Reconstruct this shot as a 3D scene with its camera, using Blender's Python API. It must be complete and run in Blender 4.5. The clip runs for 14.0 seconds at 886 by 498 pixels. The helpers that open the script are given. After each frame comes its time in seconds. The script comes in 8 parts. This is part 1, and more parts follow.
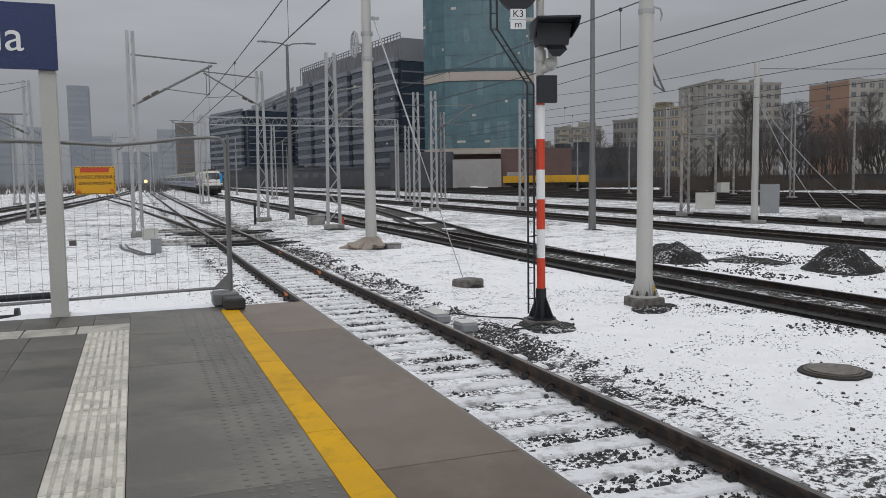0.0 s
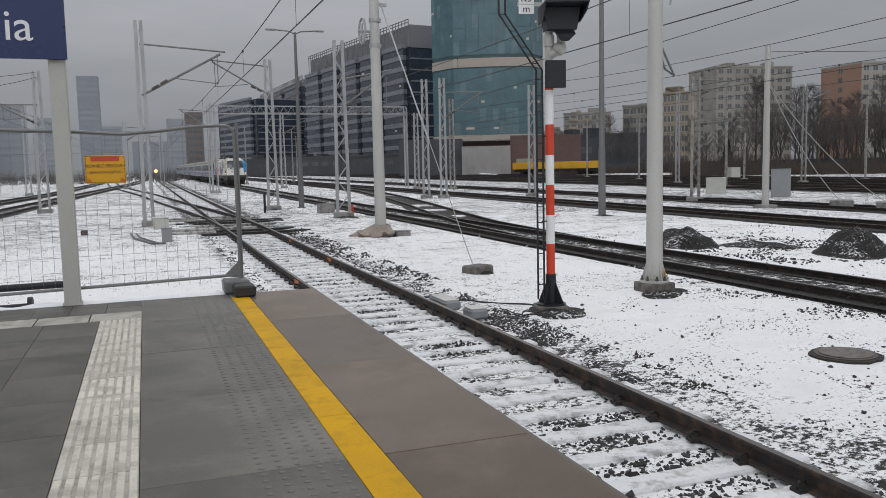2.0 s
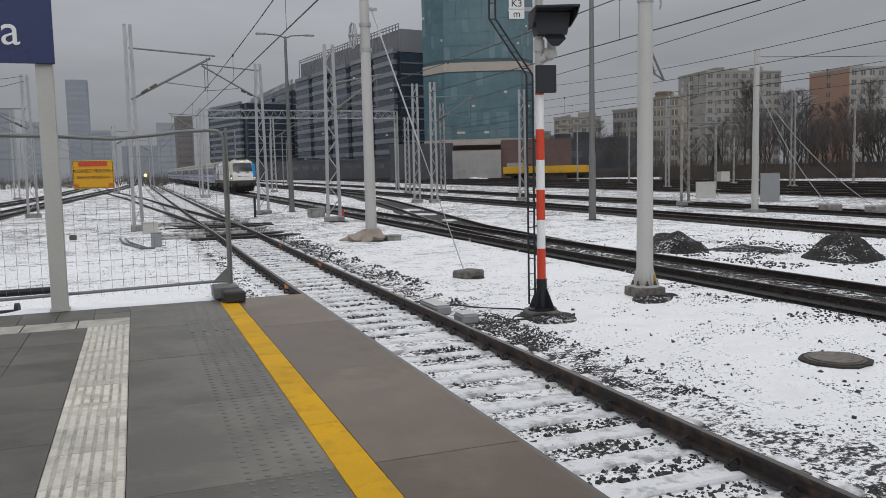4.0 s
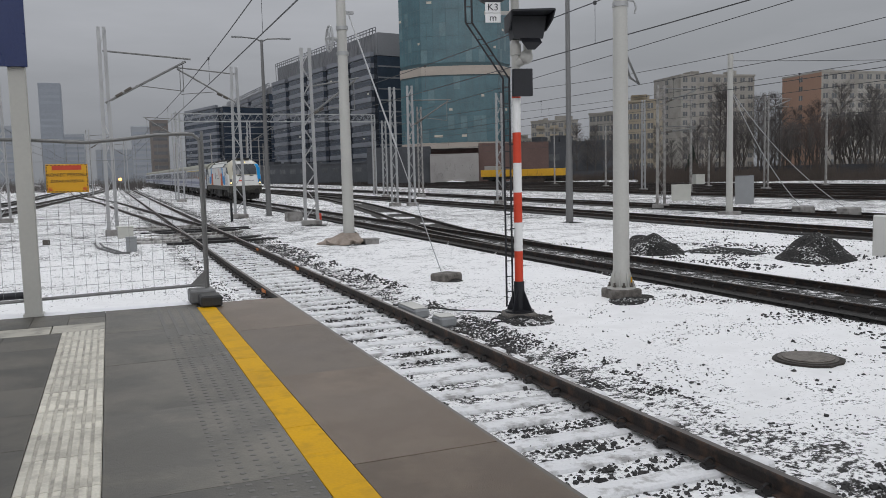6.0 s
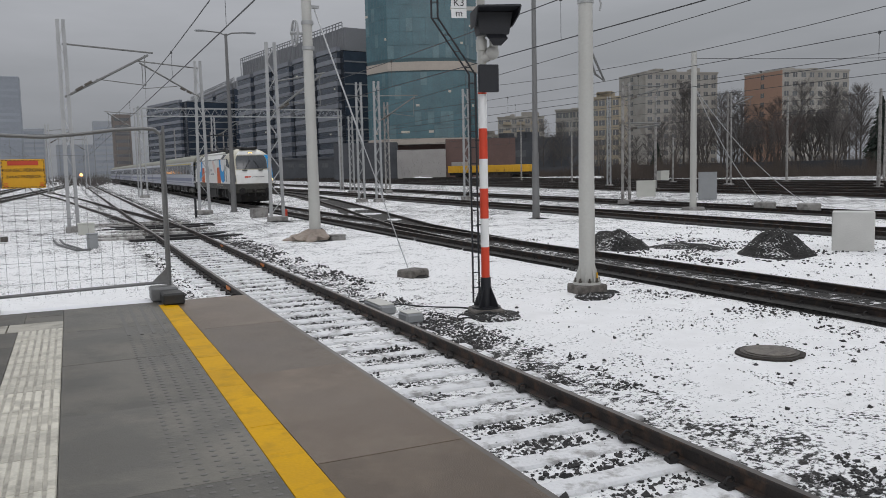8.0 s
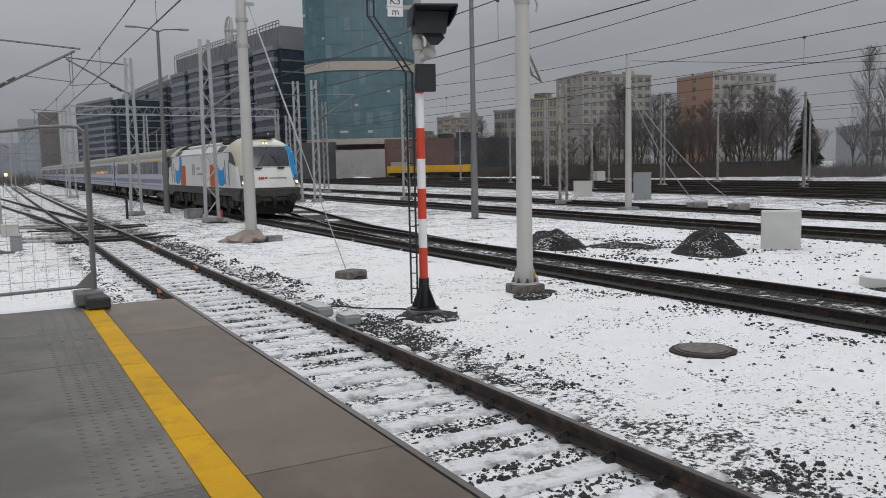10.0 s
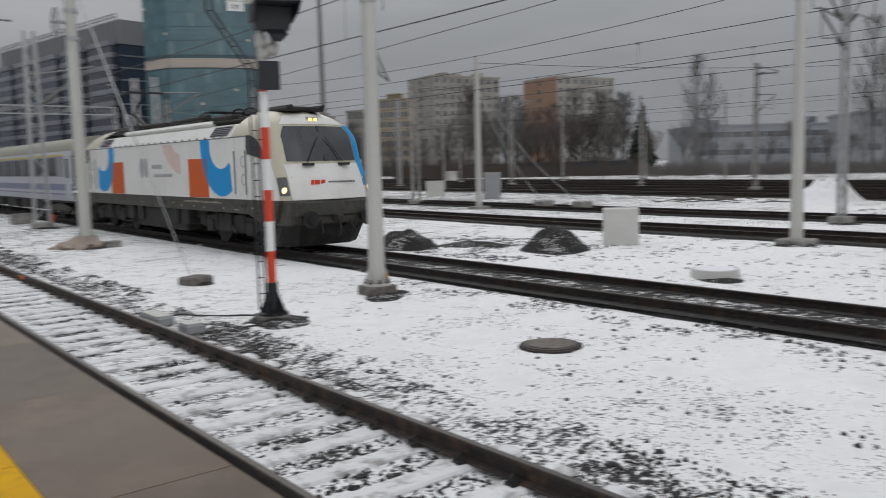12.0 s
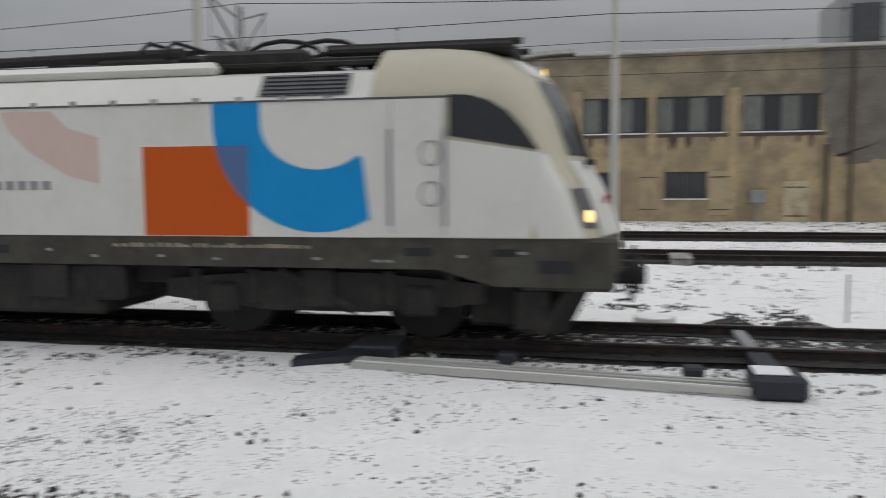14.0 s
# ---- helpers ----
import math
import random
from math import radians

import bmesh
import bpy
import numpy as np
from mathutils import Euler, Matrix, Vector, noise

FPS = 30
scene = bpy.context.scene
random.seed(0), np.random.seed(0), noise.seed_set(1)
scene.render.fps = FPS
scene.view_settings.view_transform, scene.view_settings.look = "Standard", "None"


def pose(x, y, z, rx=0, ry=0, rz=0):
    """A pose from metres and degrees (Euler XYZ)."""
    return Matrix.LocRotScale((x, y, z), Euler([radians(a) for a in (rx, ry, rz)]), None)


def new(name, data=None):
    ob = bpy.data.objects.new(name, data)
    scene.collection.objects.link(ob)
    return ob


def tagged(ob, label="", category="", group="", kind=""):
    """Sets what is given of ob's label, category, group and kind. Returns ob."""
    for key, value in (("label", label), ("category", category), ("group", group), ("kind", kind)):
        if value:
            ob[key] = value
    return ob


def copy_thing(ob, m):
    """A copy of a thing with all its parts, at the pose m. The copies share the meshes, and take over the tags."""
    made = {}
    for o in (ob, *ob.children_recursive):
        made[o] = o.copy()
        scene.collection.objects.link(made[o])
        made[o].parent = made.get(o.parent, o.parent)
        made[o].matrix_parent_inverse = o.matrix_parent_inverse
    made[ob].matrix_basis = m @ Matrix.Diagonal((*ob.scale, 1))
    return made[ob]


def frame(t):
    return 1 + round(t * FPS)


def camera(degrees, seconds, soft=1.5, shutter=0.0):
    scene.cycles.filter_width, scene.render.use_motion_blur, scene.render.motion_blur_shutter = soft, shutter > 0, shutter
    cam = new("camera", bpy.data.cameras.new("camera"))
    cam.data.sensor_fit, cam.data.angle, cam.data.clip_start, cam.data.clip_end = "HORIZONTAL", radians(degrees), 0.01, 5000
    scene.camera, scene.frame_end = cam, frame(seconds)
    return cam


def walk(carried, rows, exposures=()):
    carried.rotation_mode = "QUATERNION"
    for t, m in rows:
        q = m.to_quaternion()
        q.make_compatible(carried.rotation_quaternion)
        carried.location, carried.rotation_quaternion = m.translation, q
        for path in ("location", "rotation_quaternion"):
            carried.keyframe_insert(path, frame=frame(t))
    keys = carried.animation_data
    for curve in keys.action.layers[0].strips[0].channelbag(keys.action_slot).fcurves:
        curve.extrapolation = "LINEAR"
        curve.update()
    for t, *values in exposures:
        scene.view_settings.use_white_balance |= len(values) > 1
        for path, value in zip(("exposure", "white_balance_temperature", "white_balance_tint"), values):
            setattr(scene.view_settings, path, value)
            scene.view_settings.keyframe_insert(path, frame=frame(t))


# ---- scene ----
cam = camera(57.3, 14.0, soft=0.8, shutter=0.65)
PATH = [
    (0, pose(-0.001, -0.000, 2.370, 85.19, 0.79, -20.81)),
    (0.5, pose(-0.003, 0.000, 2.363, 85.05, 0.82, -20.93)),
    (1, pose(-0.003, -0.000, 2.362, 84.78, 0.92, -20.79)),
    (1.5, pose(0.031, 0.048, 2.364, 84.44, 1.11, -20.39)),
    (2, pose(0.000, -0.011, 2.356, 84.31, 1.27, -20.16)),
    (2.5, pose(0.004, -0.006, 2.360, 84.28, 1.27, -20.33)),
    (3, pose(0.012, 0.016, 2.370, 84.36, 1.28, -20.50)),
    (5.5, pose(0.013, 0.003, 2.360, 84.81, 1.33, -21.81)),
    (6, pose(0.010, -0.007, 2.361, 84.79, 1.40, -22.38)),
    (6.5, pose(0.019, -0.008, 2.367, 84.75, 1.41, -22.94)),
    (7, pose(0.020, -0.013, 2.367, 84.64, 1.38, -23.54)),
    (7.5, pose(0.024, -0.002, 2.364, 84.53, 1.36, -24.02)),
    (10, pose(0.114, 0.097, 2.357, 84.37, 1.24, -28.94)),
    (10.5, pose(0.118, 0.074, 2.355, 84.37, 1.32, -30.14)),
    (11, pose(0.155, 0.060, 2.345, 84.42, 1.53, -31.64)),
    (11.5, pose(0.241, 0.167, 2.357, 84.23, 1.67, -33.78)),
    (12, pose(0.273, 0.194, 2.353, 84.16, 1.46, -39.19)),
    (12.5, pose(0.347, 0.199, 2.360, 84.22, 0.85, -48.03)),
    (13, pose(0.409, 0.243, 2.341, 83.67, 0.70, -58.30)),
    (13.3, pose(0.355, 0.189, 2.344, 83.68, 0.40, -64.72)),
    (13.5, pose(0.355, 0.112, 2.347, 83.93, 0.48, -68.57)),
    (13.6, pose(0.362, 0.076, 2.347, 84.19, 0.60, -70.67)),
    (14, pose(0.393, -0.014, 2.349, 84.74, 0.45, -78.56)),
]
walk(cam, PATH, [(0.0, 0.0, 6530, 10), (11.0, -0.02, 6560, 10), (12.2, -0.06, 6660, 9), (14.0, -0.10, 6740, 9)])

# ---- world and light: an overcast winter afternoon ----
world = bpy.data.worlds.new("world")
scene.world = world
world.use_nodes = True
wn, wl = world.node_tree.nodes, world.node_tree.links
wn.clear()
sky = wn.new("ShaderNodeTexSky")
sky.sky_type, sky.sun_disc = "NISHITA", False
sky.sun_elevation, sky.sun_rotation = radians(32), radians(200)
sky.dust_density, sky.air_density = 4.0, 1.0
grey = wn.new("ShaderNodeHueSaturation")
grey.inputs["Saturation"].default_value = 0.06
wc = wn.new("ShaderNodeTexCoord")
wm = wn.new("ShaderNodeMapping")
wm.inputs["Scale"].default_value = (1.0, 1.0, 4.5)
clouds = wn.new("ShaderNodeTexNoise")
clouds.inputs["Scale"].default_value, clouds.inputs["Detail"].default_value = 2.2, 6.0
clouds.inputs["Roughness"].default_value = 0.55
cr = wn.new("ShaderNodeValToRGB")
cr.color_ramp.elements[0].position, cr.color_ramp.elements[0].color = 0.33, (0.80, 0.81, 0.83, 1)
cr.color_ramp.elements[1].position, cr.color_ramp.elements[1].color = 0.66, (1.0, 1.0, 1.03, 1)
flat = wn.new("ShaderNodeMix")
flat.data_type = "RGBA"
flat.inputs["Factor"].default_value = 0.72
flat.inputs["B"].default_value = (4.47, 4.68, 4.98, 1)
mul = wn.new("ShaderNodeMix")
mul.data_type, mul.blend_type = "RGBA", "MULTIPLY"
mul.inputs["Factor"].default_value = 1.0
bg = wn.new("ShaderNodeBackground")
bg.inputs["Strength"].default_value = 0.078
wo = wn.new("ShaderNodeOutputWorld")
wl.new(wc.outputs["Generated"], wm.inputs["Vector"])
wl.new(wm.outputs[0], clouds.inputs["Vector"])
wl.new(clouds.outputs["Fac"], cr.inputs["Fac"])
wl.new(sky.outputs[0], grey.inputs["Color"])
wl.new(grey.outputs[0], flat.inputs["A"])
wl.new(flat.outputs["Result"], mul.inputs["A"])
wl.new(cr.outputs[0], mul.inputs["B"])
# an overcast sky is about three times as bright overhead as at the horizon
wz = wn.new("ShaderNodeSeparateXYZ")
up = wn.new("ShaderNodeMapRange")
up.inputs["From Min"].default_value, up.inputs["From Max"].default_value = 0.12, 1.0
up.inputs["To Min"].default_value, up.inputs["To Max"].default_value = 1.0, 3.0
zen = wn.new("ShaderNodeVectorMath")
zen.operation = "SCALE"
wl.new(wc.outputs["Generated"], wz.inputs[0])
wl.new(wz.outputs["Z"], up.inputs["Value"])
wl.new(mul.outputs["Result"], zen.inputs[0])
wl.new(up.outputs[0], zen.inputs["Scale"])
wl.new(zen.outputs[0], bg.inputs["Color"])
wl.new(bg.outputs[0], wo.inputs[0])

sun_data = bpy.data.lights.new("sun", "SUN")
sun_data.energy, sun_data.angle, sun_data.color = 0.62, radians(40), (1.0, 0.97, 0.93)
sun = new("sun", sun_data)
sun.matrix_world = pose(0, 0, 60, 52, 0, 160)
scene.view_settings.exposure = 0.0


# ---- materials ----
def material(name, base, rough=0.6, metal=0.0, vary=0.18, fine=40.0, coarse=2.5, bump=0.15, dirt=None, dirt_share=0.35, per="object"):
    """A surface with grain and wear at two scales; dirt: a second colour in patches."""
    m = bpy.data.materials.new(name)
    m.use_nodes = True
    n, l = m.node_tree.nodes, m.node_tree.links
    b = n["Principled BSDF"]
    b.inputs["Metallic"].default_value = metal
    tc = n.new("ShaderNodeTexCoord")
    n1, n2 = n.new("ShaderNodeTexNoise"), n.new("ShaderNodeTexNoise")
    n1.inputs["Scale"].default_value, n1.inputs["Detail"].default_value = fine, 4.0
    n2.inputs["Scale"].default_value, n2.inputs["Detail"].default_value = coarse, 5.0
    shift, where = n.new("ShaderNodeMath"), n.new("ShaderNodeVectorMath")
    shift.operation, shift.inputs[1].default_value = "MULTIPLY", 61.0
    l.new(n.new("ShaderNodeObjectInfo").outputs["Random"], shift.inputs[0])
    l.new(tc.outputs["Object"], where.inputs[0])
    l.new(shift.outputs[0], where.inputs[1])
    l.new(where.outputs[0], n1.inputs["Vector"])
    l.new(where.outputs[0], n2.inputs["Vector"])
    lo = tuple(c * (1 - vary) for c in base) + (1,)
    hi = tuple(min(1, c * (1 + vary)) for c in base) + (1,)
    ramp = n.new("ShaderNodeValToRGB")
    ramp.color_ramp.elements[0].position, ramp.color_ramp.elements[0].color = 0.3, lo
    ramp.color_ramp.elements[1].position, ramp.color_ramp.elements[1].color = 0.7, hi
    mixf = n.new("ShaderNodeMath")
    mixf.operation = "MULTIPLY_ADD"
    mixf.inputs[1].default_value, mixf.inputs[2].default_value = 0.45, 0.0
    add = n.new("ShaderNodeMath")
    add.operation = "MULTIPLY_ADD"
    add.inputs[1].default_value = 0.55
    l.new(n1.outputs["Fac"], mixf.inputs[0])
    l.new(n2.outputs["Fac"], add.inputs[0])
    l.new(mixf.outputs[0], add.inputs[2])
    l.new(add.outputs[0], ramp.inputs["Fac"])
    colour = ramp.outputs["Color"]
    if dirt:
        n3 = n.new("ShaderNodeTexNoise")
        n3.inputs["Scale"].default_value, n3.inputs["Detail"].default_value = coarse * 1.7, 8.0
        n3.inputs["Roughness"].default_value = 0.65
        l.new(where.outputs[0], n3.inputs["Vector"])
        r3 = n.new("ShaderNodeValToRGB")
        edge = 0.62 - 0.3 * dirt_share
        r3.color_ramp.elements[0].position, r3.color_ramp.elements[1].position = edge - 0.06, edge + 0.1
        r3.color_ramp.elements[0].color, r3.color_ramp.elements[1].color = (0, 0, 0, 1), (1, 1, 1, 1)
        l.new(n3.outputs["Fac"], r3.inputs["Fac"])
        dm = n.new("ShaderNodeMix")
        dm.data_type = "RGBA"
        dm.inputs["B"].default_value = (*dirt, 1)
        l.new(r3.outputs["Color"], dm.inputs["Factor"])
        l.new(colour, dm.inputs["A"])
        colour = dm.outputs["Result"]
    info = n.new("ShaderNodeObjectInfo") if per == "object" else n.new("ShaderNodeNewGeometry")
    pick = info.outputs["Random"] if per == "object" else info.outputs["Random Per Island"]
    hsv = n.new("ShaderNodeHueSaturation")
    vr = n.new("ShaderNodeMapRange")
    vr.inputs["To Min"].default_value, vr.inputs["To Max"].default_value = 1 - vary * 0.6, 1 + vary * 0.6
    l.new(pick, vr.inputs["Value"])
    l.new(vr.outputs[0], hsv.inputs["Value"])
    l.new(colour, hsv.inputs["Color"])
    l.new(hsv.outputs[0], b.inputs["Base Color"])
    rr = n.new("ShaderNodeMapRange")
    rr.inputs["To Min"].default_value, rr.inputs["To Max"].default_value = max(0.03, rough - 0.1), min(1, rough + 0.1)
    l.new(n2.outputs["Fac"], rr.inputs["Value"])
    l.new(rr.outputs[0], b.inputs["Roughness"])
    if bump:
        bp = n.new("ShaderNodeBump")
        bp.inputs["Strength"].default_value, bp.inputs["Distance"].default_value = bump, 0.02
        l.new(n1.outputs["Fac"], bp.inputs["Height"])
        l.new(bp.outputs[0], b.inputs["Normal"])
    return m


def glow(name, colour, strength):
    m = bpy.data.materials.new(name)
    m.use_nodes = True
    b = m.node_tree.nodes["Principled BSDF"]
    b.inputs["Base Color"].default_value = (*colour, 1)
    b.inputs["Emission Color"].default_value = (*colour, 1)
    b.inputs["Emission Strength"].default_value = strength
    return m


def glass(name, tint, rough=0.06):
    """Dark window glass: a glossy pane over a dim interior."""
    m = material(name, tint, rough, 0.0, 0.25, 3.0, 0.4, 0.0)
    m.node_tree.nodes["Principled BSDF"].inputs["Specular IOR Level"].default_value = 0.8
    return m


def snow_ground(name, tracks, yard=(), grey=0.5, cut=0.53, scale=16.0):
    """Thin snow over gravel; stones show through in patches, more of them beside the rails."""
    m = bpy.data.materials.new(name)
    m.use_nodes = True
    n, l = m.node_tree.nodes, m.node_tree.links
    b = n["Principled BSDF"]
    geo = n.new("ShaderNodeNewGeometry")
    sep = n.new("ShaderNodeSeparateXYZ")
    l.new(geo.outputs["Position"], sep.inputs[0])

    def noise(scale, detail, rough):
        t = n.new("ShaderNodeTexNoise")
        t.inputs["Scale"].default_value, t.inputs["Detail"].default_value, t.inputs["Roughness"].default_value = scale, detail, rough
        l.new(geo.outputs["Position"], t.inputs["Vector"])
        return t.outputs["Fac"]

    def math(op, a, c, d=None):
        t = n.new("ShaderNodeMath")
        t.operation = op
        for i, v in enumerate((a, c, d)):
            if v is None:
                continue
            if isinstance(v, (int, float)):
                t.inputs[i].default_value = v
            else:
                l.new(v, t.inputs[i])
        return t.outputs[0]

    speck, blotch, large = noise(scale, 9.0, 0.72), noise(2.1, 5.0, 0.6), noise(0.33, 3.0, 0.5)
    dens = math("MULTIPLY_ADD", blotch, 0.42, math("MULTIPLY", large, 0.22))
    for centre, half, amount in tracks:
        d = math("ABSOLUTE", math("SUBTRACT", sep.outputs["X"], centre), 0)
        k = n.new("ShaderNodeMapRange")
        k.interpolation_type = "SMOOTHSTEP"
        k.inputs["From Min"].default_value, k.inputs["From Max"].default_value = 0.0, half
        k.inputs["To Min"].default_value, k.inputs["To Max"].default_value = amount, 0.0
        l.new(d, k.inputs["Value"])
        dens = math("ADD", dens, k.outputs[0])
    # the open yard beyond the platform's end is more trodden
    for axis, near, far, amount in yard:
        k = n.new("ShaderNodeMapRange")
        k.interpolation_type = "SMOOTHSTEP"
        k.inputs["From Min"].default_value, k.inputs["From Max"].default_value = near, far
        k.inputs["To Min"].default_value, k.inputs["To Max"].default_value = 0.0, amount
        l.new(sep.outputs[axis], k.inputs["Value"])
        dens = math("ADD", dens, k.outputs[0])
    value = math("ADD", speck, dens)
    ramp = n.new("ShaderNodeValToRGB")
    ramp.color_ramp.elements[0].position, ramp.color_ramp.elements[0].color = 0.36, (0, 0, 0, 1)
    ramp.color_ramp.elements[1].position, ramp.color_ramp.elements[1].color = 0.43, (1, 1, 1, 1)
    l.new(math("SUBTRACT", value, cut), ramp.inputs["Fac"])
    bare = ramp.outputs["Color"]
    # single stones and clods that poke through, larger and closer where the snow is thin
    warp = n.new("ShaderNodeTexNoise")
    warp.inputs["Scale"].default_value, warp.inputs["Detail"].default_value = 24.0, 3.0
    l.new(geo.outputs["Position"], warp.inputs["Vector"])
    bent = n.new("ShaderNodeMix")
    bent.data_type, bent.blend_type = "RGBA", "LINEAR_LIGHT"
    bent.inputs["Factor"].default_value = 0.045
    l.new(geo.outputs["Position"], bent.inputs["A"])
    l.new(warp.outputs["Color"], bent.inputs["B"])
    for cells, floor_, gain in ((7.5, 0.262, 1.9), (15.0, 0.235, 2.5), (31.0, 0.22, 2.3)):
        v = n.new("ShaderNodeTexVoronoi")
        v.inputs["Scale"].default_value = cells
        l.new(bent.outputs["Result"], v.inputs["Vector"])
        rgb = n.new("ShaderNodeSeparateColor")
        l.new(v.outputs["Color"], rgb.inputs[0])
        reach = math("MULTIPLY", math("MULTIPLY", math("SUBTRACT", dens, floor_), gain), math("POWER", rgb.outputs[0], 2.0))
        spot = n.new("ShaderNodeMapRange")
        spot.inputs["From Min"].default_value, spot.inputs["From Max"].default_value = 0.0, 0.05
        l.new(math("SUBTRACT", reach, v.outputs["Distance"]), spot.inputs["Value"])
        bare = math("MAXIMUM", bare, spot.outputs[0])
    stone = n.new("ShaderNodeTexVoronoi")
    stone.inputs["Scale"].default_value = 26.0
    l.new(geo.outputs["Position"], stone.inputs["Vector"])
    grit = n.new("ShaderNodeValToRGB")
    grit.color_ramp.elements[0].color, grit.color_ramp.elements[1].color = (0.03 * grey, 0.029 * grey, 0.028 * grey, 1), (0.16 * grey, 0.153 * grey, 0.146 * grey, 1)
    l.new(stone.outputs["Color"], grit.inputs["Fac"])
    white = n.new("ShaderNodeValToRGB")
    white.color_ramp.elements[0].position, white.color_ramp.elements[0].color = 0.3, (0.83, 0.826, 0.82, 1)
    white.color_ramp.elements[1].position, white.color_ramp.elements[1].color = 0.65, (0.93, 0.927, 0.925, 1)
    l.new(blotch, white.inputs["Fac"])
    mix = n.new("ShaderNodeMix")
    mix.data_type = "RGBA"
    l.new(bare, mix.inputs["Factor"])
    l.new(white.outputs["Color"], mix.inputs["A"])
    l.new(grit.outputs["Color"], mix.inputs["B"])
    l.new(mix.outputs["Result"], b.inputs["Base Color"])
    b.inputs["Roughness"].default_value = 0.85
    b.inputs["Specular IOR Level"].default_value = 0.2
    bp = n.new("ShaderNodeBump")
    bp.inputs["Strength"].default_value, bp.inputs["Distance"].default_value = 0.6, 0.03
    l.new(math("ADD", speck, math("MULTIPLY", blotch, 1.2)), bp.inputs["Height"])
    l.new(bp.outputs[0], b.inputs["Normal"])
    return m


SNOW = snow_ground("snow over gravel", [(3.6, 1.2, 0.085), (4.95, 0.8, 0.10), (1.95, 0.35, 0.07), (5.6, 2.0, 0.02), (23.6, 1.3, 0.12), (31.0, 1.3, 0.12)], (("Y", 12.0, 40.0, 0.085), ("X", 19.0, 30.0, 0.03)), cut=0.552)
BED = snow_ground("dark ballast with snow", [(0.0, 9000.0, 0.17)], grey=0.36, scale=7.0)
BED_DARK = snow_ground("black ballast with little snow", [(0.0, 9000.0, 0.29)], grey=0.4, scale=7.0)
PURE_SNOW = material("fresh snow", (0.84, 0.84, 0.855), 0.85, 0, 0.05, 20, 1.5, 0.4)
RAIL = material("rusty rail steel", (0.026, 0.021, 0.019), 0.65, 0.2, 0.35, 60, 3, 0.2, (0.075, 0.045, 0.03), 0.25)
RAIL_HEAD = material("worn rail head", (0.075, 0.066, 0.060), 0.42, 0.5, 0.25, 60, 2, 0.05)
CLIP = material("black clip steel", (0.03, 0.028, 0.027), 0.6, 0.3, 0.3)
SLEEPER = material("snowy concrete sleeper", (0.76, 0.76, 0.765), 0.85, 0, 0.08, 30, 3, 0.5, (0.34, 0.33, 0.32), 0.22)
TIMBER = material("tarred turnout timber", (0.020, 0.019, 0.019), 0.75, 0, 0.4, 25, 3, 0.5)
TIMBER_SNOW = material("snowed turnout timber", (0.45, 0.44, 0.42), 0.8, 0, 0.3, 25, 3, 0.4, (0.12, 0.11, 0.10), 0.4)
CONCRETE = material("grey concrete", (0.30, 0.29, 0.275), 0.85, 0, 0.2, 50, 2.0, 0.35, (0.17, 0.16, 0.15), 0.3)
PALE_CONCRETE = material("pale concrete", (0.52, 0.515, 0.49), 0.8, 0, 0.12, 40, 1.5, 0.3)
SLAB = material("wet grey paving slab", (0.104, 0.095, 0.077), 0.46, 0, 0.3, 120, 0.9, 0.14, (0.058, 0.055, 0.046), 0.5)
EDGE_SLAB = material("platform edge concrete", (0.112, 0.080, 0.054), 0.48, 0, 0.34, 140, 0.8, 0.16, (0.076, 0.050, 0.031), 0.55)
GUIDE = material("worn cream guide rib", (0.60, 0.57, 0.485), 0.6, 0, 0.16, 80, 3.0, 0.25, (0.40, 0.375, 0.315), 0.35)
GUIDE_BASE = material("grimy guide tile", (0.42, 0.395, 0.335), 0.6, 0, 0.18, 80, 3.0, 0.25, (0.27, 0.255, 0.215), 0.35)
YELLOW = material("yellow platform line", (0.62, 0.335, 0.0), 0.7, 0, 0.12, 70, 2.5, 0.1, (0.47, 0.265, 0.008), 0.2)
YELLOW.node_tree.nodes["Principled BSDF"].inputs["Specular IOR Level"].default_value = 0.15
for paving in (SLAB, EDGE_SLAB):
    paving.node_tree.nodes["Principled BSDF"].inputs["Specular IOR Level"].default_value = 0.3
STUD = material("dark tactile stud", (0.084, 0.080, 0.072), 0.5, 0, 0.2)
GALV = material("galvanised steel", (0.38, 0.385, 0.385), 0.5, 0.35, 0.10, 30, 1.2, 0.06)
PALE_STEEL = material("pale grey painted steel", (0.46, 0.455, 0.425), 0.5, 0.0, 0.08, 25, 0.9, 0.05)
POST_WHITE = material("off-white column paint", (0.46, 0.455, 0.42), 0.5, 0.0, 0.06, 30, 1.5, 0.05)
GREY_STEEL = material("grey fence steel", (0.20, 0.20, 0.195), 0.5, 0.4, 0.15)
DARK_POLE = material("dark grey lamp pole", (0.17, 0.17, 0.168), 0.55, 0.2, 0.15, 20, 1.0)
BLACK = material("matt black paint", (0.012, 0.013, 0.017), 0.55, 0.0, 0.3, 30, 3, 0.05)
NAVY = material("dark blue sign enamel", (0.012, 0.026, 0.105), 0.3, 0, 0.08)
WHITE = material("white paint", (0.78, 0.78, 0.77), 0.4, 0, 0.05, 30, 2, 0.04)
RED = material("signal red paint", (0.62, 0.055, 0.02), 0.42, 0, 0.08, 30, 2, 0.04)
SIGN_YELLOW = material("yellow sign board", (0.78, 0.40, 0.012), 0.45, 0, 0.06)
SIGN_RED = material("red sign header", (0.62, 0.07, 0.03), 0.45, 0, 0.06)
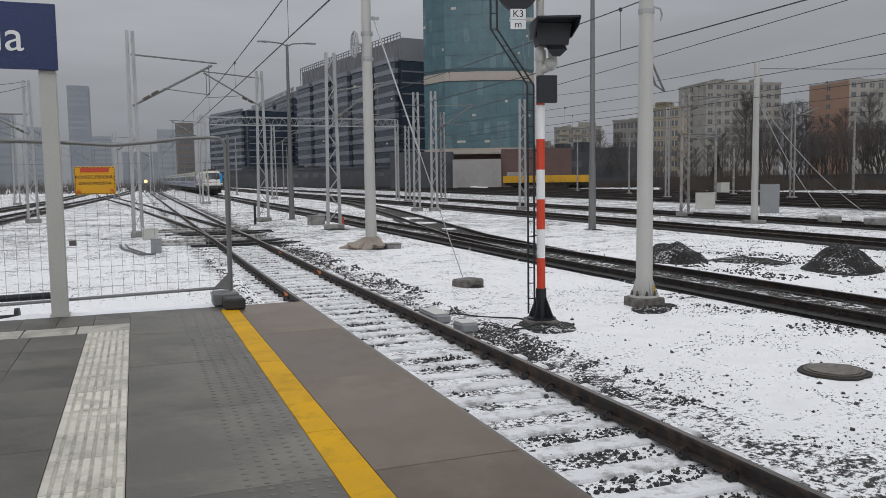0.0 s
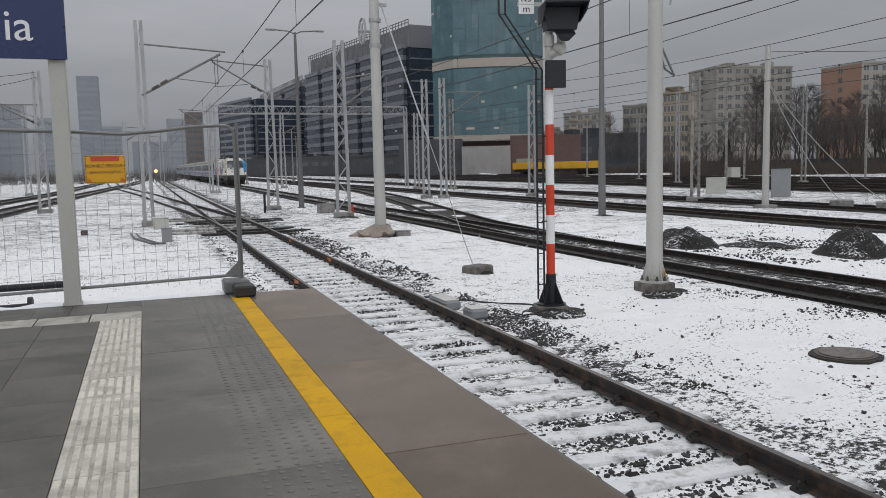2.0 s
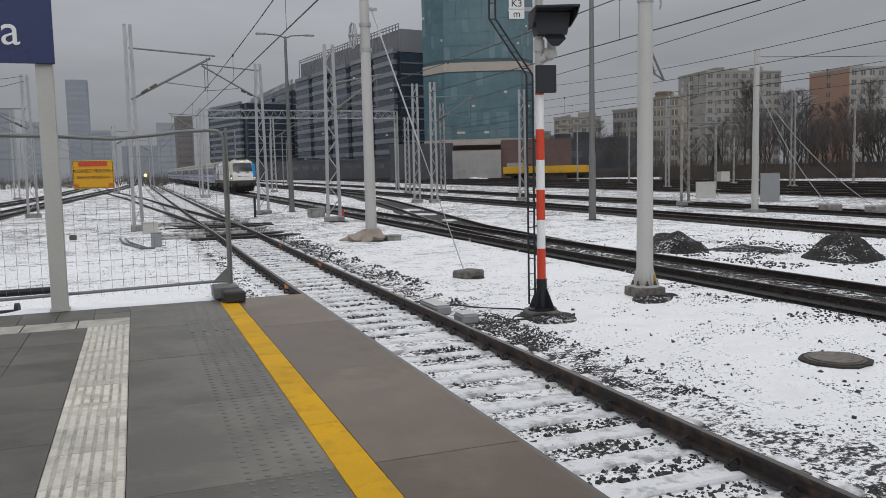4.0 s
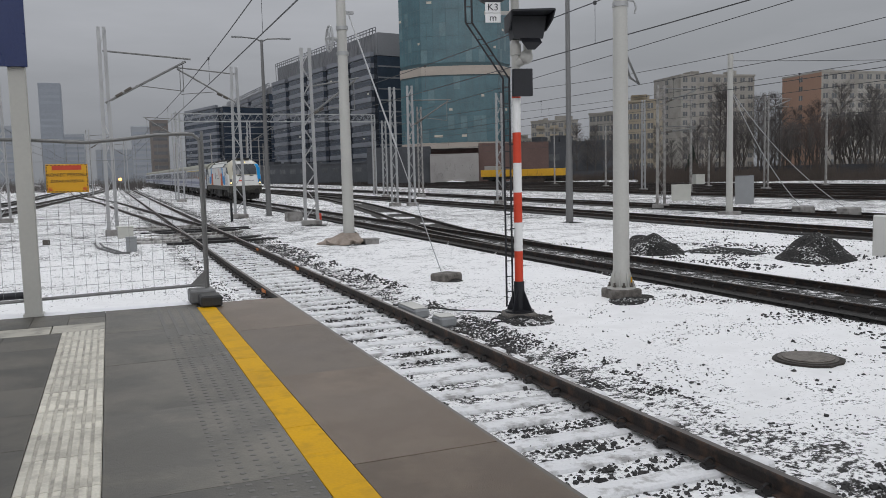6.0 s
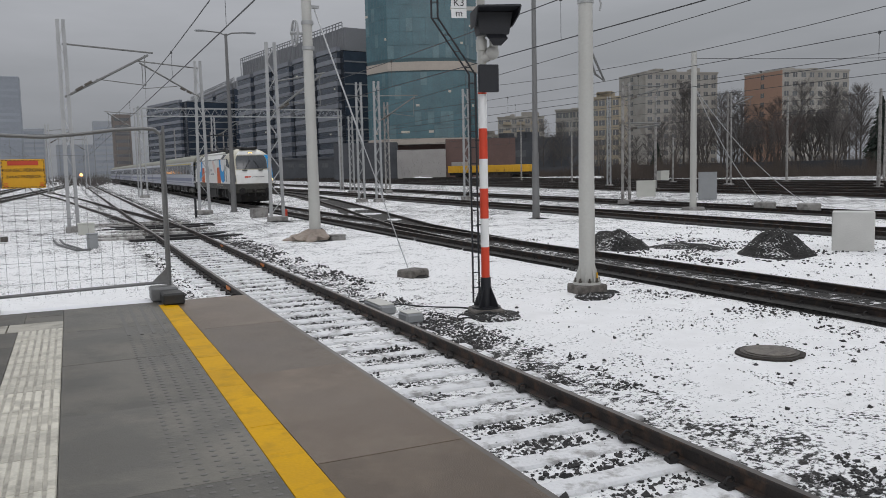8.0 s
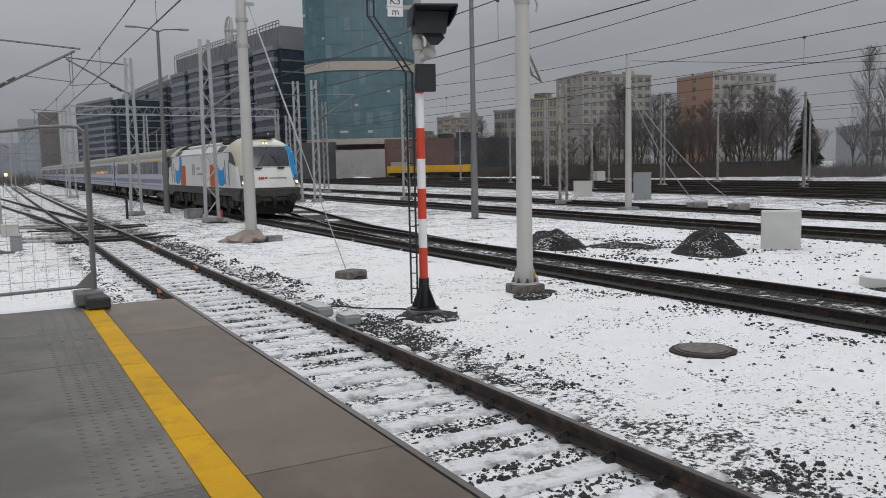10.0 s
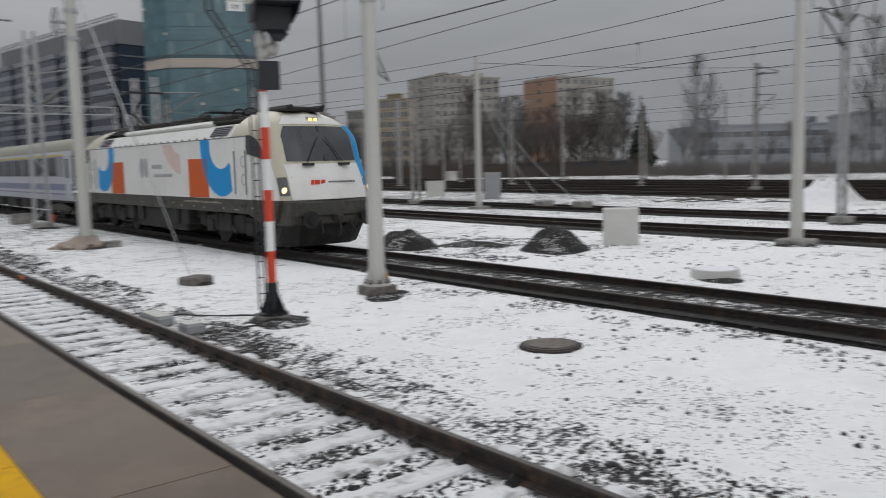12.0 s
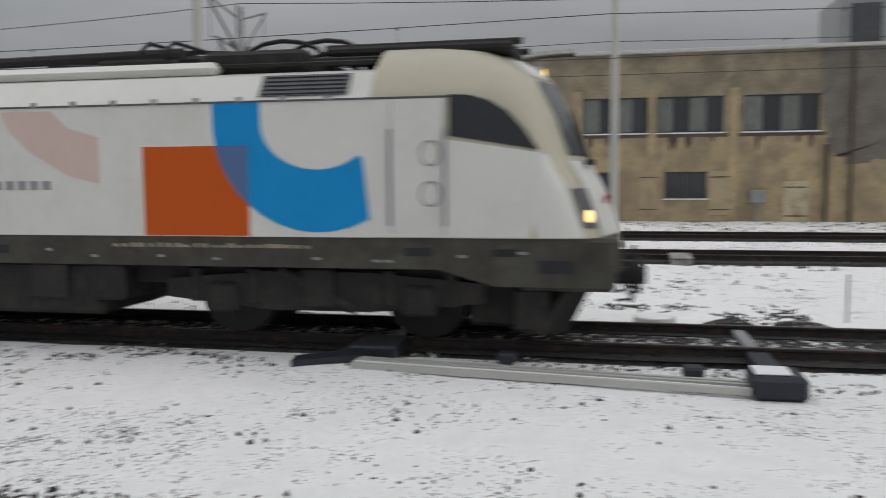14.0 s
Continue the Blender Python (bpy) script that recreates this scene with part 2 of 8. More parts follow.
ORANGE_PAINT = material("orange rail mark", (0.60, 0.19, 0.04), 0.6, 0, 0.2)
WIRE = material("dark wire", (0.07, 0.07, 0.072), 0.6, 0.3, 0.1)
TARP = material("beige tarpaulin", (0.33, 0.275, 0.23), 0.75, 0, 0.18, 12, 3, 0.5, (0.25, 0.2, 0.16), 0.25)
RUBBER = material("black rubber", (0.03, 0.03, 0.03), 0.7, 0, 0.3)
COAL = snow_ground("black gravel heap with snow", [(0.0, 9000.0, 0.205)], grey=0.3)
CABINET = material("pale green-grey cabinet", (0.50, 0.50, 0.455), 0.5, 0, 0.08)
CABINET_GREY = material("grey cabinet", (0.27, 0.28, 0.285), 0.5, 0, 0.1)
LID = material("grey-brown worn iron lid", (0.135, 0.118, 0.10), 0.6, 0.1, 0.3, 30, 6, 0.3, (0.07, 0.058, 0.048), 0.35)
STAIN_SOIL = material("dark wet soil", (0.045, 0.038, 0.032), 0.9, 0, 0.4, 40, 8, 0.5)
FOOTING = material("dark weathered footing concrete", (0.17, 0.155, 0.14), 0.85, 0, 0.3, 40, 4, 0.4, (0.09, 0.08, 0.07), 0.4)
IRON = material("cast iron", (0.088, 0.078, 0.066), 0.6, 0.2, 0.2)
POINT_BLUE = material("blue-black point machine", (0.022, 0.026, 0.036), 0.5, 0.2, 0.25)


# ---- building helpers ----
def finish(bm, name, mat, parent=None, label="", smooth=False):
    me = bpy.data.meshes.new(name)
    bmesh.ops.recalc_face_normals(bm, faces=bm.faces[:])
    bm.to_mesh(me)
    bm.free()
    for m in mat if isinstance(mat, (list, tuple)) else (mat,):
        me.materials.append(m)
    if smooth:
        me.polygons.foreach_set("use_smooth", [True] * len(me.polygons))
        me.set_sharp_from_angle(angle=radians(42))
    ob = new(name, me)
    ob.parent = parent
    if label:
        tagged(ob, label)
    return ob


def part(name, bm, mat, parent, label="", smooth=False):
    return finish(bm, name, mat, parent, label, smooth)


def shared(name, me, parent, m=None):
    ob = new(name, me)
    ob.parent = parent
    if m is not None:
        ob.matrix_basis = m
    return ob


def empty(name, m, label="", category="", group="", kind=""):
    ob = new(name)
    ob.empty_display_size = 0.2
    ob.matrix_basis = m
    return tagged(ob, label, category, group, kind)


def box(bm, x0, x1, y0, y1, z0, z1, bevel=0.0, mi=0):
    r = bmesh.ops.create_cube(bm, size=1.0, matrix=Matrix.LocRotScale(((x0 + x1) / 2, (y0 + y1) / 2, (z0 + z1) / 2), None, (abs(x1 - x0), abs(y1 - y0), abs(z1 - z0))))
    vs = r["verts"]
    fs = {f for v in vs for f in v.link_faces}
    if bevel:
        es = {e for v in vs for e in v.link_edges}
        out = bmesh.ops.bevel(bm, geom=list(es), offset=bevel, segments=1, affect="EDGES")
        fs = {f for f in fs if f.is_valid} | set(out["faces"])
    for f in fs:
        f.material_index = mi
    return bm


def bar(bm, a, b, r, r2=None, n=8, mi=0, caps=True):
    """A round bar from a to b, tapering from r to r2."""
    a, b = Vector(a), Vector(b)
    d = b - a
    rot = d.to_track_quat("Z", "Y").to_matrix().to_4x4()
    m = Matrix.Translation((a + b) / 2) @ rot
    out = bmesh.ops.create_cone(bm, cap_ends=caps, segments=n, radius1=r, radius2=r if r2 is None else r2, depth=d.length, matrix=m)
    for f in {f for v in out["verts"] for f in v.link_faces}:
        f.material_index = mi
    return bm


def beam(bm, a, b, w, h, mi=0):
    """A rectangular beam from a to b, w wide and h deep."""
    a, b = Vector(a), Vector(b)
    d = b - a
    rot = d.to_track_quat("Z", "Y").to_matrix().to_4x4()
    out = bmesh.ops.create_cube(bm, size=1.0, matrix=Matrix.Translation((a + b) / 2) @ rot @ Matrix.Diagonal((w, h, d.length, 1)))
    for f in {f for v in out["verts"] for f in v.link_faces}:
        f.material_index = mi
    return bm


def polyline(bm, pts, r, n=5):
    """One connected round tube along pts."""
    pts = [Vector(p) for p in pts]
    rings, u = [], None
    for i, p in enumerate(pts):
        d = (pts[min(i + 1, len(pts) - 1)] - pts[max(i - 1, 0)]).normalized()
        u = d.orthogonal() if u is None else u - d * u.dot(d)
        u.normalize()
        v = d.cross(u)
        rings.append([bm.verts.new(p + u * (r * math.cos(k * 2 * math.pi / n)) + v * (r * math.sin(k * 2 * math.pi / n))) for k in range(n)])
    for r0, r1 in zip(rings, rings[1:]):
        for k in range(n):
            bm.faces.new((r0[k], r0[(k + 1) % n], r1[(k + 1) % n], r1[k]))
    bm.faces.new(rings[0])
    bm.faces.new(rings[-1][::-1])
    return bm


def slab_poly(bm, pts, depth, mi=0):
    """A flat plate: the outline pts (3D, in one plane), thickened by depth along its normal."""
    vs = [bm.verts.new(p) for p in pts]
    f = bm.faces.new(vs)
    f.normal_update()
    nrm = f.normal.copy()
    back = [bm.verts.new(Vector(p) - nrm * depth) for p in pts]
    fs = [f, bm.faces.new(back[::-1])]
    for i in range(len(vs)):
        j = (i + 1) % len(vs)
        fs.append(bm.faces.new((vs[j], vs[i], back[i], back[j])))
    for q in fs:
        q.material_index = mi
    return bm


def rise(y):
    """The yard climbs gently away from the platform."""
    return 0.005 * min(max(0.0, y - 20.0), 280.0)


def text_mesh(name, words, size, mat, parent, m, align="CENTER", extrude=0.002, label=""):
    cu = bpy.data.curves.new(name, "FONT")
    cu.body, cu.size, cu.align_x, cu.align_y, cu.extrude = words, size, align, "CENTER", extrude
    tmp = bpy.data.objects.new(name, cu)
    scene.collection.objects.link(tmp)
    me = bpy.data.meshes.new_from_object(tmp.evaluated_get(bpy.context.evaluated_depsgraph_get()))
    bpy.data.objects.remove(tmp)
    bpy.data.curves.remove(cu)
    me.materials.clear()
    me.materials.append(mat)
    ob = new(name, me)
    ob.parent = parent
    ob.matrix_basis = m
    return tagged(ob, label)


# ---- ground ----
def spread(lo, hi, step, far_lo, far_hi):
    a = list(np.arange(lo, hi + 1e-6, step))
    s, v = step, lo
    left = []
    while v > far_lo:
        s *= 1.28
        v -= s
        left.append(v)
    s, v = step, hi
    right = []
    while v < far_hi:
        s *= 1.28
        v += s
        right.append(v)
    return np.array(left[::-1] + a + right)


def ground_height(x, y):
    z = rise(y)
    near = max(0.0, 1.0 - max(0.0, math.hypot(x - 8, y - 12) - 45) / 60)
    z += near * (0.035 * noise.noise(Vector((x * 0.35, y * 0.35, 1))) + 0.02 * noise.noise(Vector((x * 1.4, y * 1.4, 5))))
    for c in (3.62, 11.72, 23.6, 31.0):
        d = abs(x - c)
        if d < 1.9:
            k = min(1.0, (1.9 - d) / 0.5)
            z = z * (1 - k) + (rise(y) - 0.045 + 0.012 * noise.noise(Vector((x * 5, y * 5, 2)))) * k
    return z


def build_ground():
    xs, ys = spread(-2.0, 22.0, 0.16, -2600, 2600), spread(-6.0, 40.0, 0.2, -1500, 3200)
    verts = [(x, y, ground_height(x, y)) for y in ys for x in xs]
    w = len(xs)
    faces = [(j * w + i, j * w + i + 1, (j + 1) * w + i + 1, (j + 1) * w + i) for j in range(len(ys) - 1) for i in range(w - 1)]
    me = bpy.data.meshes.new("ground")
    me.from_pydata(verts, [], faces)
    me.materials.append(SNOW)
    me.polygons.foreach_set("use_smooth", [True] * len(me.polygons))
    tagged(new("ground", me), "thin trampled snow over dark gravel in a rail yard", "ground", kind="structure")


build_ground()

# ---- tracks ----
PROFILE = [(-0.07, 0.0), (0.07, 0.0), (0.07, 0.012), (0.012, 0.03), (0.010, 0.115), (0.034, 0.125), (0.036, 0.15), (0.03, 0.16), (-0.03, 0.16), (-0.036, 0.15), (-0.034, 0.125), (-0.010, 0.115), (-0.012, 0.03), (-0.07, 0.012)]


def offset_path(path, d):
    out = []
    for i, (x, y) in enumerate(path):
        a, b = path[max(0, i - 1)], path[min(len(path) - 1, i + 1)]
        t = Vector((b[0] - a[0], b[1] - a[1])).normalized()
        out.append((x + t.y * d, y - t.x * d))
    return out


def rail_mesh(bm, path, z=0.0):
    rows = []
    for i, (x, y) in enumerate(path):
        a, b = path[max(0, i - 1)], path[min(len(path) - 1, i + 1)]
        t = Vector((b[0] - a[0], b[1] - a[1])).normalized()
        rows.append([bm.verts.new((x + t.y * px, y - t.x * px, rise(y) + z + pz)) for px, pz in PROFILE])
    k = len(PROFILE)
    for r0, r1 in zip(rows, rows[1:]):
        for i in range(k):
            f = bm.faces.new((r0[i], r0[(i + 1) % k], r1[(i + 1) % k], r1[i]))
            if i in (7,):
                f.material_index = 1
    bm.faces.new(rows[0])
    bm.faces.new(rows[-1][::-1])


def bed_mesh(bm, path, half, z, ragged=0.12):
    rows = []
    dense = []
    for a, b in zip(path, path[1:]):
        n = max(1, int((b[1] - a[1]) / 0.8)) if b[1] < 80 else max(1, int((b[1] - a[1]) / 8))
        dense += [(a[0] + (b[0] - a[0]) * k / n, a[1] + (b[1] - a[1]) * k / n) for k in range(n)]
    dense.append(path[-1])
    for x, y in dense:
        l = half + ragged * noise.noise(Vector((x, y * 1.3, 3))) * 2
        r = half + ragged * noise.noise(Vector((x, y * 1.3, 9))) * 2
        zz = rise(y) + z
        rows.append([bm.verts.new(p) for p in ((x - l - 0.12, y, zz - 0.12), (x - l, y, zz), (x - 0.3, y, zz + 0.015 * noise.noise(Vector((x, y, 0)))), (x + 0.3, y, zz), (x + r, y, zz), (x + r + 0.12, y, zz - 0.12))])
    for r0, r1 in zip(rows, rows[1:]):
        for i in range(5):
            bm.faces.new((r0[i], r0[i + 1], r1[i + 1], r1[i]))


def sleeper_mesh(name, mat, half=1.25, w=0.13, h=0.11):
    bm = bmesh.new()
    box(bm, -half, half, -w, w, -h, 0.0, 0.02)
    me = bpy.data.meshes.new(name)
    bm.to_mesh(me)
    bm.free()
    me.materials.append(mat)
    return me


def clip_mesh():
    bm = bmesh.new()
    pts = [(0.0, 0.045 * math.cos(a), 0.035 + 0.042 * math.sin(a)) for a in np.linspace(-0.6, 3.74, 8)]
    for a, b in zip(pts, pts[1:]):
        bar(bm, a, b, 0.011, n=4, caps=False)
    box(bm, -0.05, 0.05, -0.06, 0.06, -0.01, 0.02)
    me = bpy.data.meshes.new("clip")
    bm.to_mesh(me)
    bm.free()
    me.materials.append(CLIP)
    return me


def track(name, path, label, bed=None, bed_half=1.3, bed_z=0.02, sleepers=(), clips=(), sleeper_data=None, clip_data=None):
    top = empty(name, Matrix(), label, "railway track", kind="structure")
    for side in (-0.755, 0.755):
        bm = bmesh.new()
        rail_mesh(bm, offset_path(path, side))
        part("rail", bm, [RAIL, RAIL_HEAD], top)
        if bed is BED:
            bm = bmesh.new()
            bed_mesh(bm, offset_path(path, side * 1.08), 0.23, bed_z + 0.012, 0.05)
            part("rail_bedding", bm, BED_DARK, top)
    if bed:
        bm = bmesh.new()
        bed_mesh(bm, path, bed_half, bed_z)
        part("ballast_bed", bm, bed, top)
    ys = np.array([p[1] for p in path])
    xs = np.array([p[0] for p in path])
    for y in sleepers:
        x = float(np.interp(y, ys, xs))
        ang = math.degrees(math.atan2(float(np.interp(y + 0.5, ys, xs) - np.interp(y - 0.5, ys, xs)), 1.0))
        shared("sleeper", sleeper_data, top, pose(x, y, rise(y) - 0.012 + random.uniform(-0.012, 0.006), 0, random.uniform(-0.6, 0.6), -ang + random.uniform(-0.7, 0.7)))
    for y in clips:
        x = float(np.interp(y, ys, xs))
        for dx in (-0.755 - 0.075, -0.755 + 0.075, 0.755 - 0.075, 0.755 + 0.075):
            shared("clip", clip_data, top, pose(x + dx, y + random.uniform(-0.01, 0.01), rise(y), 0, 0, 90 if random.random() < 0.5 else 80))
    return top


def straight(x, y0, y1):
    return [(x, y) for y in list(np.arange(y0, min(y1, 20), 10)) + [20, 60, 120, 200, 300] if y < y1] + [(x, y1)]


SL, TI, TS, CL = sleeper_mesh("sleeper", SLEEPER), sleeper_mesh("sleeper", TIMBER, 2.0, 0.15, 0.12), sleeper_mesh("sleeper", TIMBER_SNOW, 1.9, 0.15, 0.12), clip_mesh()
TRACK_X = 11.72
track("track_1", straight(3.62, -12, 560), "rusty rails on snowed concrete sleepers beside the platform", None, sleepers=[y for y in np.arange(-4.0, 31.0, 0.6)] + list(np.arange(44.5, 110, 0.6)),
      clips=list(np.arange(2.0, 31.0, 0.6)), sleeper_data=SL, clip_data=CL)
track("track_2", straight(TRACK_X, -40, 560), "dark main-line rails on black ballast with little snow", BED, 1.0, 0.012, sleepers=list(np.arange(-6.0, 40.0, 0.6)), clips=list(np.arange(-5.4, 24.0, 0.6)), sleeper_data=sleeper_mesh("sleeper", TIMBER_SNOW, 0.98, 0.12, 0.1), clip_data=CL)
branch = [(3.62, 33.0), (3.45, 40.0), (2.9, 48.0), (1.9, 60.0), (0.2, 84.0), (-2.0, 108.0), (-4.2, 135.0), (-6.0, 170.0), (-6.5, 260.0), (-6.5, 500.0)]
track("track_3", branch, "turnout track curving off over snow", None)
left_track = [(-12.0, -10.0), (-10.5, 15.0), (-8.3, 56.0), (-6.9, 80.0), (-4.5, 118.0), (-2.0, 160.0), (0.5, 230.0), (2.0, 500.0)]
track("track_4", left_track, "rails in snow on the other side of the platform", BED, 1.2, 0.012)
track("track_5", [(-15.5, -10.0), (-11.5, 70.0), (-9.5, 100.0), (-8.6, 160.0), (-9.0, 500.0)], "far rails on dark ballast", BED, 1.2, 0.012)
right_branch = [(TRACK_X + 0.1, 22.0), (12.5, 30.0), (13.9, 38.0), (15.4, 46.0), (17.4, 58.0), (19.6, 74.0), (20.6, 92.0), (20.8, 140.0), (20.8, 500.0)]
track("track_6", right_branch, "turnout track on dark ballast leading off the main line", BED_DARK, 1.15, 0.008)
track("track_7", straight(23.6, -60, 560), "rails on black ballast in the middle of the yard", BED_DARK, 1.35, 0.02)
track("track_8", straight(31.0, -60, 560), "rusty yard rails on dark ballast", BED_DARK, 1.2, 0.015)
for i, x in enumerate((46.0, 51.0, 56.0, 61.5, 67.0, 73.0)):
    track("track_%d" % (9 + i), [(x, 16.5), (x, 60), (x, 120), (x, 200), (x, 300), (x, 520)], "distant yard rails on dark ballast", BED_DARK, 1.9, 0.02)
# long timbers under the points of the turnout
timbers = empty("turnout_timbers", Matrix(), "black tarred long timbers under the points, some snowed over", "sleepers", kind="structure")
for y, x0, x1, dark in ((31.6, 1.9, 6.0, 1), (33.0, 1.2, 5.6, 1), (34.6, 0.9, 4.6, 0), (36.4, 1.3, 5.4, 0), (38.2, 1.2, 6.0, 1), (39.4, 1.6, 6.1, 1), (41.0, 1.3, 5.2, 0), (42.6, 1.2, 5.0, 0)):
    bm = bmesh.new()
    box(bm, x0, x1, y - 0.15, y + 0.15, rise(y) - 0.1, rise(y) + 0.05, 0.015)
    part("timber", bm, TIMBER if dark else TIMBER_SNOW, timbers)
for y, x in ((16.7, 3.62 - 0.755), (20.5, 3.62 + 0.755), (26.5, 3.62 + 0.755)):
    bm = bmesh.new()
    for s in (-1, 1):
        box(bm, s * 0.014, s * 0.03, -0.22, 0.22, 0.035, 0.115, 0.004)
    ob = tagged(finish(bm, "fishplate", ORANGE_PAINT), "orange-painted fishplate on the rail", "fishplate", "painted fishplates")
    ob.matrix_basis = pose(x, y, rise(y))

# ---- platform ----
PT = 0.92


def platform():
    top = empty("platform", Matrix(), "grey paved station platform with a yellow line and a tactile strip", "platform", kind="structure")
    bm = bmesh.new()
    box(bm, -9.0, 1.70, -14.0, 9.85, -0.3, PT - 0.08)
    part("core", bm, CONCRETE, top)

    def tiles(name, x0, x1, y0, y1, ly, mat, z=PT, gap=0.0008, thick=0.075, label=""):
        bm0 = bmesh.new()
        box(bm0, x0 + gap, x1 - gap, gap, ly - gap, -thick, 0.0, 0.001)
        me = bpy.data.meshes.new(name)
        bm0.to_mesh(me)
        bm0.free()
        me.materials.append(mat)
        y, n = y1 - ly, 0
        while y > y0 - ly + 0.01:
            shared(name, me, top, pose(0, y, z + random.uniform(-0.0015, 0.0015)))
            y -= ly
            n += 1

    tiles("edge_slab", 1.072, 1.878, -9.0, 9.85, 2.0, EDGE_SLAB)
    tiles("yellow_tile", 0.872, 1.070, -9.0, 9.60, 0.5, YELLOW, PT + 0.001)
    tiles("corner_tile", 0.872, 1.070, 9.84, 9.85, 0.248, SLAB)
    tiles("paving_slab", -0.10, 0.870, -9.0, 9.85, 1.5, SLAB, PT - 0.001)
    tiles("guide_tile", -0.49, -0.102, -9.0, 8.62, 0.5, GUIDE_BASE)
    for x0, x1, o in ((-0.99, -0.492, 0.0), (-1.49, -0.992, 0.3), (-1.99, -1.492, 0.1), (-2.49, -1.992, 0.45)):
        tiles("paving_slab", x0, x1, -9.0, 8.62 - o * 0.0, 0.75, SLAB)
    for i in range(5):
        tiles("cross_guide_tile", -0.59 - 0.5 * i, -0.102 - 0.5 * i, 8.63, 9.08, 0.45, GUIDE_BASE, PT)
    for i in range(8):
        tiles("end_tile", -0.46 - 0.36 * i, -0.102 - 0.36 * i, 9.09, 9.85, 0.38, SLAB)
    # ribs of the guide strip
    bm0 = bmesh.new()
    for k in range(7):
        x = -0.465 + k * 0.0565
        vs = [bm0.verts.new(p) for p in ((x - 0.020, 0.004, 0), (x + 0.020, 0.004, 0), (x + 0.020, 0.496, 0), (x - 0.020, 0.496, 0), (x - 0.016, 0.008, 0.005), (x + 0.016, 0.008, 0.005), (x + 0.016, 0.492, 0.005), (x - 0.016, 0.492, 0.005))]
        for f in ((4, 5, 6, 7), (0, 1, 5, 4), (1, 2, 6, 5), (2, 3, 7, 6), (3, 0, 4, 7)):
            bm0.faces.new([vs[q] for q in f])
    me = bpy.data.meshes.new("guide_ribs")
    bm0.to_mesh(me)
    bm0.free()
    me.materials.append(GUIDE)
    for i in range(30):
        shared("guide_ribs", me, top, pose(0, 8.12 - 0.5 * i, PT))
    # studs of the warning strip, one patch of them to each slab, the worn stretch at the end smooth lines
    bm0 = bmesh.new()
    for i in range(5):
        for j in range(12):
            bar(bm0, (0.455 + i * 0.09, 0.04 + j * 0.0833, -0.001), (0.455 + i * 0.09, 0.04 + j * 0.0833, 0.0035), 0.022, 0.013, n=8)
    me = bpy.data.meshes.new("stud_field")
    bm0.to_mesh(me)
    bm0.free()
    me.materials.append(STUD)
    for i in range(14):
        shared("stud_field", me, top, pose(0, 6.85 - 1.0 * i, PT - 0.001))
    bm0 = bmesh.new()
    for i in range(4):
        x = 0.45 + i * 0.11
        box(bm0, x - 0.016, x + 0.016, 7.87, 9.6, PT - 0.001, PT + 0.003)
    part("worn_ribs", bm0, STUD, top)
    # coping under the edge slabs
    bm = bmesh.new()
    box(bm, 1.70, 1.80, -14.0, 9.80, 0.0, PT - 0.08)
    part("side_wall", bm, CONCRETE, top)
    # snow left along the platform's end
    bm = bmesh.new()
    n = 60
    rows = []
    for i in range(n + 1):
        x = -3.2 + 4.35 * i / n
        w = 0.10 + 0.10 * noise.noise(Vector((x * 2.2, 0, 4))) + 0.07
        h = 0.035 + 0.03 * noise.noise(Vector((x * 3.1, 7, 0)))
        yc = 10.02 + 0.05 * noise.noise(Vector((x * 1.4, 3, 3)))
        rows.append([bm.verts.new((x, yc + w * math.cos(a), PT - 0.06 + max(0.03, h + 0.04) * math.sin(a))) for a in np.linspace(0, math.pi, 7)])
    for r0, r1 in zip(rows, rows[1:]):
        for a, b, c, d in zip(r0, r0[1:], r1[1:], r1):
            bm.faces.new((a, b, c, d))
    part("end_snow", bm, PURE_SNOW, top, "ridge of snow along the platform end", True)
    bm = bmesh.new()
    box(bm, -9.0, 1.85, 9.86, 10.25, -0.3, PT - 0.06)
    part("end_wall", bm, CONCRETE, top)


platform()


# ---- the platform end: column, board, fence, warning sign ----
def station_sign():
    top = empty("station_sign", pose(-0.83, 9.93, PT), "dark blue station name board on an off-white steel column", "sign")
    bm = bmesh.new()
    box(bm, -0.085, 0.085, -0.07, 0.07, 0.0, 3.42, 0.006)
    box(bm, -0.10, 0.10, -0.085, 0.085, 0.0, 0.03)
    part("column", bm, POST_WHITE, top)
    board = bmesh.new()
    box(board, -1.75, 0.115, -0.13, -0.075, 2.70, 3.40, 0.004)
    b = part("board", board, NAVY, top)
    text_mesh("lettering", "ia", 0.46, WHITE, b, pose(-0.345, -0.134, 3.03, 90, 0, 0), "CENTER", 0.002, "white letters on dark blue")
    return top


station_sign()


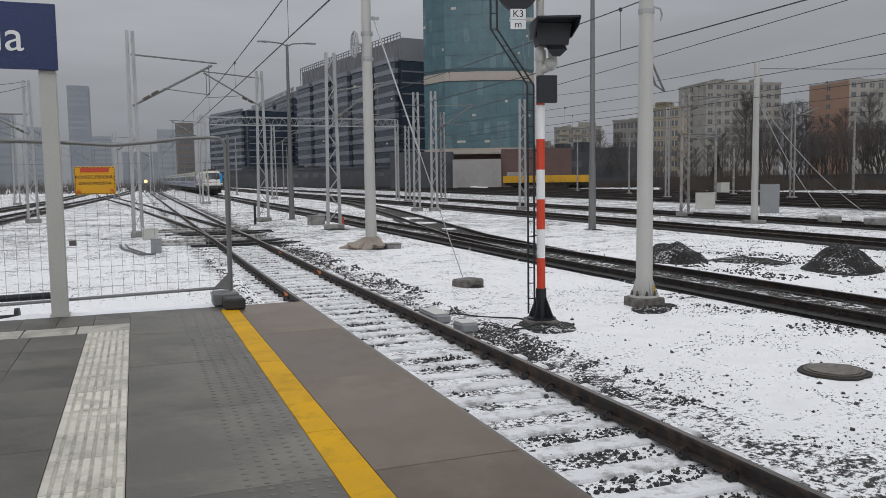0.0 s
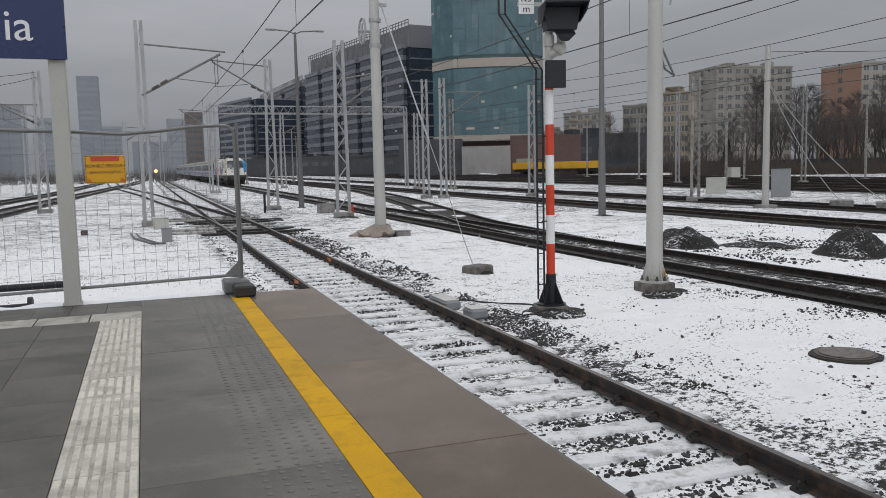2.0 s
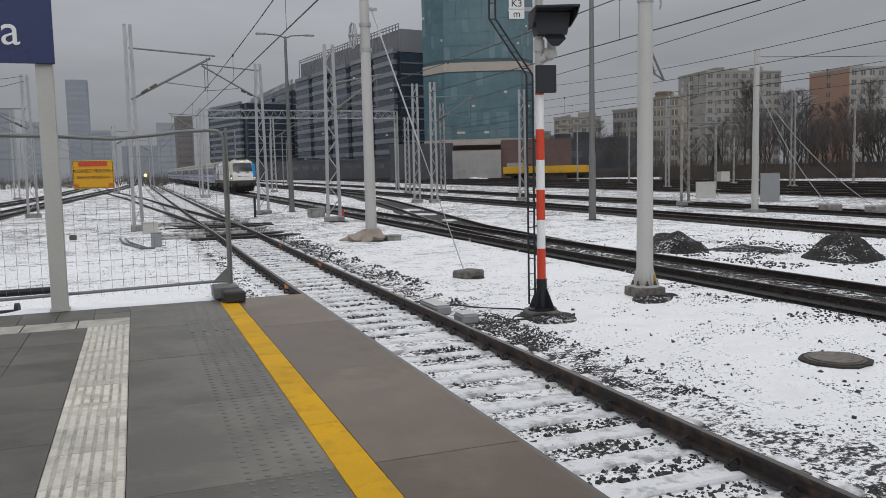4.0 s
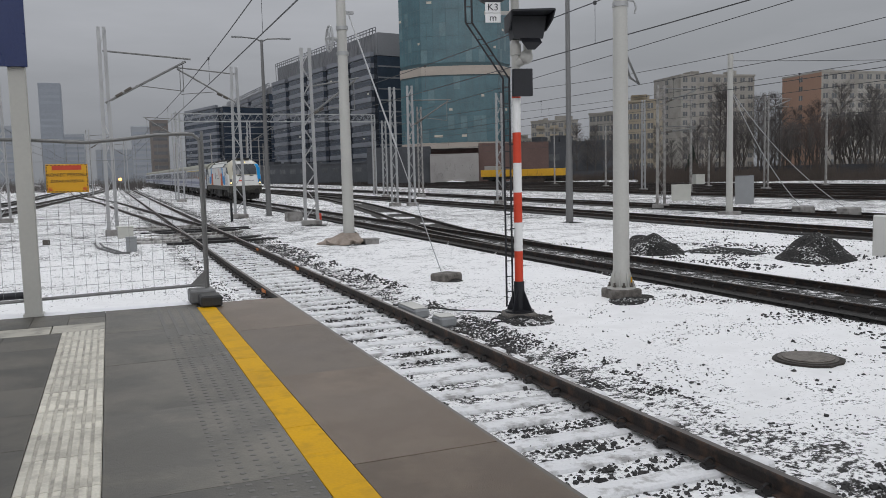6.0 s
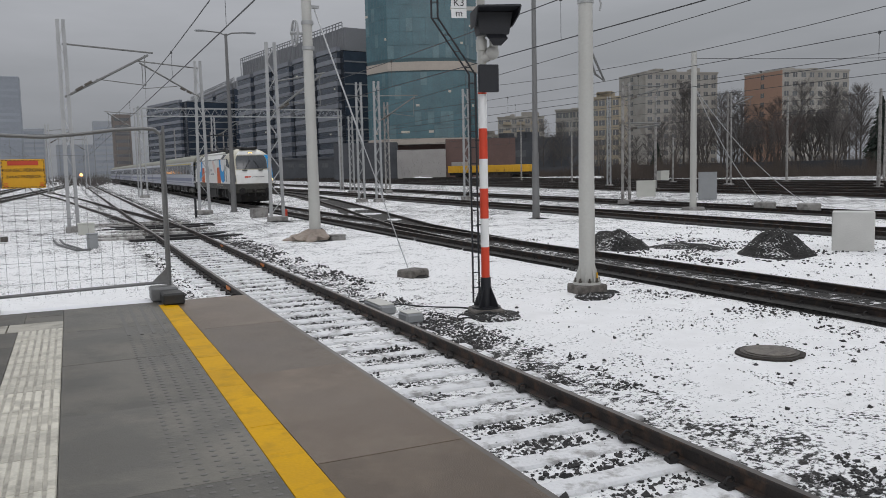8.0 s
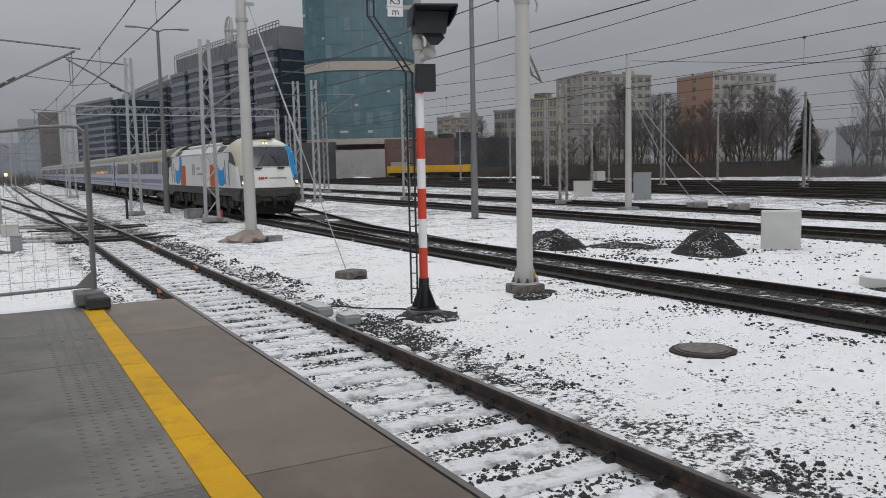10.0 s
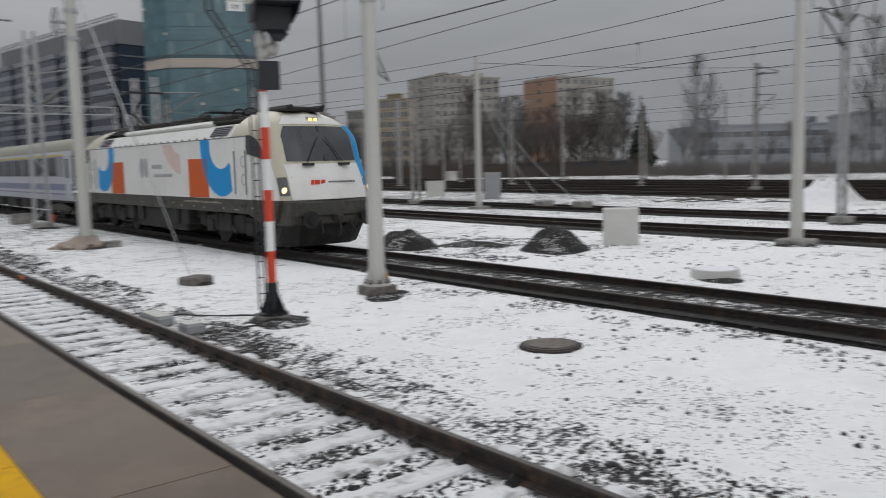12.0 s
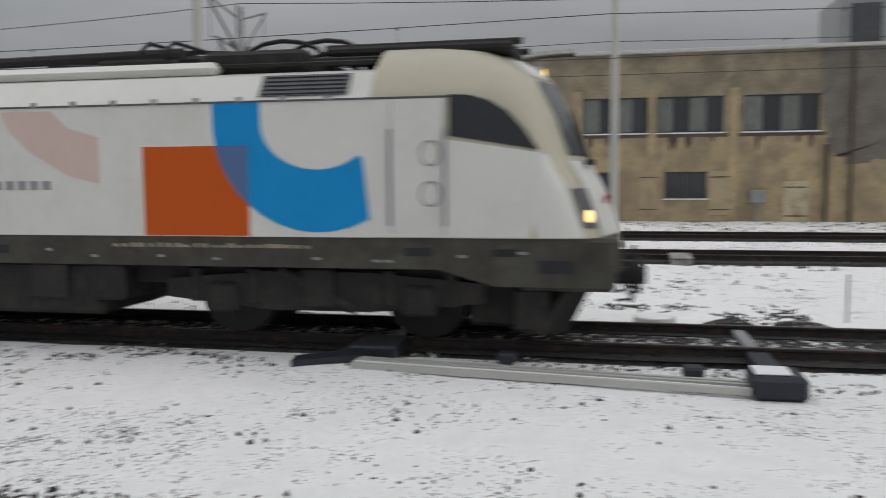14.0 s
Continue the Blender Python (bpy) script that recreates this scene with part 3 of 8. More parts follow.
def mesh_fence():
    top = empty("temporary_fence", pose(0, 10.06, PT), "temporary wire mesh fence panel across the platform end", "fence")
    bm = bmesh.new()
    pts = [(-3.6, 0, 1.99), (-1.4, 0, 1.955), (-0.75, 0, 1.935), (-0.2, 0, 1.905), (0.2, 0, 1.94), (0.55, 0, 1.985), (0.85, 0, 2.0), (0.97, 0.0, 1.99), (1.03, 0, 1.93)]
    polyline(bm, pts, 0.021, 8)
    part("top_rail", bm, GREY_STEEL, top, smooth=True)
    bm = bmesh.new()
    bar(bm, (1.035, 0, 1.93), (1.035, 0, 0.06), 0.02, n=8)
    part("post", bm, GREY_STEEL, top, smooth=True)
    bm = bmesh.new()
    bar(bm, (1.07, 0.02, 2.03), (1.055, 0.02, 0.0), 0.018, n=8)
    part("stake", bm, GREY_STEEL, top, smooth=True)
    bm = bmesh.new()
    bar(bm, (-3.6, 0, 0.10), (1.0, 0, 0.20), 0.019, n=8)
    part("bottom_rail", bm, GREY_STEEL, top, smooth=True)
    bm = bmesh.new()
    slab_poly(bm, [(1.02, -0.01, 0.17), (0.83, -0.01, 0.19), (1.02, -0.01, 0.37)], 0.006)
    part("gusset", bm, GREY_STEEL, top)
    for i in range(38):
        bm = bmesh.new()
        x = -3.55 + i * 0.121
        zt = float(np.interp(x, [p[0] for p in pts], [p[2] for p in pts]))
        bar(bm, (x, 0, 0.12), (x, 0, zt), 0.0018, n=4)
        part("upright_wire", bm, GREY_STEEL, top)
    for j in range(8):
        bm = bmesh.new()
        z = 0.28 + j * 0.235
        bar(bm, (-3.6, 0.004, z - 0.02), (1.03, 0.004, z + 0.02), 0.0018, n=4)
        part("cross_wire", bm, GREY_STEEL, top)
    return top


mesh_fence()


def fence_foot():
    top = empty("rubber_block", pose(1.02, 9.66, PT), "black rubber fence foot with a grey block behind it", "fence foot")
    bm = bmesh.new()
    box(bm, -0.11, 0.13, -0.16, 0.16, 0.0, 0.13, 0.02)
    part("block", bm, RUBBER, top)
    bm = bmesh.new()
    box(bm, -0.20, 0.10, 0.17, 0.50, 0.0, 0.16, 0.02)
    part("grey_block", bm, DARK_POLE, top)


fence_foot()


def warning_sign():
    top = empty("warning_sign", pose(-0.41, 10.02, PT), "yellow warning board with a red header hung on the fence", "sign")
    bm = bmesh.new()
    box(bm, -0.215, 0.215, -0.006, 0.006, 1.35, 1.665, 0.004)
    board = part("board", bm, SIGN_YELLOW, top)
    bm = bmesh.new()
    box(bm, -0.15, 0.15, -0.010, -0.0065, 1.60, 1.65)
    part("header", bm, SIGN_RED, board)
    bm = bmesh.new()
    for k in range(11):
        for z in (1.362, 1.655):
            box(bm, -0.205 + k * 0.039, -0.185 + k * 0.039, -0.009, -0.0065, z - 0.004, z + 0.004)
    for k in range(7):
        for x in (-0.205, 0.205):
            box(bm, x - 0.004, x + 0.004, -0.009, -0.0065, 1.38 + k * 0.04, 1.40 + k * 0.04)
    tagged(part("border", bm, BLACK, board), kind="stuff")
    for x in (-0.175, 0.175):
        bm = bmesh.new()
        for k in range(3):
            box(bm, x - 0.02, x + 0.02, -0.010, -0.0065, 1.372 + k * 0.014, 1.379 + k * 0.014)
        part("corner_mark", bm, SIGN_RED, board)
    text_mesh("lettering", "KONIEC PERONU", 0.052, BLACK, board, pose(0, -0.009, 1.545, 90, 0, 0), extrude=0.001)
    text_mesh("lettering", "ZAKAZ PRZEJŚCIA", 0.041, BLACK, board, pose(0, -0.009, 1.475, 90, 0, 0), extrude=0.001)


warning_sign()


def buffer_pipes():
    """Coupling gear lying behind the platform end."""
    top = empty("buffer_stop", pose(-1.25, 11.3, 0.0), "dark steel buffer stop with two flanged rams behind the fence", "buffer stop")
    bm = bmesh.new()
    bar(bm, (-1.6, 0, 0.97), (0.26, 0, 0.99), 0.045, n=10)
    bar(bm, (0.22, 0, 0.99), (0.27, 0, 0.99), 0.14, n=14)
    bar(bm, (-0.9, 0, 0.98), (-0.8, 0, 0.98), 0.08, n=12)
    part("ram", bm, BLACK, top, smooth=True)
    bm = bmesh.new()
    bar(bm, (-1.6, -0.4, 0.77), (-0.12, -0.4, 0.79), 0.045, n=10)
    bar(bm, (-0.16, -0.4, 0.79), (-0.11, -0.4, 0.79), 0.12, n=14)
    part("ram", bm, BLACK, top, smooth=True)
    bm = bmesh.new()
    for x in (-1.5, -0.95):
        box(bm, x - 0.12, x + 0.12, -0.5, 0.12, 0.0, 0.95, 0.01)
    part("stand", bm, BLACK, top)


buffer_pipes()


# ---- signal ----
def signal():
    X, Y = 6.14, 11.72
    top = empty("railway_signal", pose(X, Y, 0, 0, 0, -14) @ Matrix.Diagonal((1, 1, 0.972, 1)), "red and white banded signal mast with black heads and ladder", "signal")
    bm = bmesh.new()
    box(bm, -0.26, 0.26, -0.26, 0.26, -0.1, 0.10, 0.03)
    part("footing", bm, FOOTING, top)
    bm = bmesh.new()
    bar(bm, (0, 0, 0.1), (0, 0, 0.62), 0.085, n=14)
    for a in range(4):
        c, s = math.cos(a * math.pi / 2 + 0.78), math.sin(a * math.pi / 2 + 0.78)
        slab_poly(bm, [(c * 0.08, s * 0.08, 0.1), (c * 0.24, s * 0.24, 0.1), (c * 0.22, s * 0.22, 0.16), (c * 0.08, s * 0.08, 0.48)], 0.02)
    bar(bm, (0, 0, 0.1), (0, 0, 0.13), 0.24, n=14)
    part("base", bm, BLACK, top, smooth=True)
    z = 0.62
    for i, h in enumerate((0.51, 0.48, 0.50, 0.49, 0.50, 0.56, 0.05)):
        bm = bmesh.new()
        bar(bm, (0, 0, z), (0, 0, z + h), 0.07, n=16)
        part("band", bm, RED if i % 2 == 0 else WHITE, top, smooth=True)
        z += h
    bm = bmesh.new()
    bar(bm, (0, 0, z), (0, 0, 7.2), 0.065, n=16)
    part("upper_mast", bm, PALE_STEEL, top, smooth=True)
    # lower black plate, hooded head, round head, number plates
    bm = bmesh.new()
    box(bm, -0.09, 0.23, -0.19, -0.09, 3.68, 4.12, 0.01)
    part("black_plate", bm, BLACK, top)
    bm = bmesh.new()
    slab_poly(bm, [(-0.13, -0.22, 4.95), (0.46, -0.22, 4.95), (0.40, -0.22, 4.60), (-0.07, -0.22, 4.60)], -0.30)
    slab_poly(bm, [(-0.16, -0.50, 5.00), (0.52, -0.50, 5.02), (0.56, -0.20, 5.00), (0.46, 0.1, 4.97), (-0.14, 0.1, 4.97)], 0.03)
    slab_poly(bm, [(0.46, -0.22, 4.72), (0.46, 0.10, 4.72), (0.46, 0.10, 4.98), (0.53, -0.50, 5.0), (0.51, -0.42, 4.86)], 0.02)
    slab_poly(bm, [(-0.13, -0.22, 4.72), (-0.13, 0.10, 4.72), (-0.13, 0.10, 4.98), (-0.15, -0.48, 4.99), (-0.14, -0.40, 4.88)], 0.02)
    slab_poly(bm, [(0.02, -0.20, 4.605), (0.34, -0.20, 4.605), (0.24, -0.14, 4.50), (0.12, -0.14, 4.50)], 0.2)
    part("hooded_head", bm, BLACK, top)
    bm = bmesh.new()
    bar(bm, (0.19, -0.05, 4.54), (0.19, -0.05, 4.36), 0.07, n=12)
    bmesh.ops.create_uvsphere(bm, u_segments=12, v_segments=8, radius=0.115, matrix=Matrix.Translation((0.16, -0.05, 4.32)))
    bar(bm, (0, 0, 4.22), (0.16, -0.03, 4.30), 0.08, n=10)
    bar(bm, (0, 0, 4.36), (0.0, 0, 4.54), 0.09, n=12)
    part("bracket", bm, PALE_STEEL, top, smooth=True)
    bm = bmesh.new()
    bar(bm, (-0.38, -0.14, 5.45), (-0.38, -0.02, 5.45), 0.30, n=28)
    part("round_head", bm, BLACK, top, smooth=True)
    for s in (-0.10, 0.10):
        bm = bmesh.new()
        bar(bm, (-0.38 + s, -0.15, 5.45), (-0.38 + s, -0.24, 5.45), 0.055, n=12)
        part("lens_hood", bm, BLACK, top, smooth=True)
    bm = bmesh.new()
    box(bm, -0.62, 0.62, -0.12, 0.0, 5.78, 6.9, 0.05)
    part("main_head", bm, BLACK, top)
    for z0, z1, words in ((5.01, 5.175, "K3"), (4.855, 5.0, "m")):
        bm = bmesh.new()
        box(bm, -0.51, -0.265, -0.16, -0.15, z0, z1, 0.004)
        plate = part("number_plate", bm, WHITE, top)
        text_mesh("lettering", words, 0.155, BLACK, plate, pose(-0.3875, -0.163, (z0 + z1) / 2, 90, 0, 0), extrude=0.001)
    bm = bmesh.new()
    box(bm, -0.50, -0.05, -0.06, -0.02, 5.0, 5.06)
    part("plate_arm", bm, PALE_STEEL, top)
    # ladder, which leans out round the heads
    path = [(-0.165, 0.2), (-0.165, 3.98), (-0.75, 4.88), (-0.75, 7.0)]
    for dx in (-0.05, 0.05):
        part("ladder_rail", polyline(bmesh.new(), [(x + dx, -0.02, z) for x, z in path], 0.016, 6), BLACK, top)
    for i in range(24):
        z = 0.45 + i * 0.26
        x = float(np.interp(z, [p[1] for p in path], [p[0] for p in path]))
        bm = bmesh.new()
        bar(bm, (x - 0.05, -0.02, z), (x + 0.05, -0.02, z), 0.009, n=5)
        part("ladder_rung", bm, BLACK, top)
    for z in (1.5, 2.9):
        bm = bmesh.new()
        box(bm, -0.14, 0.0, -0.025, -0.01, z, z + 0.02)
        part("ladder_stay", bm, BLACK, top)


signal()


def loose_cable():
    bm = bmesh.new()
    pts = []
    for i in range(30):
        k = i / 29
        pts.append((6.1 - 1.5 * k + 0.1 * math.sin(k * 9), 11.5 + 2.6 * k + 0.35 * math.sin(k * 5), 0.03 + 0.02 * math.sin(k * 14)))
    polyline(bm, pts, 0.016, 5)
    pts = [(6.0 + 0.35 * math.cos(a) - 0.25, 11.25 + 0.2 * math.sin(a), 0.03 + 0.06 * abs(math.sin(a * 2))) for a in np.linspace(0, 5.5, 18)]
    polyline(bm, pts, 0.014, 5)
    tagged(finish(bm, "loose_cable", RUBBER), "black cable lying loosely on the snow by the signal", "cable")


loose_cable()


def rail_magnet(x, y, s):
    top = empty("track_magnet", pose(x, y, 0.0, 0, 0, 0), "grey train-control magnet box beside the rail", "track magnet", "track magnets")
    bm = bmesh.new()
    box(bm, -0.14, 0.14, -0.35 * s, 0.35 * s, 0.02, 0.17, 0.03)
    part("housing", bm, CABINET_GREY, top)
    bm = bmesh.new()
    box(bm, -0.13, 0.13, -0.30 * s, 0.30 * s, 0.17, 0.185, 0.006)
    part("lid", bm, PALE_STEEL, top)


rail_magnet(4.66, 12.75, 1.2)
rail_magnet(4.75, 11.6, 0.55)


# ---- poles ----
def tube_pole():
    top = empty("catenary_pole", pose(8.67, 12.5, 0), "pale grey tapered steel pole bolted to a concrete footing", "pole")
    bm = bmesh.new()
    box(bm, -0.27, 0.27, -0.27, 0.27, -0.15, 0.20, 0.02)
    part("footing", bm, FOOTING, top)
    bm = bmesh.new()
    bar(bm, (0, 0, 0.22), (0, 0, 9.6), 0.152, 0.105, n=24)
    part("shaft", bm, PALE_STEEL, top, smooth=True)
    bm = bmesh.new()
    bar(bm, (0, 0, 0.20), (0, 0, 0.24), 0.26, n=20)
    part("base_flange", bm, PALE_STEEL, top)
    for i in range(8):
        a = i * math.pi / 4
        c, s = math.cos(a), math.sin(a)
        part("stiffener", slab_poly(bmesh.new(), [(c * 0.14, s * 0.14, 0.24), (c * 0.24, s * 0.24, 0.24), (c * 0.14, s * 0.14, 0.58)], 0.012), PALE_STEEL, top)
    for i in range(8):
        a = i * math.pi / 4 + 0.39
        bm = bmesh.new()
        bar(bm, (0.22 * math.cos(a), 0.22 * math.sin(a), 0.12), (0.22 * math.cos(a), 0.22 * math.sin(a), 0.32), 0.018, n=6)
        bar(bm, (0.22 * math.cos(a), 0.22 * math.sin(a), 0.24), (0.22 * math.cos(a), 0.22 * math.sin(a), 0.27), 0.032, n=6)
        part("anchor_bolt", bm, IRON, top)
    bm = bmesh.new()
    box(bm, 0.09, 0.105, -0.19, -0.165, 0.0, 0.42)
    part("earth_strap", bm, YELLOW, top)
    bm = bmesh.new()
    bar(bm, (0, 0, 5.28), (0, 0, 5.36), 0.145, n=20)
    polyline(bm, [(0.14, 0, 5.42), (0.30, 0, 5.40), (0.34, 0, 5.30), (0.31, 0, 5.18)], 0.02, 6)
    part("collar", bm, GALV, top)
    bm = bmesh.new()
    polyline(bm, [(0.10, 0, 4.30), (0.28, 0.1, 4.05), (0.55, 0.2, 3.95), (0.12, 0, 4.45)], 0.022, 6)
    part("stay_arm", bm, DARK_POLE, top)


tube_pole()


def wrapped_pole():
    X, Y = 7.72, 27.5
    z0 = rise(Y)
    top = empty("anchor_pole", pose(X, Y, z0), "pale steel anchor pole with a tarpaulin bundled round its foot", "pole")
    bm = bmesh.new()
    bar(bm, (0, 0, 0.1), (-0.02, 0, 11.0), 0.20, 0.15, n=20)
    part("shaft", bm, PALE_STEEL, top, smooth=True)
    for z in (6.5, 7.35):
        bm = bmesh.new()
        bar(bm, (0, 0, z), (0, 0, z + 0.12), 0.21, n=18)
        part("band", bm, GALV, top, smooth=True)
    bm = bmesh.new()
    n = 34
    rings = []
    for j, (z, r) in enumerate(((0.0, 0.66), (0.10, 0.60), (0.20, 0.46), (0.28, 0.32), (0.38, 0.23))):
        ring = []
        for i in range(n):
            a = i * 2 * math.pi / n
            rr = r * (1 + (0.60 - 0.12 * j) * noise.noise(Vector((math.cos(a) * 2.6, math.sin(a) * 2.6, j * 1.1)))) + 0.05 * math.sin(a * 7 + j) * (4 - j) / 4
            ring.append(bm.verts.new((rr * math.cos(a) * 1.2 - 0.26 * (1 - j / 4), rr * math.sin(a), max(0.0, z + (0.15 if 0 < j < 4 else 0.03) * noise.noise(Vector((math.cos(a) * 3, math.sin(a) * 3, j * 1.7)))) + 0.02)))
        rings.append(ring)
    for r0, r1 in zip(rings, rings[1:]):
        for i in range(n):
            bm.faces.new((r0[i], r0[(i + 1) % n], r1[(i + 1) % n], r1[i]))
    part("tarpaulin", bm, TARP, top, "crumpled beige tarpaulin", True)
    bm = bmesh.new()
    polyline(bm, [(-0.45, 0.42 * math.cos(q), 7.05 + 0.42 * math.sin(q)) for q in np.linspace(0, 2 * math.pi, 25)], 0.04, 6)
    for k in range(3):
        q = k * math.pi / 3
        bar(bm, (-0.45, 0.42 * math.cos(q), 7.05 + 0.42 * math.sin(q)), (-0.45, -0.42 * math.cos(q), 7.05 - 0.42 * math.sin(q)), 0.02, n=5)
    bar(bm, (-0.6, 0, 7.05), (0.0, 0, 7.05), 0.06, n=8)
    part("tension_wheel", bm, GALV, top)
    bm = bmesh.new()
    box(bm, -0.02, 0.42, -0.05, 0.05, 7.9, 8.0)
    part("top_bracket", bm, GALV, top)
    return top


wrapped_pole()


def guy_wire():
    top = empty("guy_wire", Matrix(), "pale steel guy strut running down to a concrete block", "guy wire")
    a, b = Vector((7.95, 27.4, 7.9)), Vector((6.86, 16.85, 0.16))
    bm = bmesh.new()
    bar(bm, a, a.lerp(b, 0.62), 0.024, n=6)
    part("strut", bm, GALV, top)
    bm = bmesh.new()
    bar(bm, a.lerp(b, 0.62), b, 0.012, n=5)
    part("wire", bm, GALV, top)
    bm = bmesh.new()
    box(bm, -0.30, 0.30, -0.24, 0.24, -0.1, 0.15, 0.04)
    ob = tagged(finish(bm, "guy_block", FOOTING), "rough concrete anchor block for the guy wire", "concrete block", "anchor blocks")
    ob.matrix_basis = pose(6.93, 16.75, 0.02, 0, 0, 24)


guy_wire()


def lattice_mast(x, y, h, w=0.26, w_top=None, label="", arms=(), mat=None, turn=0.0):
    """Two channel legs, laced together, on a concrete block. arms: (height, reach along x, rise, strut drop)."""
    mat = mat or GALV
    w_top = w_top or w * 0.5
    z0 = rise(y)
    top = empty("lattice_mast", pose(x, y, z0, 0, 0, turn), label or "galvanised lattice catenary mast on a concrete block", "mast", "lattice masts")
    bm = bmesh.new()
    box(bm, -w - 0.15, w + 0.15, -0.3, 0.3, -0.1, 0.25, 0.03)
    part("footing", bm, CONCRETE, top)
    for s in (-1, 1):
        bm = bmesh.new()
        beam(bm, (s * w, 0, 0.2), (s * w_top, 0, h), 0.085, 0.15)
        part("leg", bm, mat, top)
    n = max(4, int(h / 0.75))
    for dy in (-0.07, 0.07):
        pts = []
        for i in range(n + 1):
            z = 0.35 + (h - 0.5) * i / n
            pts.append(((1 if i % 2 else -1) * (w + (w_top - w) * z / h), dy, z))
        part("lacing", polyline(bmesh.new(), pts, 0.02, 4), mat, top)
    for za, reach, up, drop in arms:
        bm = bmesh.new()
        bar(bm, (0, 0, za), (reach, 0, za + up), 0.04, n=6)
        bar(bm, (0, 0, za - drop), (reach * 0.94, 0, za + up - 0.1), 0.05, n=6)
        bar(bm, (reach * 0.35, 0, za - drop * 0.65), (reach * 0.9, 0, za - drop * 0.75), 0.022, n=5)
        bar(bm, (reach * 0.9, 0, za - drop * 0.75), (reach * 0.9, 0, za + up - 0.1), 0.02, n=5)
        part("cantilever_arm", bm, GREY_STEEL, top)
        for q in (0.12, 0.22):
            bm = bmesh.new()
            bar(bm, (reach * q, 0, za - drop * (1 - q)), (reach * (q + 0.08), 0, za - drop * (1 - q) + drop * 0.08), 0.07, n=8)
            part("insulator", bm, IRON, top)
    return top


lattice_mast(0.10, 38.0, 8.9, 0.17, 0.11, "slender galvanised lattice mast with a long cantilever arm", ((7.9, 3.6, -0.25, 2.2),))
lattice_mast(7.05, 48.3, 8.7, 0.28, 0.14, arms=((8.3, -3.3, 0.3, 1.6),))
lattice_mast(9.03, 38.75, 8.45, 0.30, 0.19, "pale lattice mast with a raised feeder bracket on top", ((6.6, 2.6, 0.5, 1.4),))
lattice_mast(19.35, 56.3, 8.6, 0.22, 0.17)
lattice_mast(20.45, 55.6, 8.65, 0.22, 0.17, arms=((7.6, 3.2, 0.1, 1.9),))
lattice_mast(-5.75, 54.5, 8.5, 0.27, 0.15, "lattice mast with cables draped from its head", ((6.5, -2.1, 0.0, 1.2),))
lattice_mast(6.74, 85.3, 9.0, 0.3, 0.16, arms=((8.2, -3.2, 0.2, 1.8),))
lattice_mast(-11.9, 98.9, 9.5, 0.25, 0.15)
lattice_mast(26.45, 53.3, 8.0, 0.24, 0.2)
lattice_mast(30.24, 39.6, 7.2, 0.26, 0.22, "weathered double-leg mast with a short cross arm", ((7.0, 2.6, 0.0, 0.9), (4.8, 2.6, 0.0, 0.4)), CONCRETE)
lattice_mast(25.67, 77.5, 7.6, 0.22, 0.18)
lattice_mast(28.52, 75.0, 8.8, 0.22, 0.18, mat=CONCRETE)
lattice_mast(16.0, 100.0, 9.0, 0.26, 0.16, arms=((8.2, 3.2, 0.2, 1.8),))
lattice_mast(3.0, 150.0, 9.0, 0.3, 0.18, arms=((8.2, -3.2, 0.2, 1.8),))
lattice_mast(-2.2, 118.0, 9.0, 0.3, 0.18, arms=((8.2, 3.2, 0.2, 1.8),))
lattice_mast(28.98, 13.4, 8.6, 0.24, 0.20, "pale lattice mast with insulated cantilever arms beside the yard track", ((8.1, -2.6, 0.4, 1.3), (8.1, 2.4, 0.7, 1.3), (6.9, -1.9, 0.3, 0.9)))
lattice_mast(54.7, 31.4, 9.0, 0.25, 0.2, mat=CONCRETE, arms=((8.8, 3.0, -0.2, 0.6), (6.8, 2.6, 0.1, 1.3)))
lattice_mast(61.0, 24.0, 10.5, 0.3, 0.25, mat=CONCRETE, arms=((9.0, -3.0, 0.0, 0.9),))
lattice_mast(58.0, 60.0, 9.0, 0.25, 0.2, mat=CONCRETE, arms=((8.6, 3.0, 0, 1.0),))
lattice_mast(50.6, 69.1, 9.2, 0.2, 0.16)


def plain_pole(x, y, h, r0, r1, mat, label, group="yard poles", arms=0.0):
    top = empty("yard_pole", pose(x, y, rise(y)), label, "pole", group)
    bm = bmesh.new()
    box(bm, -r0 * 2.4, r0 * 2.4, -r0 * 2.4, r0 * 2.4, -0.1, 0.16, 0.03)
    part("footing", bm, CONCRETE, top)
    bm = bmesh.new()
    bar(bm, (0, 0, 0.1), (0, 0, h), r0, r1, n=14)
    part("shaft", bm, mat, top, smooth=True)
    if arms:
        bm = bmesh.new()
        bar(bm, (0, 0, h - 0.6), (arms, 0, h - 0.3), 0.04, n=6)
        bar(bm, (0, 0, h - 1.8), (arms * 0.9, 0, h - 0.35), 0.035, n=6)
        part("cantilever_arm", bm, mat, top)
    return top


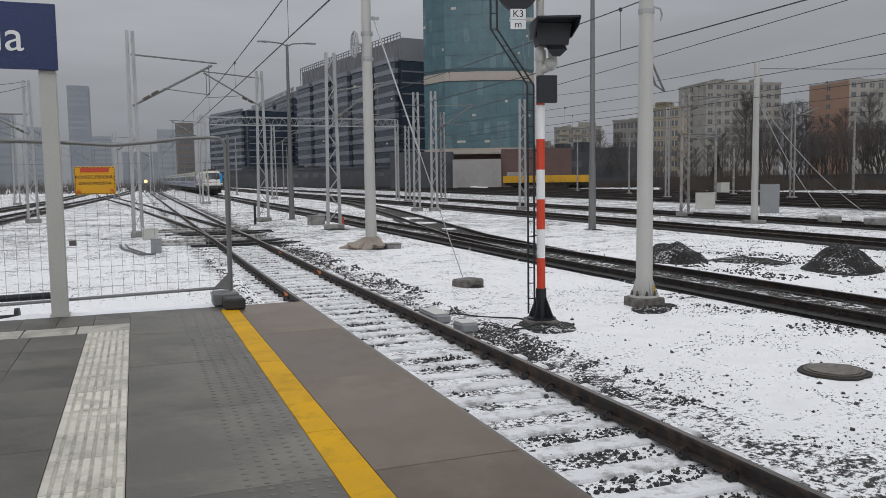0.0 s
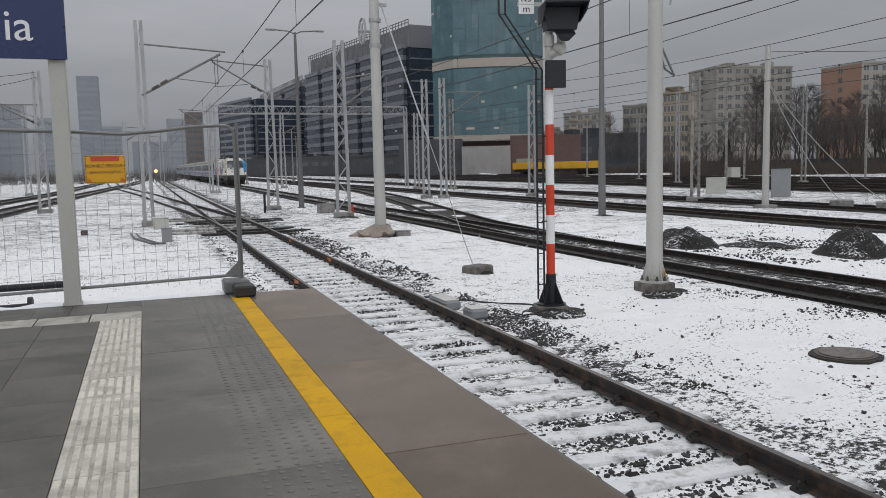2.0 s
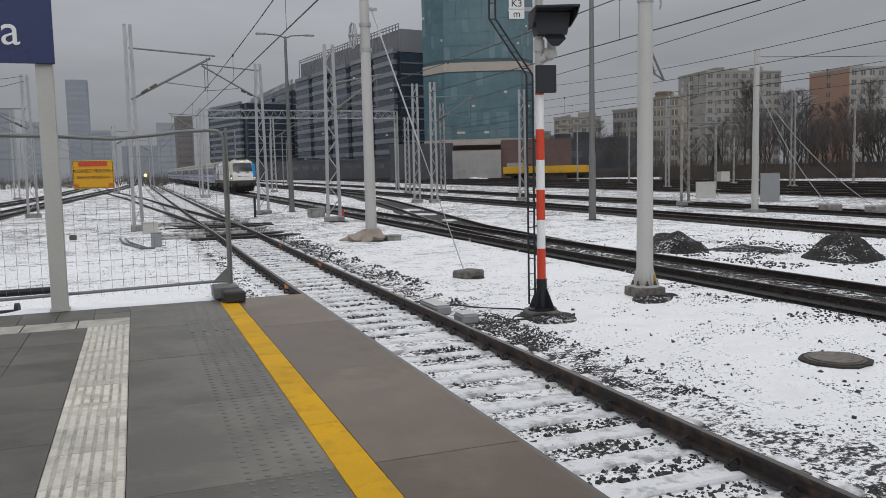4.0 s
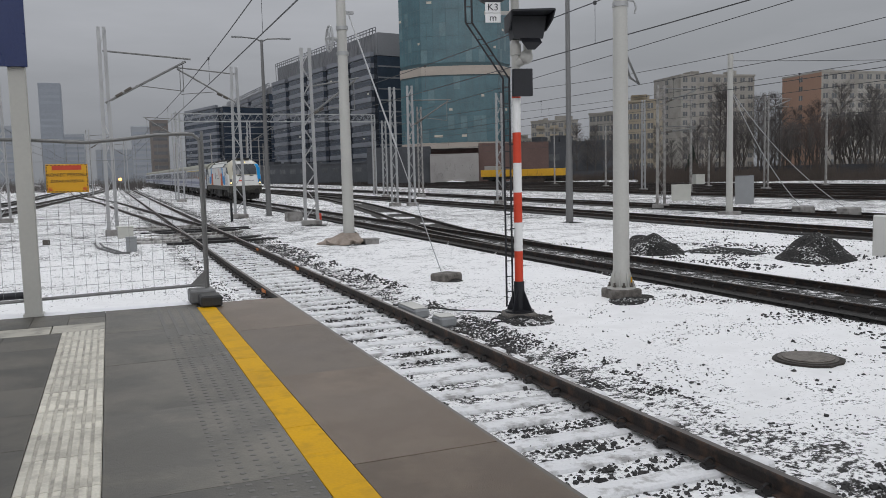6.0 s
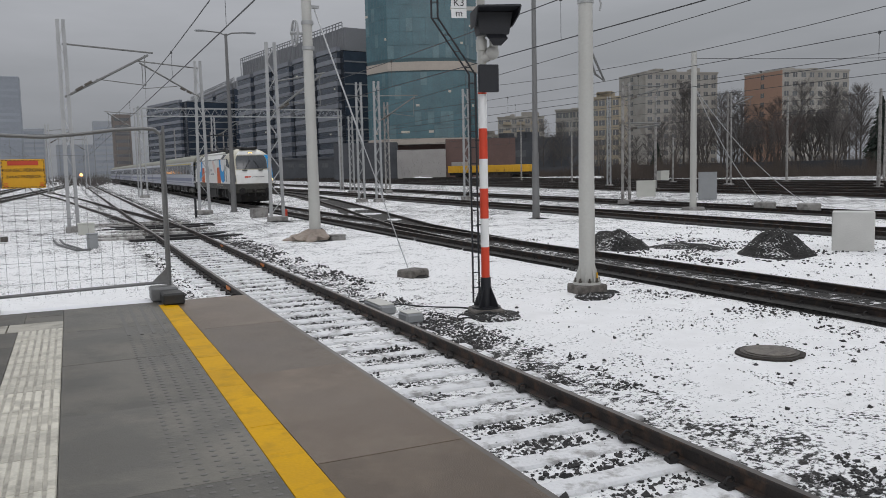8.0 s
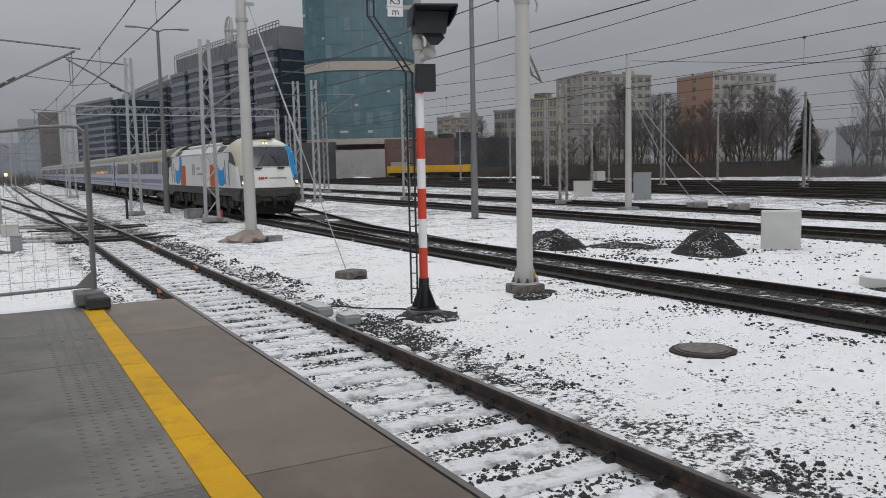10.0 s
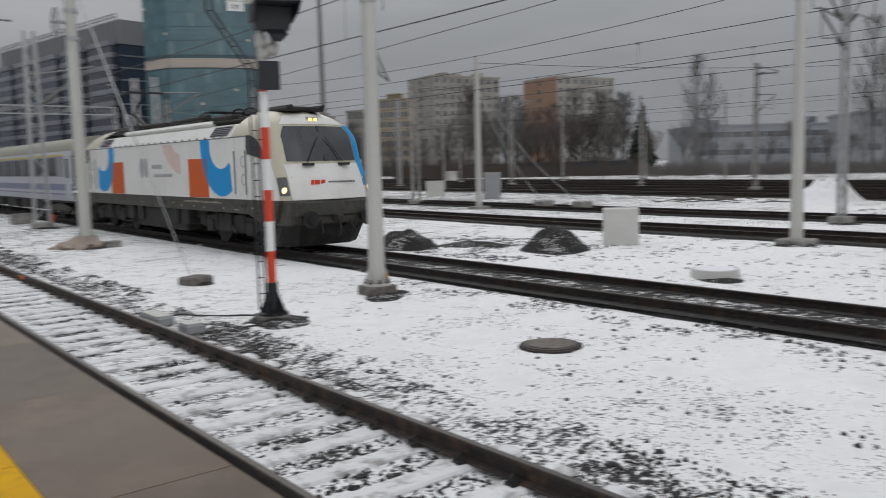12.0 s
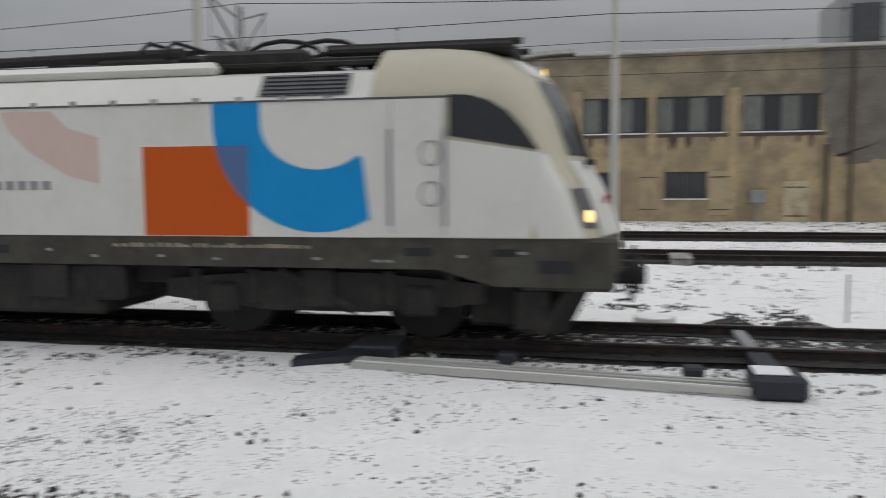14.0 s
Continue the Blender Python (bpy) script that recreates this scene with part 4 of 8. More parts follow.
plain_pole(28.64, 32.05, 7.9, 0.17, 0.13, PALE_STEEL, "pale steel pole braced by two guy wires")
plain_pole(21.41, 11.1, 9.6, 0.17, 0.12, PALE_STEEL, "pale steel pole on a dark footing between tracks", arms=-2.6)
plain_pole(26.9, -0.2, 9.2, 0.15, 0.11, PALE_STEEL, "slim pale pole standing between two tracks")
for x, y, h in ((65.4, 76.7, 5.4), (60, 90, 8), (47.5, 58.0, 8.4), (70, 64, 9.0), (66, 50, 8.5), (76, 47, 9.0), (58, 44, 7.8), (80, 60, 8.6), (64, 110, 9), (40, 120, 9), (33, 104, 8.6), (12, 160, 9), (15, 130, 9), (24, 140, 9), (30, 170, 9), (18.5, 118, 8), (84, 30, 9), (92, 22, 9), (90, 52, 8.5)):
    plain_pole(x, y, h, 0.13, 0.09, CONCRETE, "weathered grey pole in the yard", "distant yard poles")


def guys(x, y, z, feet):
    for fx, fy in feet:
        top = empty("guy_stay", Matrix(), "pale guy wire stretched to a concrete block", "guy wire", "pole stays")
        ends = Vector((x, y, z)), Vector((fx, fy, 0.3 + rise(fy)))
        pts = [ends[0].lerp(ends[1], k / 12) - Vector((0, 0, 0.55 * 4 * k / 12 * (1 - k / 12))) for k in range(13)]
        part("wire", polyline(bmesh.new(), pts, 0.018, 5), GALV, top)
        bm = bmesh.new()
        box(bm, -0.42, 0.42, -0.35, 0.35, -0.1, 0.42, 0.05)
        ob = tagged(finish(bm, "guy_block", CONCRETE), "squat concrete anchor block on snow", "concrete block", "anchor blocks")
        ob.matrix_basis = pose(fx, fy, rise(fy))


guys(28.7, 32.0, 6.1, ((30.75, 29.4), (31.1, 27.1)))


def lamp_post(x, y, h, arms, label):
    top = empty("lamp_post", pose(x, y, rise(y)), label, "lamp post", "lamp posts")
    bm = bmesh.new()
    bar(bm, (0, 0, 0), (0, 0, 0.05), 0.26, n=14)
    bar(bm, (0, 0, 0), (0, 0, 3.0), 0.17, 0.15, n=16)
    bar(bm, (0, 0, 3.0), (0, 0, h), 0.13, 0.08, n=16)
    part("shaft", bm, DARK_POLE, top, smooth=True)
    for s in arms:
        bm = bmesh.new()
        polyline(bm, [(0, 0, h - 0.1), (s * 0.35, 0, h + 0.06), (s * 1.15, 0, h + 0.12)], 0.04, 8)
        part("arm", bm, DARK_POLE, top, smooth=True)
        bm = bmesh.new()
        box(bm, s * 1.1, s * 1.75, -0.13, 0.13, h + 0.07, h + 0.17, 0.04)
        part("lamp_head", bm, CABINET_GREY, top)


lamp_post(8.89, 49.3, 10.45, (-1, 1), "dark grey double-armed lamp post between tracks")
lamp_post(19.2, 31.7, 13.0, (-1, 1), "tall dark grey lamp post on a snowy strip")


def gantry():
    y, x0, x1, z0, z1 = 88.6, 6.6, 28.1, 8.2, 9.0
    g = rise(y)
    top = empty("catenary_gantry", pose(0, y, g), "pale lattice portal gantry spanning several tracks", "gantry")
    for x in (x0, x1):
        for dx in (-0.16, 0.16):
            bm = bmesh.new()
            beam(bm, (x + dx, 0, 0), (x + dx, 0, z1), 0.12, 0.2)
            part("leg", bm, GALV, top)
    for z in (z0, z1):
        for dy in (-0.25, 0.25):
            bm = bmesh.new()
            beam(bm, (x0, dy, z), (x1, dy, z), 0.09, 0.09)
            part("chord", bm, GALV, top)
    n = 52
    for dy in (-0.25, 0.25):
        zigzag = [(x0 + (x1 - x0) * i / n, dy, z1 if i % 2 else z0) for i in range(n + 1)]
        part("lacing", polyline(bmesh.new(), zigzag, 0.028, 4), GALV, top)


gantry()


# ---- overhead wires ----
def sagged(bm, a, b, sag, r, n=10):
    a, b = Vector(a), Vector(b)
    pts = []
    for i in range(n + 1):
        k = i / n
        p = a.lerp(b, k)
        p.z -= sag * 4 * k * (1 - k)
        pts.append(p)
    polyline(bm, pts, r, 4)
    return pts


def catenary(name, x, y0, y1, spans, label, gap=1.25, contact=5.5):
    top = empty(name, Matrix(), label, "overhead wire", "overhead lines")
    ys = np.linspace(y0, y1, spans + 1)
    part("contact_wire", polyline(bmesh.new(), [(x, q, contact + rise(q)) for q in np.linspace(y0, y1, spans * 4 + 1)], 0.016, 4), WIRE, top)
    line = []
    for a, b in zip(ys, ys[1:]):
        pts = []
        for i in range(11):
            k = i / 10
            q = a + (b - a) * k
            pts.append(Vector((x, q, contact + gap + rise(q) - gap * 0.3 * 4 * k * (1 - k))))
        line += pts if not line else pts[1:]
        for p in pts[1:-1:2]:
            d = bmesh.new()
            bar(d, (x, p.y, contact + rise(p.y)), p, 0.007, n=3)
            part("dropper", d, WIRE, top)
            d = bmesh.new()
            box(d, x - 0.03, x + 0.03, p.y - 0.03, p.y + 0.03, p.z - 0.06, p.z + 0.03)
            part("clamp", d, WIRE, top)
    part("messenger_wire", polyline(bmesh.new(), line, 0.015, 4), WIRE, top)


catenary("overhead_line", 3.6, -40, 340, 7, "overhead line above the platform track", 1.2, 5.8)
catenary("overhead_line", TRACK_X, -60, 360, 7, "overhead line above the main track", 1.4, 5.6)
catenary("overhead_line", 23.6, -60, 360, 7, "overhead line above a yard track", 1.2, 5.5)
catenary("overhead_line", 31.0, -60, 360, 7, "overhead line above a yard track", 1.2, 5.9)
catenary("overhead_line", -7.6, -40, 360, 7, "overhead line above the far side track", 1.2, 5.6)
for x in (46.0, 61.5):
    catenary("overhead_line", x, 10, 360, 6, "overhead line above distant yard tracks", 1.1, 5.7)


def feeder(a, b, sag, label):
    bm = bmesh.new()
    sagged(bm, a, b, sag, 0.017, 14)
    tagged(finish(bm, "feeder_cable", WIRE), label, "cable", "feeder cables")


feeder((21.4, 11.1, 8.2), (28.0, 160.0, 9.6), 1.2, "thin feeder cable slung along the masts")
feeder((29.0, 13.4, 8.7), (26.45, 53.3, 8.2), 0.7, "thin feeder cable slung between masts")
feeder((21.4, 11.1, 8.8), (26.5, -60, 8.2), 0.8, "thin feeder cable slung along the masts")
feeder((29.0, 13.4, 8.7), (26.9, -45, 8.6), 0.8, "thin feeder cable slung along the masts")
feeder((-5.75, 54.5, 8.6), (-16.0, 30.0, 8.3), 1.3, "black cable draped from the mast head")
feeder((-5.75, 54.5, 8.3), (-16.0, 30.0, 7.4), 1.5, "black cable draped from the mast head")
feeder((28.6, 32.0, 7.6), (80.0, 20.0, 10.5), 0.8, "thin cable crossing the yard")


# ---- things lying about the yard ----
def manhole(x, y, r, label, h=0.06, mat=None):
    top = empty("manhole", pose(x, y, ground_height(x, y)), label, "manhole", "manholes")
    if mat is None:
        bm = bmesh.new()
        rim = [r * (1.17 + 0.12 * noise.noise(Vector((3 * math.cos(q), 3 * math.sin(q), x)))) for q in np.linspace(0, 2 * math.pi, 33)[:-1]]
        slab_poly(bm, [(d * math.cos(q), d * math.sin(q), 0.012) for d, q in zip(rim, np.linspace(0, 2 * math.pi, 33))], 0.06)
        part("soil_rim", bm, STAIN_SOIL, top, "dark soil round the lid")
    bm = bmesh.new()
    bar(bm, (0, 0, -0.2), (0, 0, h), r * 1.04, r, n=32)
    part("ring", bm, mat or IRON, top, smooth=True)
    bm = bmesh.new()
    bar(bm, (0, 0, h), (0, 0, h + 0.012), r * 0.86, n=32)
    part("lid", bm, LID if mat is None else PURE_SNOW, top)


manhole(7.85, 7.38, 0.35, "nearly flush round manhole with a brown weathered iron lid", 0.024)
manhole(14.6, 9.25, 0.46, "concrete shaft ring capped with snow beside the main track", 0.16, PALE_CONCRETE)
manhole(12.9, 5.0, 0.33, "half-buried concrete shaft ring", 0.10)
manhole(13.3, -0.75, 0.32, "grey concrete shaft ring sticking out of the snow", 0.14, PALE_CONCRETE)


def concrete_block(x, y, w, d, h, mat, label, name="concrete_box", turn=0.0, lid=True):
    top = empty(name, pose(x, y, rise(y), 0, 0, turn), label, name.replace("_", " "), "")
    bm = bmesh.new()
    box(bm, -w / 2, w / 2, -d / 2, d / 2, -0.1, h, 0.02)
    part("body", bm, mat, top)
    if lid:
        bm = bmesh.new()
        box(bm, -w / 2 - 0.02, w / 2 + 0.02, -d / 2 - 0.02, d / 2 + 0.02, h, h + 0.04, 0.01)
        part("lid", bm, mat, top)
    return top


concrete_block(18.8, 14.95, 1.0, 0.8, 1.03, PALE_CONCRETE, "pale concrete equipment box standing in snow", turn=-51, lid=False)
concrete_block(37.0, 40.1, 1.1, 0.7, 1.72, CABINET_GREY, "grey metal relay cabinet beside the track", "relay_cabinet", turn=-40)
concrete_block(37.8, 47.2, 1.3, 0.7, 1.1, CABINET, "pale green-grey relay cabinet beside the track", "relay_cabinet", turn=-35)
concrete_block(70.0, 84.0, 1.4, 0.8, 1.3, CABINET, "small pale cabinet far across the yard", "relay_cabinet")
concrete_block(0.55, 36.0, 0.62, 0.5, 0.45, CABINET, "pale junction box on a dark base by the turnout", "junction_box")
concrete_block(0.62, 29.3, 0.34, 0.3, 0.46, CABINET_GREY, "small grey junction box on legs in snow", "junction_box")
concrete_block(9.05, 43.0, 0.8, 0.6, 0.45, CONCRETE, "low grey concrete box between tracks", turn=8)
concrete_block(8.35, 27.0, 0.5, 0.4, 0.16, CONCRETE, "small concrete block by the anchor pole")
concrete_block(-2.3, 34.3, 0.25, 0.2, 0.2, IRON, "small dark marker stub in snow", "marker_stub", lid=False)
concrete_block(6.1, 45.0, 0.12, 0.12, 1.1, BLACK, "thin dark marker post on a small base", "marker_post", lid=False)
for x, y, w in ((22.1, 5.6, 0.9), (22.0, 1.2, 1.0), (22.3, -1.9, 1.3), (25.0, 3.5, 0.9), (12.9, 2.3, 0.35)):
    concrete_block(x, y, w, 0.5, 0.16, CONCRETE, "low concrete cable cover half under snow", "cable_cover", random.uniform(-12, 12))
for y in (40.4, 42.0, 34.0, 32.6):
    concrete_block(1.0 + 0.02 * y, y, 1.7, 0.32, 0.07, TIMBER_SNOW, "snowed-over loose timber by the turnout", "loose_timber", random.uniform(-4, 4), False)


def trough():
    bm = bmesh.new()
    polyline(bm, [(-0.6, 33.2, 0.12), (-0.45, 31.0, 0.1), (0.1, 28.6, 0.08), (0.55, 28.4, 0.08)], 0.04, 6)
    polyline(bm, [(-0.4, 33.2, 0.12), (-0.25, 31.2, 0.1), (0.25, 28.9, 0.08)], 0.035, 6)
    tagged(finish(bm, "cable_conduit", DARK_POLE), "bent dark grey cable conduits lying on the snow", "conduit")


trough()


def heap(x, y, rx, ry, h, mat, label, seed):
    bm = bmesh.new()
    n, m = 60, 26
    pick = random.Random(int(seed * 7))
    lobes = [(0.0, 0.0, 0.62, 1.0)] + [(pick.uniform(-0.5, 0.5), pick.uniform(-0.4, 0.4), pick.uniform(0.35, 0.6), pick.uniform(0.35, 0.75)) for _ in range(4)]
    rows = []
    for j in range(m + 1):
        q = j / m
        ring = []
        for i in range(n):
            a = i * 2 * math.pi / n
            w = 1 + 0.22 * noise.noise(Vector((math.cos(a) * 1.3, math.sin(a) * 1.3, seed)))
            px, py = rx * q * w * math.cos(a), ry * q * w * math.sin(a)
            z = max(math.exp(-(((px - lx * rx) / (rx * lr)) ** 2 + ((py - ly * ry) / (ry * lr)) ** 2) * 1.6) * lh for lx, ly, lr, lh in lobes)
            z = math.tanh(1.7 * z) / math.tanh(1.7)
            z = h * z * min(1.0, (1 - q) * 3.0) * (1 + 0.35 * noise.noise(Vector((px * 2.1, py * 2.1, seed)))) + (0.10 * noise.noise(Vector((px * 5, py * 5, seed + 2))) + 0.05 * noise.noise(Vector((px * 13, py * 13, seed)))) * min(h, 0.8) * (1 - q)
            ring.append(bm.verts.new((px, py, z - (0.05 if h > 0.1 else 0.02) * q)))
        rows.append(ring)
    for r0, r1 in zip(rows, rows[1:]):
        for i in range(n):
            bm.faces.new((r0[i], r0[(i + 1) % n], r1[(i + 1) % n], r1[i]))
    ob = tagged(finish(bm, "snow_mound" if mat is PURE_SNOW else ("gravel_patch" if h < 0.1 else "gravel_mound"), mat), label, "gravel patch" if h < 0.1 else "heap", "gravel patches" if h < 0.1 else "")
    ob.matrix_basis = pose(x, y, rise(y), 0, 0, seed * 40)
    return ob


heap(16.75, 15.6, 1.6, 1.2, 0.62, COAL, "black gravel heap dusted with snow", 1.0)
heap(14.5, 19.6, 1.55, 1.1, 0.46, COAL, "lower black gravel heap with snow on one flank", 2.0)
heap(15.9, 18.0, 1.7, 1.0, 0.15, COAL, "flat spill of dark gravel between two heaps", 3.0)
for i, (x, y, r) in enumerate(((8.7, 12.3, 0.85), (6.15, 11.6, 0.8), (6.95, 16.7, 0.5), (21.4, 11.0, 0.9), (28.9, 13.3, 0.8), (14.6, 9.2, 0.95), (7.8, 27.3, 0.9), (19.2, 31.6, 0.8), (9.05, 38.6, 0.8), (7.05, 48.2, 0.7))):
    heap(x, y, r, r * 0.75, 0.07, COAL, "dark trodden gravel round a footing", 10.0 + i)
heap(42.2, 20.2, 2.6, 1.8, 1.1, PURE_SNOW, "shovelled snow heap beside the low building", 4.0)
heap(13.25, -1.9, 0.7, 0.5, 0.10, COAL, "small clump of dark gravel beside the rail", 5.0)
heap(13.4, -3.0, 0.6, 0.4, 0.09, COAL, "small clump of dark gravel beside the rail", 6.0)
heap(70.0, 165.0, 4.0, 2.0, 0.9, PURE_SNOW, "snow bank by the far wall", 8.0)


def point_machine():
    top = empty("point_machine", Matrix(), "blue-black point machine linked to the rails by long grey channels", "point machine")
    bm = bmesh.new()
    box(bm, 9.0, 9.55, -2.05, -1.5, 0.0, 0.26, 0.05)
    part("motor_box", bm, POINT_BLUE, top)
    bm = bmesh.new()
    box(bm, 9.08, 9.44, -1.9, -1.53, 0.26, 0.285, 0.01)
    part("snow_cap", bm, PURE_SNOW, top, "thin snow on the lid")
    bm = bmesh.new()
    box(bm, 9.4, 10.95, -2.0, -1.72, 0.0, 0.12, 0.02)
    part("drive_rod_box", bm, POINT_BLUE, top)
    bm = bmesh.new()
    slab_poly(bm, [(9.55, 3.75, 0.10), (9.95, 2.95, 0.12), (10.35, 2.85, 0.14), (10.45, 3.25, 0.14), (10.1, 3.35, 0.12), (9.85, 3.8, 0.10)], 0.1)
    part("crank_plate", bm, POINT_BLUE, top)
    bm = bmesh.new()
    box(bm, 10.2, 10.95, 2.6, 3.25, 0.0, 0.17, 0.03)
    part("crank_box", bm, POINT_BLUE, top)
    bm = bmesh.new()
    box(bm, 10.8, 12.6, 2.75, 2.95, 0.02, 0.10, 0.01)
    box(bm, 10.8, 12.6, -1.95, -1.78, 0.02, 0.10, 0.01)
    part("stretcher_bar", bm, CABINET_GREY, top)
    for dx, w, mat in ((0.0, 0.07, PALE_STEEL), (0.11, 0.05, PURE_SNOW), (0.20, 0.06, PALE_STEEL), (0.32, 0.06, PALE_STEEL)):
        bm = bmesh.new()
        beam(bm, (9.62 + dx, 3.0, 0.06), (9.12 + dx, -1.5, 0.07 if mat is PALE_STEEL else 0.05), w, 0.07)
        part("channel", bm, mat, top)
    for x, y in ((10.35, 1.2), (9.95, -1.0)):
        bm = bmesh.new()
        box(bm, x - 0.12, x + 0.12, y - 0.12, y + 0.12, 0.0, 0.13, 0.03)
        part("foot_bracket", bm, POINT_BLUE, top)


point_machine()


def marker_stick():
    bm = bmesh.new()
    bar(bm, (13.9, -3.7, -0.05), (13.9, -3.7, 0.75), 0.018, n=6)
    tagged(finish(bm, "marker_stick", GREY_STEEL), "thin grey marker stick in the snow", "marker stick")


marker_stick()


def debris():
    bm = bmesh.new()
    for i in range(34):
        a = random.uniform(0, 3.14)
        x, y = 38.5 + random.gauss(0, 1.5), 25.0 + random.gauss(0, 1.5)
        l = random.uniform(0.2, 0.8)
        z = rise(y) + random.uniform(0.02, 0.25)
        beam(bm, (x - l * math.cos(a), y - l * math.sin(a), z), (x + l * math.cos(a), y + l * math.sin(a), z + random.uniform(-0.05, 0.15)), 0.05, 0.05)
    tagged(finish(bm, "scrap_pile", IRON), "scattered dark scrap metal on snow", "scrap", kind="stuff")


debris()


# ---- stones showing through the snow ----
def stones(name, label, regions, mat):
    base = [Vector(v) for v in ((1, 0, 0), (-1, 0, 0), (0, 1, 0), (0, -1, 0), (0, 0, 1), (0, 0, -1))]
    tri = ((0, 2, 4), (2, 1, 4), (1, 3, 4), (3, 0, 4), (2, 0, 5), (1, 2, 5), (3, 1, 5), (0, 3, 5))
    vs, fs = [], []
    rnd = random.Random(5)
    for count, x0, x1, y0, y1, s0, s1, bias in regions:
        k = 0
        while k < count:
            x, y = rnd.uniform(x0, x1), rnd.uniform(y0, y1)
            if noise.noise(Vector((x * 0.9, y * 0.9, 11))) + noise.noise(Vector((x * 3.1, y * 3.1, 4))) * 0.6 < bias:
                continue
            k += 1
            s = rnd.uniform(s0, s1) ** 1.0
            rot = Euler((rnd.uniform(0, 6), rnd.uniform(0, 6), rnd.uniform(0, 6))).to_matrix()
            o = len(vs)
            z = ground_height(x, y) + s * 0.12
            for v in base:
                p = rot @ Vector((v.x * s * rnd.uniform(0.7, 1.3), v.y * s * rnd.uniform(0.6, 1.2), v.z * s * rnd.uniform(0.5, 0.9)))
                p.z *= 0.8
                vs.append((x + p.x, y + p.y, z + p.z))
            fs += [(a + o, b + o, c + o) for a, b, c in tri]
    me = bpy.data.meshes.new(name)
    me.from_pydata(vs, [], fs)
    me.materials.append(mat)
    tagged(new(name, me), label, "gravel", kind="stuff")


STONE = material("dark ballast stone", (0.045, 0.043, 0.042), 0.85, 0, 0.5, 60, 9, 0.3, per="island")
stones("ballast_stones", "dark ballast stones lying between rails and on the snow", [
    (3600, 1.95, 4.3, 2.2, 14.0, 0.010, 0.034, 0.05), (260, 2.0, 4.25, 2.2, 16.0, 0.03, 0.055, 0.1), (1600, 2.0, 4.25, 14.0, 32.0, 0.015, 0.04, 0.0),
    (5200, 4.48, 5.5, 2.0, 16.0, 0.006, 0.026, -0.05), (1800, 4.5, 5.8, 16.0, 34.0, 0.015, 0.05, -0.1),
    (2200, 5.2, 10.6, 0.5, 16.0, 0.006, 0.020, 0.15), (900, 9.5, 10.7, -4.0, 14.0, 0.012, 0.04, 0.0),
    (1500, 13.0, 22.0, -4.0, 24.0, 0.015, 0.05, 0.1), (900, 13.6, 18.4, 14.4, 20.6, 0.02, 0.055, 0.0), (260, 13.0, 15.0, -3.2, 0.0, 0.02, 0.055, 0.1), (700, 20.8, 25.6, -9.0, 14.0, 0.025, 0.08, 0.05), (700, 29.0, 40.8, -14.0, 16.0, 0.03, 0.09, 0.1), (150, 5.0, 11.0, -2.0, 13.0, 0.025, 0.05, 0.0), (420, 4.5, 5.6, 2.0, 14.0, 0.022, 0.045, 0.0)], STONE)


# ---- the train ----
LOCO_WHITE = material("white locomotive paint", (0.70, 0.695, 0.665), 0.38, 0, 0.04, 8, 0.7, 0.0, (0.65, 0.64, 0.60), 0.2)
LOCO_BEIGE = material("beige cab frame paint", (0.48, 0.45, 0.35), 0.4, 0, 0.05, 8, 0.7, 0.0)
LOCO_BLUE = material("bright blue livery paint", (0.004, 0.27, 0.62), 0.45, 0, 0.05)
LOCO_ORANGE = material("rust orange livery paint", (0.56, 0.098, 0.012), 0.45, 0, 0.05)
LOCO_MIX = material("blue-grey overlap paint", (0.10, 0.17, 0.33), 0.35, 0, 0.05)
LOCO_PINK = material("pale pink livery paint", (0.64, 0.50, 0.45), 0.45, 0, 0.05)
for paint in (LOCO_BLUE, LOCO_ORANGE, LOCO_MIX, LOCO_PINK):
    paint.node_tree.nodes["Principled BSDF"].inputs["Specular IOR Level"].default_value = 0.22
LOCO_GREY = material("grimy grey-green underframe", (0.062, 0.060, 0.048), 0.6, 0, 0.3, 10, 1.5, 0.05, (0.040, 0.036, 0.029), 0.4)
GRIME = material("black running-gear grime", (0.016, 0.0152, 0.0148), 0.75, 0.0, 0.35, 14, 2, 0.2, (0.032, 0.028, 0.023), 0.25)
WHEEL = material("dirty wheel steel", (0.022, 0.020, 0.019), 0.6, 0.3, 0.4)
SHIELD = glass("dark windscreen", (0.018, 0.022, 0.026), 0.05)
LAMP = glow("lit headlamp", (1.0, 0.74, 0.32), 1.8)
LAMP_TOP = glow("lit amber lamp", (1.0, 0.66, 0.2), 1.6)
MARK_GREY = material("grey livery marking", (0.30, 0.30, 0.31), 0.4, 0, 0.1)
MARK_TAN = material("tan sill marking", (0.30, 0.26, 0.20), 0.5, 0, 0.25)
MARK_DARK = material("dark livery marking", (0.09, 0.09, 0.10), 0.4, 0, 0.1)
INSUL = material("brown insulator", (0.10, 0.05, 0.035), 0.35, 0, 0.15)
W = 1.49


